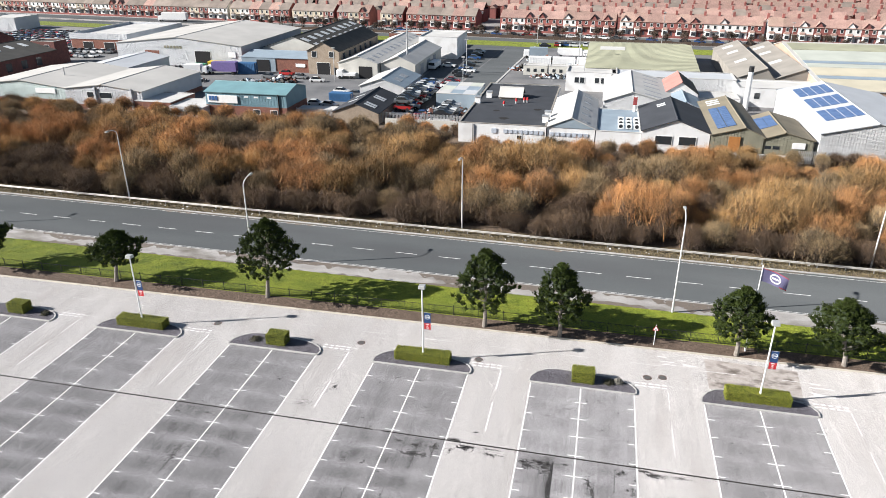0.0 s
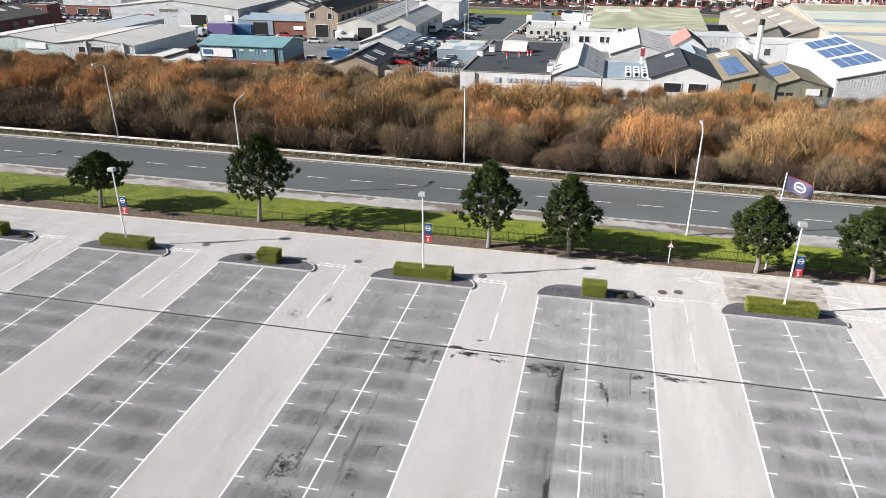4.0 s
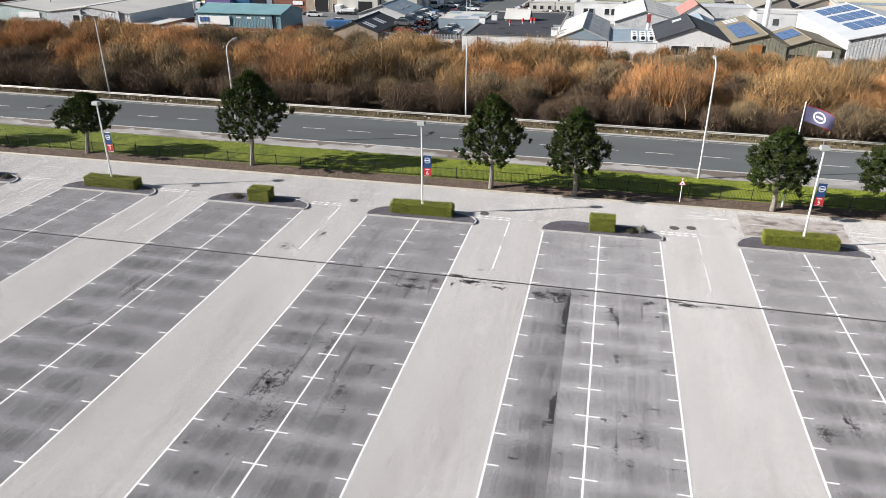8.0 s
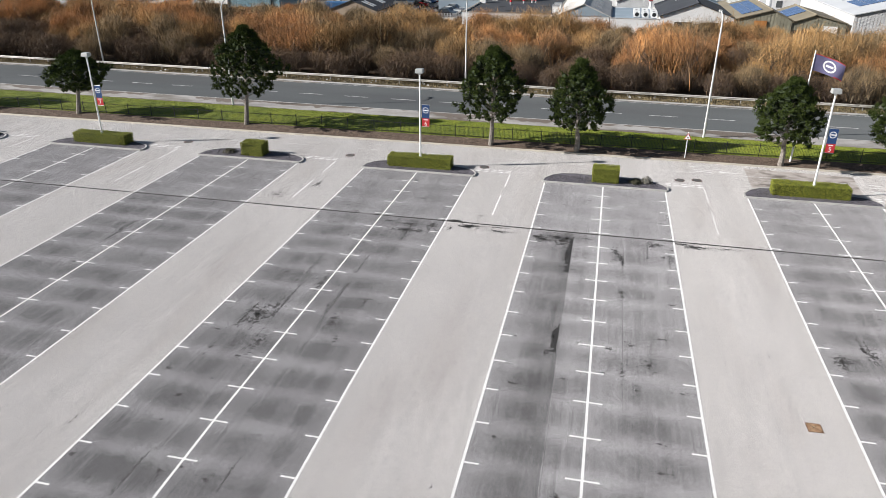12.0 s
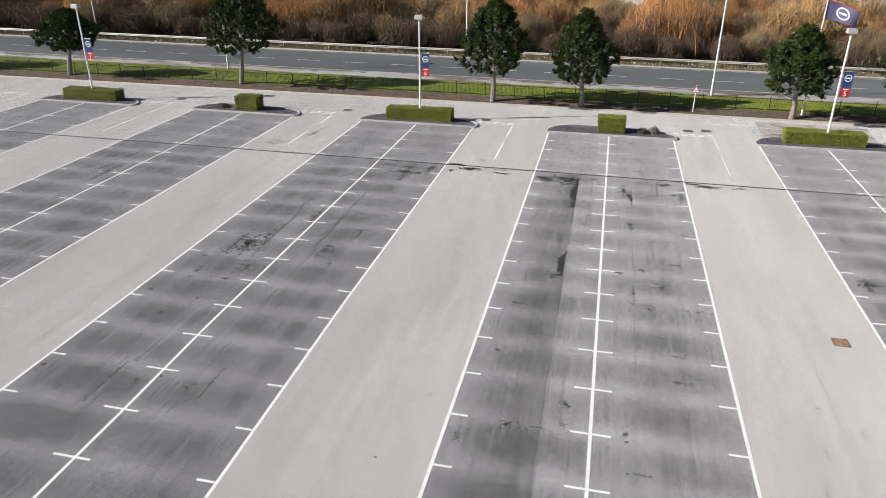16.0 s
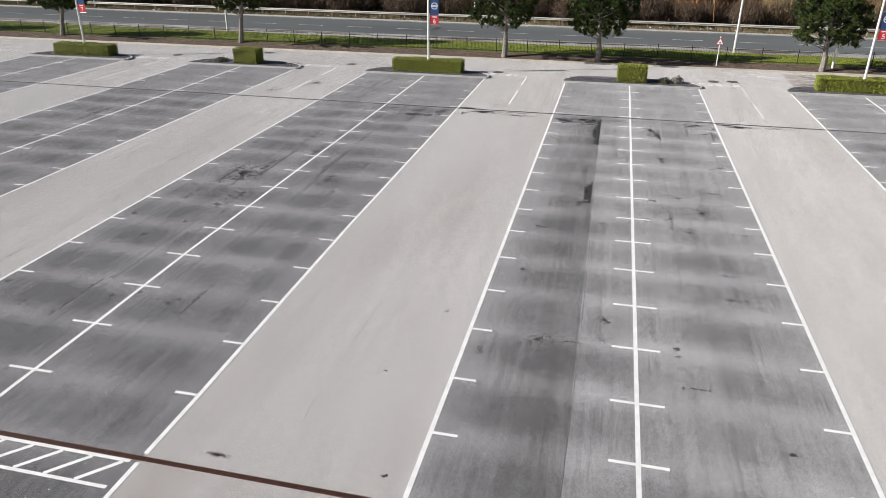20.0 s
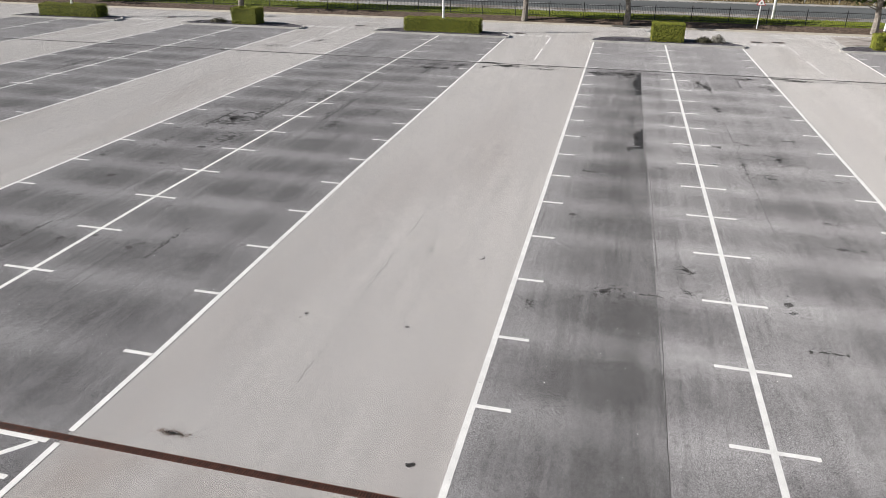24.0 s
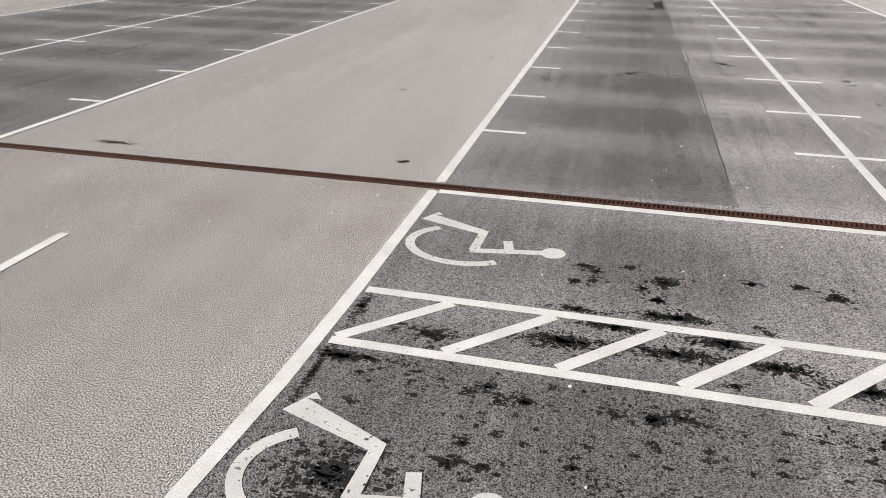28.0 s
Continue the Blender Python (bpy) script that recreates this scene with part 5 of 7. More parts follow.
M_TRACK = paint("faint_tyre_track", (0.365, 0.347, 0.333), 0.44, 3.5)
for i, (xa, xb, y0, y1, w) in enumerate(((-6.2, -6.05, 11.0, 27.0, 0.03), (-21.7, -21.6, 20.0, 38.0, 0.04), (9.4, 9.3, 18.0, 36.0, 0.03))):
    r = random.Random(60 + i)
    run = [(xa + (xb - xa) * j / 40 + r.uniform(-0.035, 0.035), y0 + (y1 - y0) * j / 40) for j in range(41)]
    tagged(part("tyre_track", ribbon(run, w, 0.0022), M_TRACK), "faint worn dark track along an aisle", "stain", "tyre tracks")
crack([(-0.09, 10.2), (-0.06, 13.5), (-0.05, 15.4)], 0.014, 1)
crack([(-0.05, 17.6), (-0.06, 20.2), (-0.08, 25.0)], 0.012, 3)
crack([(-0.2, 31.0), (-0.25, 36.0)], 0.014, 5)
crack([(-0.12, 16.2), (0.2, 16.1)], 0.03, 4)
crack([(-15.1, 13.0), (-15.25, 28.0), (-15.6, 41.5)], 0.016, 6)
crack([(-12.3, 13.0), (-12.55, 28.0), (-12.7, 41.5)], 0.014, 7)
crack([(2.95, 20.0), (3.0, 38.0)], 0.012, 8)
crack([(16.9, 20.0), (16.95, 42.0)], 0.014, 9)


def tyre_film():
    """A thin dark film of rubber and oil along one wheel lane, denser towards the joint."""
    m = material("tyre_dirt_film", (0.09, 0.088, 0.086), (0.12, 0.117, 0.114), 0.5, 0.9)
    n, l = m.node_tree.nodes, m.node_tree.links
    geo = n.new("ShaderNodeNewGeometry")
    mp = n.new("ShaderNodeMapping")
    mp.inputs["Scale"].default_value = (1.0, 0.12, 1.0)
    l.new(geo.outputs["Position"], mp.inputs["Vector"])
    t = n.new("ShaderNodeTexNoise")
    t.inputs["Scale"].default_value, t.inputs["Detail"].default_value = 2.2, 5.0
    l.new(mp.outputs[0], t.inputs["Vector"])
    sep = n.new("ShaderNodeSeparateXYZ")
    l.new(geo.outputs["Position"], sep.inputs[0])
    g = n.new("ShaderNodeMapRange")
    g.inputs["From Min"].default_value, g.inputs["From Max"].default_value = -2.7, -0.7
    l.new(sep.outputs[0], g.inputs["Value"])
    a = n.new("ShaderNodeMath")
    a.operation = "MULTIPLY"
    l.new(g.outputs[0], a.inputs[0])
    l.new(t.outputs["Fac"], a.inputs[1])
    r = n.new("ShaderNodeMapRange")
    r.inputs["From Max"].default_value, r.inputs["To Max"].default_value = 0.8, 0.42
    l.new(a.outputs[0], r.inputs["Value"])
    mixer, clear = n.new("ShaderNodeMixShader"), n.new("ShaderNodeBsdfTransparent")
    l.new(r.outputs[0], mixer.inputs[0])
    l.new(clear.outputs[0], mixer.inputs[1])
    l.new(n["Principled BSDF"].outputs[0], mixer.inputs[2])
    l.new(mixer.outputs[0], n["Material Output"].inputs["Surface"])
    return m


tagged(part("tyre_dirt", Solid().sheet([(-2.75, 9.45, 0.0043), (-0.07, 9.45, 0.0043), (-0.22, 42.2, 0.0043), (-2.75, 42.2, 0.0043)]), tyre_film()), "dark film of tyre dirt along a wheel lane", "stain", kind="stuff")



def rust_film():
    """A faint brown wash below the channel drain, fading away from it."""
    m = material("rust_wash", (0.36, 0.265, 0.205), (0.30, 0.22, 0.17), 0.6, 0.9)
    n, l = m.node_tree.nodes, m.node_tree.links
    geo, sep = n.new("ShaderNodeNewGeometry"), n.new("ShaderNodeSeparateXYZ")
    l.new(geo.outputs["Position"], sep.inputs[0])
    t = n.new("ShaderNodeTexNoise")
    t.inputs["Scale"].default_value, t.inputs["Detail"].default_value = 0.8, 7.0
    l.new(geo.outputs["Position"], t.inputs["Vector"])
    r, g, a = n.new("ShaderNodeMapRange"), n.new("ShaderNodeMapRange"), n.new("ShaderNodeMath")
    r.inputs["From Min"].default_value, r.inputs["From Max"].default_value, r.inputs["To Max"].default_value = 0.40, 0.70, 0.16
    g.inputs["From Min"].default_value, g.inputs["From Max"].default_value = 3.6, 8.6
    l.new(t.outputs["Fac"], r.inputs["Value"])
    l.new(sep.outputs[1], g.inputs["Value"])
    a.operation = "MULTIPLY"
    l.new(r.outputs[0], a.inputs[0])
    l.new(g.outputs[0], a.inputs[1])
    mixer, clear = n.new("ShaderNodeMixShader"), n.new("ShaderNodeBsdfTransparent")
    l.new(a.outputs[0], mixer.inputs[0])
    l.new(clear.outputs[0], mixer.inputs[1])
    l.new(n["Principled BSDF"].outputs[0], mixer.inputs[2])
    l.new(mixer.outputs[0], n["Material Output"].inputs["Surface"])
    return m


tagged(part("rust_wash", Solid().sheet([(-9.1, 3.6, 0.002), (-3.25, 3.6, 0.002), (-3.25, 9.12, 0.002), (-9.1, 9.12, 0.002)]), rust_film()), "faint brown rust wash on the aisle below the drain", "stain", kind="stuff")

# drains
dr = thing("slot_drain", (0, DRAIN_FAR, 0), "narrow dark slot drain across the car park", "drain")
part("slot", Solid().box(-90, -15.6, -0.045, 0.045, 0.006, 0.011).box(-14.8, 60, -0.045, 0.045, 0.006, 0.011), M_PIT, dr)
for sgn in (-1, 1):
    part("edge_strip", Solid().box(-90, 60, sgn * 0.06 - 0.015, sgn * 0.06 + 0.015, 0.004, 0.0125), flat("dark_steel_edge", (0.09, 0.085, 0.08), 0.7), dr)
gd = thing("channel_drain", (0, DRAIN_NEAR, 0), "rusty cast iron channel drain with slatted grating", "drain")
part("channel", Solid().box(-70, 50, -0.05, 0.05, 0.0045, 0.008), M_PIT, gd)
for sgn in (-1, 1):
    part("rail", Solid().box(-70, 50, sgn * 0.056 - 0.007, sgn * 0.056 + 0.007, 0.004, 0.022), M_RUST, gd, "rusty iron rail")
SLAT = Solid().add([(-0.011, -0.048, 0.008), (0.011, -0.048, 0.008), (0.027, 0.048, 0.008), (0.005, 0.048, 0.008),
                    (-0.011, -0.048, 0.02), (0.011, -0.048, 0.02), (0.027, 0.048, 0.02), (0.005, 0.048, 0.02)],
                   [(4, 5, 6, 7), (0, 1, 5, 4), (1, 2, 6, 5), (2, 3, 7, 6), (3, 0, 4, 7)]).data("slat", M_RUST)
x = -9.6
for k in range(290):
    part("slat", SLAT, None, gd, at=(x, 0, 0))
    x += 0.044
s = Solid()
for xx in [-26 + 0.044 * i for i in range(372)] + [x + 0.044 * i for i in range(220)]:
    s.add([(xx - 0.011, -0.048, 0.02), (xx + 0.011, -0.048, 0.02), (xx + 0.027, 0.048, 0.02), (xx + 0.005, 0.048, 0.02)], [(0, 1, 2, 3)])
tagged(part("grating", s, M_RUST, gd), kind="stuff")

mh = thing("manhole_cover", pose(10.82, 24.05, 0, 0, 0, 2), "rusty square manhole cover set in the aisle", "manhole")
part("rim", Solid().box(-0.31, 0.31, -0.31, 0.31, 0.001, 0.006), flat("worn_concrete_rim", (0.17, 0.10, 0.06), 0.9), mh)
M_RUST_TAN = material("tan_rusted_plate", (0.40, 0.28, 0.17), (0.24, 0.12, 0.06), 6.0, 0.85, fine=0.3, fine_scale=80.0)
part("plate", Solid().slab([(-0.26, -0.26), (0.24, -0.26), (-0.26, 0.24)], 0.004, 0.014), M_RUST_TAN, mh)
part("plate", Solid().slab([(0.26, 0.26), (-0.24, 0.26), (0.26, -0.24)], 0.004, 0.014), M_RUST_TAN, mh)
part("seam", ribbon([(-0.27, 0.27), (0.27, -0.27)], 0.03, 0.0155), M_PIT, mh)
for j in range(4):
    part("key_hole", Solid().box(-0.2 + 0.13 * j, -0.17 + 0.13 * j, -0.2 + 0.13 * j, -0.12 + 0.13 * j, 0.0145, 0.0155), M_PIT, mh)
for x, y in ((-8.6, 54.9), (-21.0, 55.4), (7.6, 55.3), (9.0, 55.6), (-37.5, 55.8)):
    g = thing("drain_cover", (x, y, 0), "round dark drain cover in the access road", "drain", "drain covers")
    part("plate", Solid().slab([(0.33 * math.cos(a * 0.3927), 0.33 * math.sin(a * 0.3927)) for a in range(16)], 0.001, 0.008), flat("cast_iron_plate", (0.10, 0.095, 0.09), 0.7), g)
    part("ring", ribbon([(0.38 * math.cos(a * 0.3927), 0.38 * math.sin(a * 0.3927)) for a in range(17)], 0.07, 0.006), M_RUST, g)

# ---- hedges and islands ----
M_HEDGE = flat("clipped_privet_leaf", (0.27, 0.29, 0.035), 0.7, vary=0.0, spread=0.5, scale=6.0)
# filler box; its dark green stands for the shade between the leaves
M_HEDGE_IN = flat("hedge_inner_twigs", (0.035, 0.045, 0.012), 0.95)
M_DRY = flat("dry_shrub_leaf", (0.09, 0.085, 0.05), 0.85, spread=0.4, scale=8.0)


def leaf_cloud(seed, n, size, sampler):
    """Many small leaves: folded quads at sampled places, turned at random."""
    r = np.random.default_rng(seed)
    c, nrm = sampler(r, n)
    d = nrm + r.normal(size=(n, 3)) * 0.55
    d /= np.linalg.norm(d, axis=1)[:, None]
    a = np.cross(d, r.normal(size=(n, 3)))
    a /= np.linalg.norm(a, axis=1)[:, None]
    b = np.cross(d, a)
    s = size * r.uniform(0.6, 1.3, n)[:, None]
    v = np.stack([c - a * s, c - b * s * 0.55, c + a * s, c + b * s * 0.55], 1).reshape(-1, 3)
    f = np.arange(4 * n).reshape(-1, 4)
    out = Solid()
    out.v, out.f, out.mi = [tuple(p) for p in v.tolist()], [tuple(q) for q in f.tolist()], [0] * n
    return out


def hedge(x0, x1, y0, y1, h, seed, label):
    t = thing("hedge", ((x0 + x1) / 2, (y0 + y1) / 2, 0.1), label, "hedge", "clipped hedges")
    lx, ly = (x1 - x0) / 2, (y1 - y0) / 2
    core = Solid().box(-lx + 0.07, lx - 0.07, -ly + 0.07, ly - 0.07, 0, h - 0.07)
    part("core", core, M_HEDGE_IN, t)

    def surface(r, n):
        areas = np.array([4 * lx * ly, 2 * lx * h, 2 * lx * h, 2 * ly * h, 2 * ly * h])
        k = r.choice(5, n, p=areas / areas.sum())
        u, w = r.uniform(-1, 1, n), r.uniform(-1, 1, n)
        c, nr = np.zeros((n, 3)), np.zeros((n, 3))
        rough = r.normal(0, 0.025, n)
        for i, (ax, sg) in enumerate(((2, 1), (1, -1), (1, 1), (0, -1), (0, 1))):
            m = k == i
            nr[m, ax] = sg
            if ax == 2:
                c[m] = np.stack([u[m] * lx, w[m] * ly, h + rough[m]], 1)
            elif ax == 1:
                c[m] = np.stack([u[m] * lx, sg * (ly + rough[m]), (w[m] + 1) / 2 * h], 1)
            else:
                c[m] = np.stack([sg * (lx + rough[m]), u[m] * ly, (w[m] + 1) / 2 * h], 1)
        wob = 0.04 * np.sin(c[:, 0] * 2.1 + seed) * np.cos(c[:, 1] * 3.0 + c[:, 2] * 2.5)
        return c + nr * wob[:, None], nr

    total = 4 * lx * ly + 4 * lx * h + 4 * ly * h
    part("foliage", leaf_cloud(seed, int(total * 520), 0.048, surface), M_HEDGE, t)
    return t


def island(xl, xr, seed, kind):
    """A kerbed island at a row's end: slate chippings, a ring of kerb stones."""
    t = thing("planting_island", (0, 0, 0), "kerbed island filled with purple grey slate chippings", "island", "row end islands")
    pts = [(xl, 52.3), (xr, 52.3)]
    pts += [(xr + 0.05, 52.9), (xr - 0.35, 53.55), (xr - 1.2, 54.05), (xr - 2.4, 54.4)]
    pts += [(xl + 2.6, 54.75), (xl + 1.5, 54.55), (xl + 0.6, 53.9), (xl + 0.1, 53.1)]
    part("chipping_bed", Solid().slab(pts, 0.0, 0.09), M_SLATE, t)
    n = len(pts)
    for i in range(n):
        a, b = Vector(pts[i]), Vector(pts[(i + 1) % n])
        k = max(1, round((b - a).length / 0.9))
        for j in range(k):
            p, q = a + (b - a) * (j / k), a + (b - a) * ((j + 0.985) / k)
            d = (q - p).normalized()
            o = Vector((d.y, -d.x)) * 0.13
            part("kerb_stone", Solid().slab([tuple(p + o), tuple(q + o), tuple(q), tuple(p)], 0.0, 0.125), M_KERB_GREY, t)
    r = np.random.default_rng(seed)
    m = 900
    px, py = r.uniform(xl + 0.4, xr - 0.5, m), r.uniform(52.45, 54.1, m)
    s = Solid()
    for x, y in zip(px, py):
        a = r.uniform(0, 6.28)
        q = r.uniform(0.03, 0.08)
        s.add([(x + q * math.cos(a + i * 2.1), y + q * math.sin(a + i * 2.1), 0.09 + r.uniform(0.005, 0.05)) for i in range(3)] + [(x, y, 0.085)], [(0, 1, 2), (0, 3, 1), (1, 3, 2), (2, 3, 0)])
    tagged(part("loose_slate", s, M_SLATE, t), kind="stuff")


for k, x in enumerate(ROW_X):
    island(x - 0.15, x + ROW_W + 0.1, 40 + k, k)
    if k % 2 == 1:
        hedge(x + 1.9, x + 7.4, 53.05, 54.35, 0.9, 60 + k, "long clipped green box hedge on a kerbed island")
    else:
        hedge(x + 3.75, x + 5.8, 52.85, 54.2, 1.15, 60 + k, "short square clipped green hedge on a kerbed island")


def low_bush(x, y, r0, h, seed, mat, label):
    def dome(r, n):
        d = r.normal(size=(n, 3))
        d[:, 2] = np.abs(d[:, 2])
        d /= np.linalg.norm(d, axis=1)[:, None]
        q = r.uniform(0.5, 1.0, n)[:, None]
        return d * q * np.array([r0, r0, h]), d
    t = thing("low_shrub", (x, y, 0.1), label, "shrub", "island shrubs")
    part("foliage", leaf_cloud(seed, 700, 0.05, dome), mat, t)
    part("stem", Solid().tube((0, 0, -0.04), (0, 0, h * 0.7), 0.03, 0.01, 5), M_STEM, t)


low_bush(4.0, 53.5, 0.6, 0.4, 1, M_DRY, "low dark spreading shrub on slate chippings")
low_bush(4.9, 53.7, 0.5, 0.55, 2, flat("silver_shrub_leaf", (0.20, 0.19, 0.16), 0.85), "rounded silver grey dry shrub on slate chippings")
low_bush(-31.9, 53.5, 0.7, 0.35, 3, M_DRY, "low dark spreading shrub on slate chippings")
low_bush(-57.2, 53.4, 0.6, 0.4, 4, M_DRY, "low dark spreading shrub on slate chippings")

# ---- lamp posts with banners ----


def lamp_post(x, y, digit):
    t = thing("lamp_post", (x, y, 0), "white car park lamp post with a blue and red zone banner", "street lamp", "car park lamps")
    part("base_plate", Solid().box(-0.18, 0.18, -0.18, 0.18, 0, 0.1), M_GALV, t)
    part("pole", Solid().tube((0, 0, 0.05), (0, 0, 1.1), 0.11, 0.11, 12).tube((0, 0, 1.1), (0, 0, 8.05), 0.08, 0.065, 12), M_WHITE, t)
    hd = Solid().add([(-0.34, -0.3, 8.05), (0.34, -0.3, 8.05), (0.34, 0.3, 8.05), (-0.34, 0.3, 8.05), (-0.3, -0.25, 8.37), (0.3, -0.25, 8.37), (0.3, 0.25, 8.37), (-0.3, 0.25, 8.37)],
                     [(3, 2, 1, 0), (4, 5, 6, 7), (0, 1, 5, 4), (1, 2, 6, 5), (2, 3, 7, 6), (3, 0, 4, 7)])
    head = bevelled(part("lamp_head", hd, M_LAMP_HEAD, t, "grey box lamp head"), 0.03)
    part("lens", Solid().box(-0.26, 0.26, -0.22, 0.22, 8.022, 8.048), M_LENS, head)
    part("collar", Solid().tube((0, 0, 7.88), (0, 0, 8.05), 0.1, 0.1, 12), M_LAMP_HEAD, head)
    for z in (3.6, 5.44):
        part("banner_arm", Solid().tube((0.05, 0, z), (0.82, 0, z), 0.02, 0.02, 6), M_GALV, t)
    part("banner", Solid().box(0.16, 0.8, -0.012, 0.012, 4.3, 5.42), M_NAVY, t, "navy blue upper banner")
    low = part("banner", Solid().box(0.16, 0.8, -0.012, 0.012, 3.62, 4.295), M_RED, t, "red lower banner with zone number")
    ring = Solid()
    for i in range(28):
        a, b = 6.2832 * i / 28, 6.2832 * (i + 1) / 28
        q = [(0.48 + rr * math.cos(w), -0.0165, 4.98 + rr * math.sin(w)) for w, rr in ((a, 0.2), (b, 0.2), (b, 0.25), (a, 0.25))]
        ring.add(q, [(0, 1, 2, 3)])
    part("emblem_ring", ring, M_WHITE, t)
    part("emblem_bar", Solid().box(0.3, 0.66, -0.017, -0.0125, 4.94, 5.02), M_WHITE, t)
    part("caption_bar", Solid().box(0.3, 0.66, -0.017, -0.0125, 4.15, 4.22), M_WHITE, low)
    cu = bpy.data.curves.new("zone_number", "FONT")
    cu.body, cu.size, cu.align_x, cu.extrude = digit, 0.5, "CENTER", 0.003
    cu.materials.append(M_WHITE)
    tx = new("zone_number", cu)
    tx.parent = low
    tx.matrix_basis = pose(0.48, -0.018, 3.7, 90, 0, 0)
    return t


lamp_post(-13.95, 53.6, "6")
lamp_post(17.2, 53.5, "5")
lamp_post(-45.2, 53.75, "7")


M_LAMP_COLUMN = flat("weathered_pale_zinc", (0.66, 0.66, 0.65), 0.6, 0.1)


def street_lamp(x, y, h, towards, label):
    t = thing("street_lamp", (x, y, 0.1), label, "street lamp", "road lamps")
    part("column", Solid().tube((0, 0, 0), (0, 0, 1.6), 0.12, 0.12, 10).tube((0, 0, 1.6), (0, 0, h - 0.9), 0.1, 0.075, 10), M_LAMP_COLUMN, t)
    pts = [(0, towards * 1.7 * (1 - math.cos(a)), h - 0.9 + 0.9 * math.sin(a)) for a in [i * 0.2618 for i in range(7)]]
    arm = part("arm", Solid().path(pts, 0.06, 8), M_LAMP_COLUMN, t)
    e = pts[-1]
    y0, y1 = sorted((e[1], e[1] + towards * 0.75))
    lan = bevelled(part("lantern", Solid().box(-0.15, 0.15, y0, y1, h - 0.09, h + 0.1), M_LAMP_HEAD, t), 0.04)
    part("lens", Solid().box(-0.11, 0.11, y0 + 0.15, y1 - 0.06, h - 0.125, h - 0.092), M_LENS, lan)


for x, y, h, d in ((-70.2, 87.5, 11.6, -1), (-16.7, 87.1, 10.9, -1), (35.8, 85.6, 10.9, -1), (10.75, 68.6, 11.6, 1), (-40.4, 70.0, 11.4, 1), (-125, 89.5, 11.4, -1), (-96, 71.3, 11.4, 1)):
    street_lamp(x, y, h, d, "tall galvanised road lamp with a curved arm")

# ---- railings ----
fn = thing("railing", (0, 62.42, 0.36), "black steel railing with thin pickets beside the mulch", "fence")
POST = Solid().box(-0.03, 0.03, -0.03, 0.03, 0, 1.18).add([(-0.03, -0.03, 1.18), (0.03, -0.03, 1.18), (0.03, 0.03, 1.18), (-0.03, 0.03, 1.18), (0, 0, 1.25)], [(0, 1, 4), (1, 2, 4), (2, 3, 4), (3, 0, 4)]).data("post", M_BLACK)
RAIL = Solid().box(0.03, 2.72, -0.014, 0.014, 0.12, 0.155).box(0.03, 2.72, -0.014, 0.014, 1.0, 1.035).data("rail", M_BLACK)
PICKET = Solid().tube((0, 0, 0.06), (0, 0, 1.12), 0.0095, 0.0095, 6).data("picket", M_BLACK)
far_pickets = Solid()
for k in range(62):
    fx = -98 + 2.75 * k
    part("post", POST, None, fn, at=(fx, 0, 0))
    part("rail", RAIL, None, fn, at=(fx, 0, 0))
    for j in range(1, 22):
        px = fx + 0.125 * j
        if -19 < px < 18:
            part("picket", PICKET, None, fn, at=(px, 0, 0))
        else:
            far_pickets.tube((px, 0, 0.06), (px, 0, 1.12), 0.0095, 0.0095, 4, caps=False)
tagged(part("picket_run", far_pickets, M_BLACK, fn), kind="stuff")

# ---- kerbs of the roads ----
KERB = Solid().add([(0.004, -0.09, -0.05), (0.91, -0.09, -0.05), (0.91, 0.09, -0.05), (0.004, 0.09, -0.05), (0.004, -0.07, 0.13), (0.91, -0.07, 0.13), (0.91, 0.09, 0.13), (0.004, 0.09, 0.13)],
                   [(4, 5, 6, 7), (0, 1, 5, 4), (1, 2, 6, 5), (2, 3, 7, 6), (3, 0, 4, 7)])


def kerb_line(name, fy, x0, x1, near0, near1, mat, label):
    t = tagged(thing(name, (0, 0, 0), label, "kerb"), kind="structure")
    me = KERB.data("kerb_stone", mat)
    rest = Solid()
    x = x0
    while x < x1:
        y = fy(x)
        if near0 < x < near1:
            part("kerb_stone", me, None, t, at=(x, y, 0))
        else:
            rest.add([(p[0] + x, p[1] + y, p[2]) for p in KERB.v], KERB.f)
        x += 0.914
    tagged(part("kerb_run", rest, mat, t), kind="stuff")


kerb_line("kerb", lambda x: 60.56, -120, 90, -60, 32, M_KERB, "tan concrete kerb between access road and mulch")
kerb_line("kerb", lambda x: y_road_s(x) + 0.04, -170, 120, -60, 30, M_KERB_GREY, "grey concrete kerb of the footpath")
kerb_line("kerb", lambda x: y_road_n(x) + 0.05, -170, 120, -60, 30, M_KERB_GREY, "grey concrete kerb on the far side of the road")

# road paint
rm = thing("lane_marking", (0, 0, 0), "worn white lane dashes and edge lines of the main road", "road marking")


def lane_y(x):
    return 0.47 * y_road_s(x) + 0.53 * y_road_n(x) - 0.9


DASH = Solid().add([(-1.5, 0.042, 0.004), (1.5, -0.042, 0.004), (1.5, 0.058, 0.004), (-1.5, 0.142, 0.004)], [(0, 1, 2, 3)]).data("dash", M_PAINT)
for k in range(44):
    x = -160.0 + 5.95 * k + 0.8
    part("dash", DASH, None, rm, at=(x, lane_y(x), 0))
for fy, o in ((y_road_s, 0.55), (y_road_n, -0.6)):
    s = Solid()
    for k in range(90):
        x = -170 + 3.2 * k
        s.add([(x, fy(x) + o, 0.004), (x + 3.2, fy(x + 3.2) + o, 0.004), (x + 3.2, fy(x + 3.2) + o + 0.1, 0.004), (x, fy(x) + o + 0.1, 0.004)], [(0, 1, 2, 3)])
    part("edge_line", s, M_PAINT_WORN, rm)

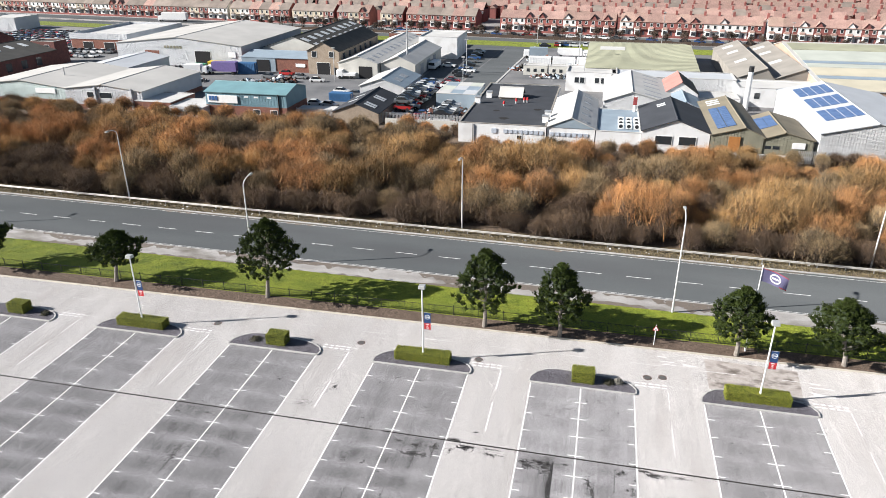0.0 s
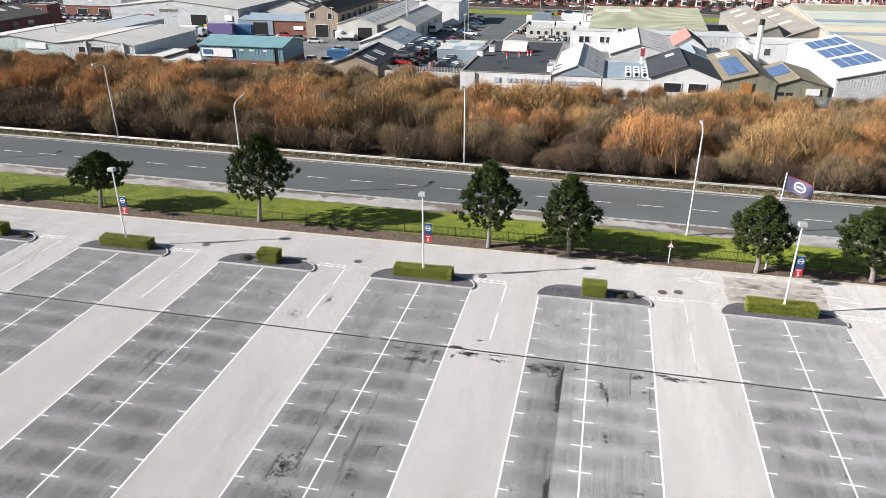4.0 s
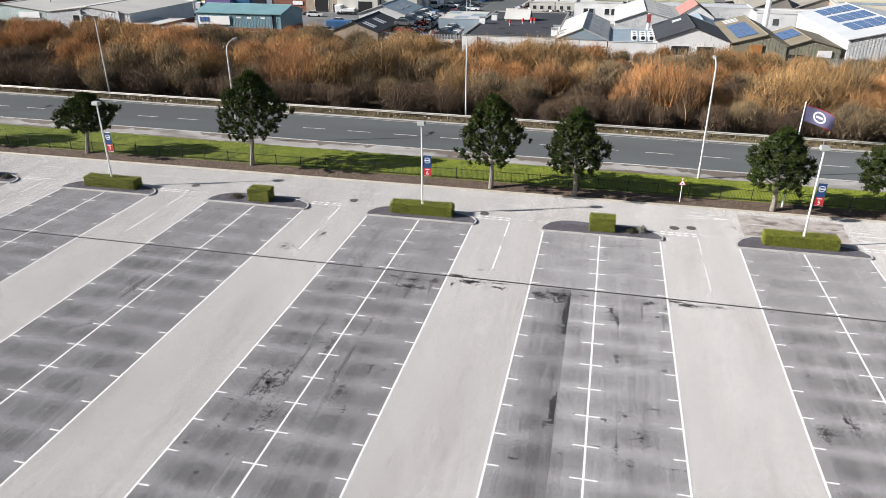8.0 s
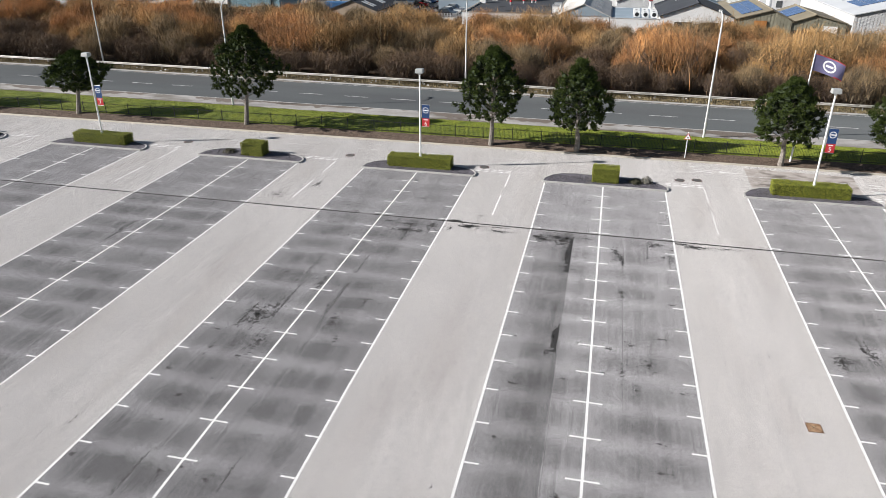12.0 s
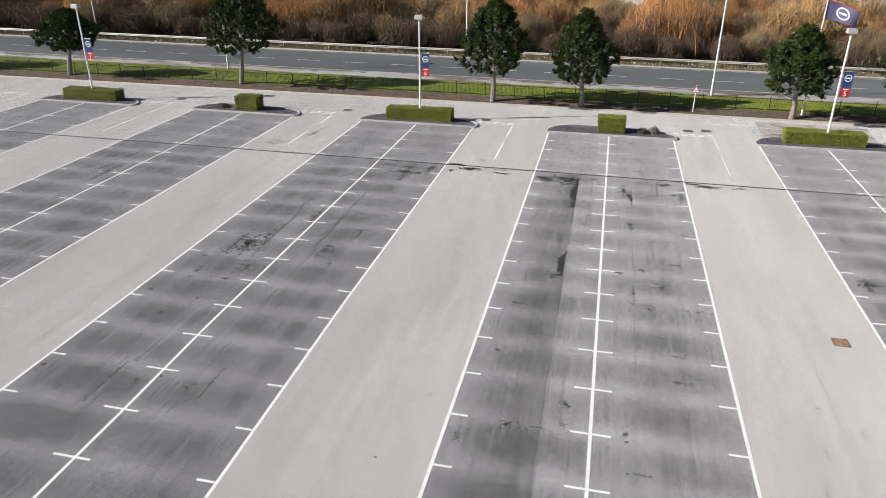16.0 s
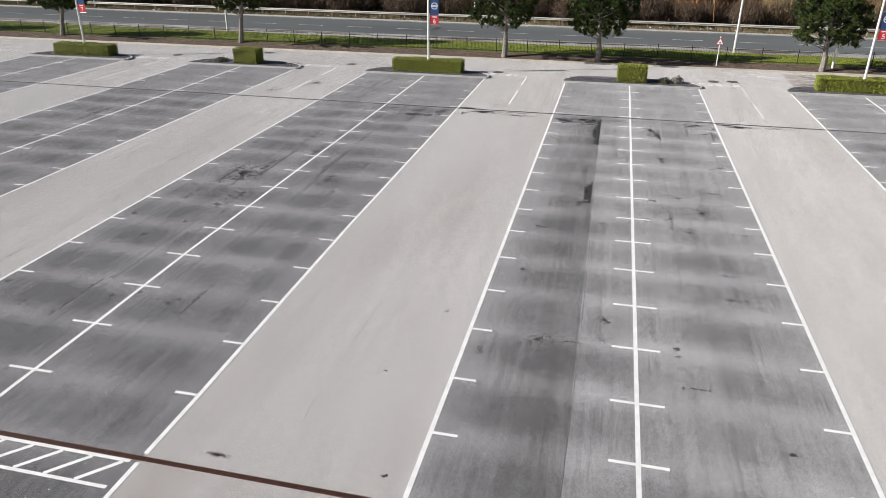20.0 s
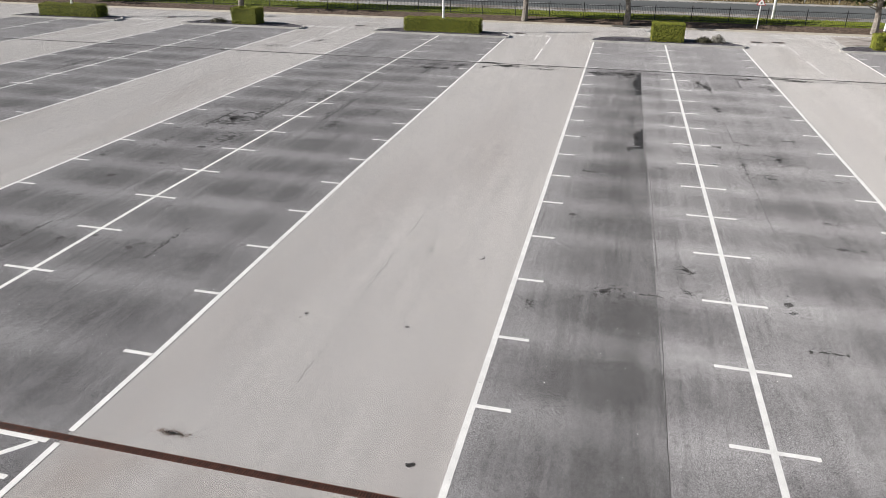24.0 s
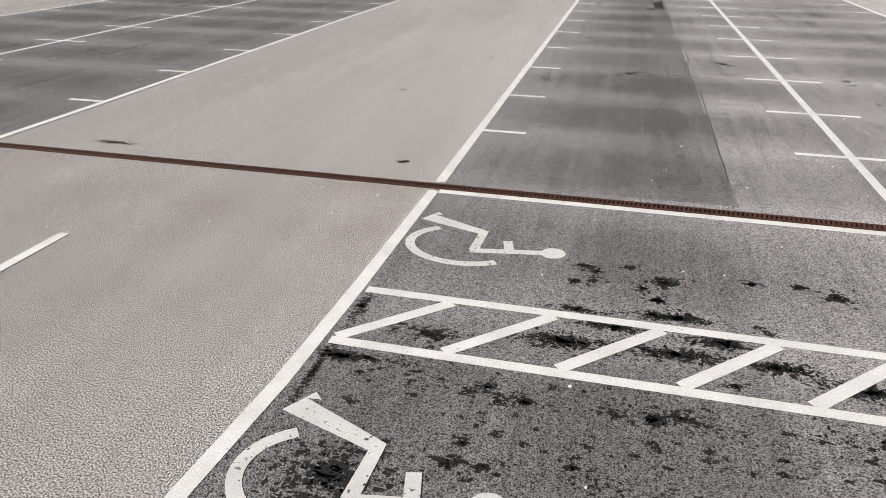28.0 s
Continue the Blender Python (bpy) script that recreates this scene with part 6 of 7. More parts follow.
# mud washed along the kerbs, litter under the barrier
M_MUD = paint("washed_mud", (0.155, 0.128, 0.105), 0.60, 3.0)


def mud_strip(fy, side, z, wide, seed, x0=-110.0, x1=60.0, step=0.35):
    s, n = Solid(), int((x1 - x0) / step)
    v = []
    for i in range(n + 1):
        x = x0 + i * step
        w = wide * max(0.0, 0.34 + 1.6 * noise.noise(Vector((x * 0.11, seed, 0))) + 0.7 * noise.noise(Vector((x * 0.9, seed, 4.0))))
        v += [(x, fy(x), z), (x, fy(x) + side * w, z)]
    s.add(v, [(2 * i, 2 * i + 2, 2 * i + 3, 2 * i + 1) if side > 0 else (2 * i, 2 * i + 1, 2 * i + 3, 2 * i + 2) for i in range(n)])
    tagged(part("mud_streak", s, M_MUD), "brown mud washed along a kerb", "mud", kind="stuff")


mud_strip(lambda x: y_road_s(x) - 0.1, -1, 0.139, 2.1, 2.0)
mud_strip(lambda x: y_path(x) + 0.02, 1, 0.139, 0.7, 5.0)
mud_strip(lambda x: y_road_n(x) - 0.1, -1, 0.0035, 0.7, 8.0)
lt = random.Random(31)
bits = Solid()
for _ in range(70):
    x = lt.uniform(-70, 38)
    y, q = y_road_n(x) + lt.uniform(0.5, 2.5), lt.uniform(0.05, 0.14)
    bits.box(x - q, x + q, y - q * 0.6, y + q * 0.6, 0.1, 0.14 + q * lt.uniform(0.3, 1.2))
tagged(part("litter", bits, M_WHITE), "scraps of pale litter on the dirt verge", "litter", kind="stuff")

# crash barrier on the far side
cb = thing("crash_barrier", (0, 0, 0), "pale galvanised steel crash barrier along the road", "barrier")
BPOST = Solid().box(-0.05, 0.05, 0.0, 0.1, 0, 0.72).data("post", M_GALV)


def barrier_y(x):
    return y_road_n(x) + 1.5


M_RAIL = flat("weathered_white_rail", (0.47, 0.45, 0.41), 0.6, 0.1)
for k in range(80):
    x = -150 + 3.2 * k
    part("post", BPOST, None, cb, at=(x, barrier_y(x), 0.1))
    xa, xb = x, x + 3.2
    prof = ((-0.02, 0.42), (-0.09, 0.50), (-0.03, 0.57), (-0.09, 0.64), (-0.02, 0.74))
    v = [(xa, barrier_y(xa) + o, 0.1 + z) for o, z in prof] + [(xb, barrier_y(xb) + o, 0.1 + z) for o, z in prof]
    v += [(px, py + 0.012, pz) for px, py, pz in v]
    f = [(i, 5 + i, 6 + i, 1 + i) for i in range(4)] + [(11 + i, 16 + i, 15 + i, 10 + i) for i in range(4)] + [(4, 9, 19, 14), (10, 15, 5, 0)]
    part("beam", Solid().add(v, f), M_RAIL, cb)

# ---- warning sign, flag ----
sg = thing("warning_sign", (8.42, 61.15, 0.15), "red bordered triangular warning sign on a white post", "road sign")
part("post", Solid().tube((0, 0, 0), (0, 0, 2.35), 0.04, 0.04, 8), M_WHITE, sg)
tri = [(-0.33, 1.72), (0.33, 1.72), (0.0, 2.3)]
tri_in = [(-0.25, 1.765), (0.25, 1.765), (0.0, 2.205)]


def plate(pts, y0, y1):
    n = len(pts)
    return Solid().add([(px, y0, pz) for px, pz in pts] + [(px, y1, pz) for px, pz in pts], [tuple(range(n)), tuple(range(2 * n - 1, n - 1, -1))] + [((i + 1) % n, i, n + i, n + (i + 1) % n) for i in range(n)])


part("border_plate", plate(tri, -0.06, -0.045), M_RED, sg, "red triangular plate")
part("face_plate", plate(tri_in, -0.07, -0.061), M_WHITE, sg)
part("symbol_bar", Solid().box(-0.06, 0.06, -0.076, -0.0705, 1.84, 1.93), M_BLACK, sg)
fp = thing("flagpole", (17.25, 61.7, 0.3), "white flagpole flying a purple navy flag with a ring", "flag")
part("pole", Solid().tube((0, 0, 0), (0.1, 0, 9.4), 0.085, 0.045, 12), M_WHITE, fp)
part("finial", Solid().tube((0.1, 0, 9.4), (0.1, 0, 9.5), 0.07, 0.02, 10), M_WHITE, fp)
M_FLAG = flat("purple_navy_cloth", (0.15, 0.14, 0.25), 0.85)


def cloth(u0, u1, w0, w1, y_off, n=14):
    s = Solid()
    v = []
    for i in range(n + 1):
        for j in range(n + 1):
            u, w = u0 + (u1 - u0) * i / n, w0 + (w1 - w0) * j / n
            v.append((0.14 + 2.4 * u, 0.22 * math.sin(5.2 * u + 1.2 * w) * u + y_off, 9.25 - 1.35 * w - 0.95 * u * u - 0.12 * math.sin(4 * u)))
    s.add(v, [(i * (n + 1) + j, (i + 1) * (n + 1) + j, (i + 1) * (n + 1) + j + 1, i * (n + 1) + j + 1) for i in range(n) for j in range(n)])
    return s


fl = part("cloth", cloth(0, 1, 0, 1, 0), M_FLAG, fp)
part("edge_band", cloth(0, 1, 0.0, 0.04, -0.012), M_RED, fl)
part("edge_band", cloth(0.7, 1, 0.94, 1.0, -0.012), M_RED, fl)
ring = Solid()
for i in range(24):
    q = []
    for w, rr in ((i, 0.25), (i + 1, 0.25), (i + 1, 0.34), (i, 0.34)):
        u, ww = 0.52 + rr * 0.62 * math.cos(w * 0.2618), 0.5 + rr * math.sin(w * 0.2618)
        q.append((0.14 + 2.4 * u, 0.22 * math.sin(5.2 * u + 1.2 * ww) * u - 0.02, 9.25 - 1.35 * ww - 0.95 * u * u - 0.12 * math.sin(4 * u)))
    ring.add(q, [(3, 2, 1, 0)])
part("emblem_ring", ring, M_WHITE, fl)
part("emblem_bar", cloth(0.4, 0.64, 0.44, 0.56, -0.02, 4), M_WHITE, fl)

# ---- pines ----
M_BARK = material("pine_bark", (0.25, 0.225, 0.20), (0.16, 0.14, 0.12), 4.0, 0.95, fine=0.35, fine_scale=18.0, bump=1.0, bump_scale=14.0)
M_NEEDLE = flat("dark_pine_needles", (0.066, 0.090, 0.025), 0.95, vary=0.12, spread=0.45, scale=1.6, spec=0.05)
# about half the needle colour: shade inside the crown put into the core
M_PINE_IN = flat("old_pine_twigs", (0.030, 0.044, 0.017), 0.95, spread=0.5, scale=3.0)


def pine(x, y, h, crown_x, half, low, seed, label, lean=0.0):
    """A pine: bent trunk, limbs that end in clumps, clumps of needle tufts."""
    r = np.random.default_rng(seed)
    t = thing("pine_tree", (x, y, 0.3), label, "tree", "pines along the fence")
    cx = crown_x - x
    mid = low + (h - low) * 0.38
    bend = [(0, 0, -0.2), (0.15 * cx + 0.05, 0.05, low * 0.55), (0.45 * cx, 0.0, low), (0.8 * cx, -0.05, mid), (cx, 0.0, h * 0.82), (cx, 0, h - 0.3)]
    rad = [0.27, 0.21, 0.185, 0.14, 0.07, 0.02]
    tr = Solid()
    for a, b, ra, rb in zip(bend, bend[1:], rad, rad[1:]):
        tr.tube(a, b, ra, rb, 9)
    part("trunk", tr, M_BARK, t)
    half = half * 0.92
    n = 400
    gaps = r.uniform(0, 6.28, 5)
    limbs = Solid()
    centres, sizes = [], []
    for i in range(n):
        f = (i + r.random()) / n
        z = low + 0.25 + (h - low - 0.5) * f
        env = half * (math.sin(math.pi * min(1.0, (0.2 + f * 0.76))) ** 0.75) * (1.0 if f < 0.3 else 1.0 - 0.75 * (f - 0.3))
        a = i * 2.399 + r.uniform(-0.5, 0.5)
        env *= 1.0 + 0.06 * math.sin(2.0 * a + seed) + 0.17 * math.sin(3.0 * a + 11.0 * f + seed)
        # the low crown is open: foliage on a few long boughs only
        bough = max(math.cos(a - g) for g in gaps)
        if f < 0.34:
            env *= 0.80 + 0.28 * max(0.0, bough) ** 3
        env *= 1.0 + 0.10 * math.sin(5.0 * a + 23.0 * f)
        if f < 0.3 and bough < 0.82 and r.random() < 0.48:
            continue
        d = env * (r.uniform(0.76, 1.06) if i % 4 else r.uniform(0.2, 0.7))
        c = (cx * min(1, 0.5 + f * 0.6) + d * math.cos(a), d * math.sin(a), z + 0.12 * d)
        centres.append(c)
        sizes.append(r.uniform(0.32, 0.60) * (0.75 if f > 0.8 or f < 0.3 else 1.0))
        if i % 4 == 0:
            zs = max(low * 0.9, z - 0.35 * d)
            k = min(1, zs / h)
            limbs.tube((cx * min(1, k * 1.1), 0, zs), c, 0.05, 0.015, 5, caps=False)
    part("branchwork", limbs, M_BARK, t)
    n = len(centres)
    fingers, along = 8, 4
    out = np.array(centres) - np.array([cx, 0, h * 0.3])
    out /= np.linalg.norm(out, axis=1)[:, None]
    F = np.repeat(out, fingers, 0) * 0.55 + r.normal(size=(n * fingers, 3)) * 0.65 + np.array([0, 0, 0.75])
    F /= np.linalg.norm(F, axis=1)[:, None]
    reach = np.repeat(np.array(sizes), fingers) * r.uniform(0.75, 1.15, n * fingers)
    U = np.repeat(F, along, 0)
    step = np.tile(np.linspace(0.3, 1.0, along), n * fingers)
    P = np.repeat(np.array(centres), fingers * along, 0) + U * (np.repeat(reach, along) * step)[:, None] + r.normal(size=(n * fingers * along, 3)) * 0.03
    m, q = len(P), 11
    D = np.repeat(U, q, 0) * 0.75 + r.normal(size=(m * q, 3)) * 0.6
    D /= np.linalg.norm(D, axis=1)[:, None]
    Q = np.cross(D, r.normal(size=(m * q, 3)))
    Q /= np.linalg.norm(Q, axis=1)[:, None]
    B = np.repeat(P, q, 0)
    L = r.uniform(0.09, 0.17, m * q)[:, None]
    v = np.stack([B - Q * 0.019, B + Q * 0.019, B + D * L], 1).reshape(-1, 3)
    s = Solid()
    s.v, s.f = [tuple(p) for p in v.tolist()], [tuple(p) for p in np.arange(3 * m * q).reshape(-1, 3).tolist()]
    s.mi = [0] * len(s.f)
    part("crown", s, M_NEEDLE, t)
    # a filler lump per clump, coloured dark for the crown's unlit inside
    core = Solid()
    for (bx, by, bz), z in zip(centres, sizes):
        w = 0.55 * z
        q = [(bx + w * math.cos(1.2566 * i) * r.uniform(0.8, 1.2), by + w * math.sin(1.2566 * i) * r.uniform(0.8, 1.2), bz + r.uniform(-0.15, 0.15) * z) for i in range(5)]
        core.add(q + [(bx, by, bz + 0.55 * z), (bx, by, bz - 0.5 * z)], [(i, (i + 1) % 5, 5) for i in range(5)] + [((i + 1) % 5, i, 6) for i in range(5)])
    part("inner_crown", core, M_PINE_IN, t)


pine(-54.3, 61.9, 6.6, -53.3, 3.1, 2.2, 1, "small wide dark green pine with a leaning trunk")
pine(-34.6, 62.0, 9.7, -33.8, 3.7, 2.7, 2, "tall full dark green pine")
pine(-9.1, 61.1, 8.8, -9.0, 3.3, 2.1, 3, "tall dark green pine with a ragged side")
pine(-1.1, 60.9, 8.1, -1.25, 2.75, 1.7, 4, "narrow dark green pine")
pine(16.35, 60.95, 7.3, 16.2, 3.0, 1.6, 5, "rounded dark green pine with a bare lower trunk")
pine(26.3, 61.2, 6.9, 25.4, 3.2, 1.6, 6, "broad dark green pine with a bent trunk")
pine(-72.6, 62.0, 6.8, -72.2, 3.0, 2.1, 7, "small dark green pine")
pine(38.5, 61.2, 7.0, 38.2, 3.0, 1.8, 8, "rounded dark green pine")

# ---- loose bark and grass ----
r = np.random.default_rng(5)


def scatter_tris(n, x0, x1, fy, size, up, seed):
    q = np.random.default_rng(seed)
    x = q.uniform(x0, x1, n)
    y, z = fy(q, x)
    a = q.uniform(0, 6.28, n)
    w = size * q.uniform(0.5, 1.2, n)
    v = np.zeros((n, 3, 3))
    v[:, 0] = np.stack([x - np.cos(a) * w, y - np.sin(a) * w, z], 1)
    v[:, 1] = np.stack([x + np.cos(a) * w, y + np.sin(a) * w, z], 1)
    v[:, 2] = np.stack([x + q.normal(0, 1, n) * w, y + q.normal(0, 1, n) * w, z + up * q.uniform(0.4, 1.2, n)], 1)
    s = Solid()
    s.v, s.f = [tuple(p) for p in v.reshape(-1, 3).tolist()], [tuple(p) for p in np.arange(3 * n).reshape(-1, 3).tolist()]
    s.mi = [0] * n
    return s


def on_mulch(q, x):
    f = q.uniform(0, 1, len(x))
    return 60.66 + 1.62 * f, 0.1 + 0.27 * f - 0.01


def on_grass(q, x):
    f = q.uniform(0, 1, len(x))
    y1 = 68.9 - 0.022 * x
    return 62.3 + (y1 - 62.3) * f, 0.38 - 0.24 * f - 0.01


def on_dirt(q, x):
    f = q.uniform(0, 1, len(x))
    return 83.6 - 0.032 * x + 3.2 * f, np.full(len(x), 0.11)


tagged(part("bark_litter", scatter_tris(26000, -80, 45, on_mulch, 0.045, 0.06, 1), M_MULCH), "loose brown bark chips on the mulch bank", "mulch", kind="stuff")
tagged(part("grass", scatter_tris(60000, -85, 45, on_grass, 0.03, 0.10, 2), M_GRASS), "short green grass blades of the verge", "grass", kind="stuff")
tagged(part("dry_grass", scatter_tris(30000, -120, 60, on_dirt, 0.05, 0.28, 3), flat("dry_grass_blades", (0.24, 0.19, 0.10), 0.9, spread=0.5, scale=1.5)), "dry straw coloured grass and weeds behind the kerb", "grass", kind="stuff")

# ---- vehicles ----
M_TYRE = flat("tyre_rubber", (0.02, 0.02, 0.02), 0.9)
M_CARGLASS = glass_material("car_glass", (0.02, 0.024, 0.028), 0.05)
CAR_COLOURS = {"white": (0.72, 0.72, 0.71), "silver": (0.42, 0.43, 0.44), "black": (0.02, 0.02, 0.022), "blue": (0.03, 0.08, 0.22), "red": (0.32, 0.02, 0.02), "grey": (0.14, 0.145, 0.15)}
CAR_PAINT = {k: material(k + "_car_paint", c, tuple(v * 0.95 for v in c), 2.0, 0.25, 0.1, spec=0.6) for k, c in CAR_COLOURS.items()}


def extrude(profile, half):
    """A side profile in x-z drawn out across y, drawn in a little at the top."""
    n = len(profile)
    top = max(z for _, z in profile)

    def w(z):
        return half * (1 - 0.12 * max(0, z - 0.75) / max(0.1, top - 0.75)) if top > 0.75 else half
    v = [(x, -w(z), z) for x, z in profile] + [(x, w(z), z) for x, z in profile]
    f = [tuple(range(n)), tuple(range(2 * n - 1, n - 1, -1))] + [((i + 1) % n, i, n + i, n + (i + 1) % n) for i in range(n)]
    return Solid().add(v, f)


BODY = [(-2.1, 0.28), (2.05, 0.28), (2.15, 0.5), (2.1, 0.72), (1.05, 0.92), (0.5, 0.94), (-1.7, 0.96), (-2.1, 0.9), (-2.18, 0.55)]
CABIN = [(1.05, 0.92), (0.35, 1.42), (-1.1, 1.46), (-1.75, 0.95)]
ROOF = [(0.32, 1.43), (-1.08, 1.47), (-0.98, 1.5), (0.22, 1.48)]
CAR_SETS = {}
for name, mat in CAR_PAINT.items():
    CAR_SETS[name] = (extrude(BODY, 0.86).data("body", mat), extrude(CABIN, 0.78).data("windows", M_CARGLASS), extrude(ROOF, 0.66).data("roof", mat))
WHEEL = Solid().tube((0, -0.1, 0), (0, 0.1, 0), 0.31, 0.31, 12).data("wheel", M_TYRE)
car_protos = {}


def car(colour, x, y, z=0.0, turn=0.0, label=None):
    body, glass, roof = CAR_SETS[colour]
    if colour in car_protos:
        ob = copy_thing(car_protos[colour], pose(x, y, z, 0, 0, turn))
    else:
        ob = thing("parked_car", pose(x, y, z, 0, 0, turn), colour + " hatchback parked on the estate", "car", "parked cars")
        part("body", body, None, ob)
        part("glasshouse", glass, None, ob)
        part("roof", roof, None, ob)
        for wx in (-1.35, 1.32):
            for wy in (-0.78, 0.78):
                part("wheel", WHEEL, None, ob, at=(wx, wy, 0.31))
        car_protos[colour] = ob
    if label:
        tagged(ob, label)
    return ob


cr = random.Random(3)
names = list(CAR_COLOURS)
for i in range(112):
    row, col = i // 14, i % 14
    yy = 221.5 + row * 5.3
    car(cr.choice(names), -189.5 - (yy - 221) * 0.3 - col * 3.0 + cr.uniform(-0.4, 0.4), yy + cr.uniform(-0.4, 0.4), 0, cr.choice((80, 92, 265)), "car in a crowded storage yard")
for i in range(14):
    car(cr.choice(("white", "silver", "red", "grey")), -185 + (i % 7) * 2.9, (217 if i < 7 else 208) + cr.uniform(-0.8, 0.8), 0, 88, "car parked in front of the trade unit")
for i, c in enumerate(("silver", "black", "blue", "grey", "black", "blue")):
    car(c, -41.5 + 0.3 * i, 243 - 6.5 * i, 0, 3, "car parked along the estate road")
for x, y, c in ((-46, 214, "white"), (-40.5, 203, "black"), (-38.5, 207, "white"), (-39.0, 199, "black"), (-66.8, 156.2, "white"), (-62.8, 155.4, "silver"), (-83.7, 187.2, "grey"), (-77.4, 183.6, "white"), (-90, 191.5, "red"), (-93, 186, "grey"), (-65.5, 171, "white"), (-60.5, 168.5, "grey")):
    car(c, x, y, 0, cr.uniform(-12, 12), "car standing in a workshop yard")
# stacked scrap cars
for i in range(36):
    k, up = i % 13, i // 13
    car(cr.choice(("white", "silver", "red", "black", "blue", "white", "grey")), -43.2 + cr.uniform(-0.4, 0.4), 150.5 + k * 2.5 + cr.uniform(-0.2, 0.2), 1.42 * up, cr.uniform(-9, 9), "stripped scrap car in a stack")
for i in range(8):
    car(cr.choice(("red", "black", "white", "red")), -38.4 + cr.uniform(-0.4, 0.4), 176.4 + (i % 4) * 2.4, 1.42 * (i // 4), cr.uniform(-9, 9), "stripped scrap car in a stack")
for i in range(10):
    car(cr.choice(("silver", "white", "black", "grey")), -32.6 + cr.uniform(-0.5, 0.5), 146.4 + (i % 5) * 2.4, 1.42 * (i // 5), cr.uniform(-10, 10), "stripped scrap car in the scrapyard")
for x, y, c in ((-38.6, 147.0, "red"), (-38.2, 150.6, "blue")):
    car(c, x, y, 0, cr.uniform(-10, 10), "stripped scrap car in the scrapyard")
M_OILY = material("oily_yard_dirt", (0.040, 0.038, 0.037), (0.065, 0.06, 0.056), 0.5, 0.85, fine=0.3, fine_scale=4.0)
tagged(part("pavement_scrapyard", Solid().sheet([(-45.7, 143.6, 0.006), (-27.2, 143.6, 0.006), (-27.2, 186, 0.006), (-45.7, 186, 0.006)]), M_OILY), "black oily ground of the scrapyard", "pavement", kind="structure")
for i in range(44):
    xx = -120 + i * 6.0 + cr.uniform(-1.2, 1.2)
    car(cr.choice(names), xx, 291.5 - 0.1 * (xx + 50) - 1, 0, -6, "car parked along the terrace street")


def box_truck(x, y, turn, mat, label, lx=6.5, h=3.3):
    t = thing("lorry", pose(x, y, 0, 0, 0, turn), label, "lorry")
    part("cargo_box", Solid().box(-lx / 2, lx / 2, -1.2, 1.2, 0.9, h), mat, t)
    cab = bevelled(part("cab", Solid().box(lx / 2 + 0.1, lx / 2 + 1.9, -1.1, 1.1, 0.5, 2.5), M_WHITE, t), 0.12)
    part("windscreen", Solid().box(lx / 2 + 1.88, lx / 2 + 1.93, -0.95, 0.95, 1.5, 2.3), M_CARGLASS, cab)
    for wx in (-lx / 2 + 1.2, lx / 2 + 0.9):
        for wy in (-1.0, 1.0):
            part("wheel", WHEEL, None, t, at=Matrix.Translation((wx, wy, 0.45)) @ Matrix.Diagonal((1.45, 1.6, 1.45, 1)))


def container(x, y, turn, mat, label, lx=6.0, h=2.6):
    t = thing("shipping_container", pose(x, y, 0, 0, 0, turn), label, "container")
    part("shell", Solid().box(-lx / 2, lx / 2, -1.2, 1.2, 0.0, h), mat, t)
    for k in range(int(lx / 0.5)):
        xx = -lx / 2 + 0.25 + k * 0.5
        part("rib", Solid().box(xx, xx + 0.2, -1.24, -1.2, 0.2, h - 0.15), mat, t)
    part("door_bar", Solid().box(lx / 2, lx / 2 + 0.04, -0.1, 0.1, 0.2, h - 0.2), M_GALV, t)


M_BLUE_STEEL = flat("blue_container_steel", (0.04, 0.13, 0.28), 0.6)
M_PURPLE = flat("purple_trailer_skin", (0.16, 0.12, 0.30), 0.6)
M_YELLOW = flat("yellow_skip_steel", (0.62, 0.45, 0.04), 0.6)
M_GREEN_STEEL = flat("green_skip_steel", (0.05, 0.26, 0.15), 0.6)
container(-102.6, 191.6, 2, M_BLUE_STEEL, "blue shipping container in the lorry yard", 5.4, 3.2)
container(-62.5, 162.5, 2, M_BLUE_STEEL, "low blue skip container", 5.6, 2.0)
container(-119.4, 193.6, 5, M_GREEN_STEEL, "green skip by the warehouse", 4.0, 2.0)
container(-115.8, 197.4, 3, M_YELLOW, "yellow skip by the warehouse", 5.0, 2.2)
box_truck(-108.6, 189.4, 184, M_PURPLE, "lorry with purple and white trailer", 7.5, 3.6)
box_truck(-117.6, 187, 8, M_WHITE, "white box van in the lorry yard", 5.0, 3.0)
box_truck(-70.0, 190.2, 185, M_WHITE, "white drop side van at the workshop", 3.6, 1.6)
box_truck(-49.6, 211, 265, M_WHITE, "white panel van beside the workshop", 4.0, 2.4)
box_truck(-198.0, 306.5, 186, M_WHITE, "long white lorry on the terrace street", 12.0, 4.0)
box_truck(-20.5, 237, 184, M_ROOF_BLUE, "blue lorry in the depot yard", 6.0, 3.4)
box_truck(-10.5, 239.4, 4, M_WHITE, "white tanker lorry in the depot yard", 8.0, 3.0)
for i, x in enumerate((-22, -14.5, -7)):
    t = flat_roofed("site_cabin", "cream site cabin with flat roof", x, x + 7.0, 206, 209.5, 2.7, M_WALL_CREAM, M_ROOF_PALE, 0.05)
    for k in (1.0, 3.0, 5.2):
        opening(t, "window", x + k, x + k + 0.9, 206, 1.0, 1.9, M_WIN, bordered=False)
    container(x + 3, 226, 2, M_WHITE, "white storage tank trailer in the depot", 7.0, 2.2)

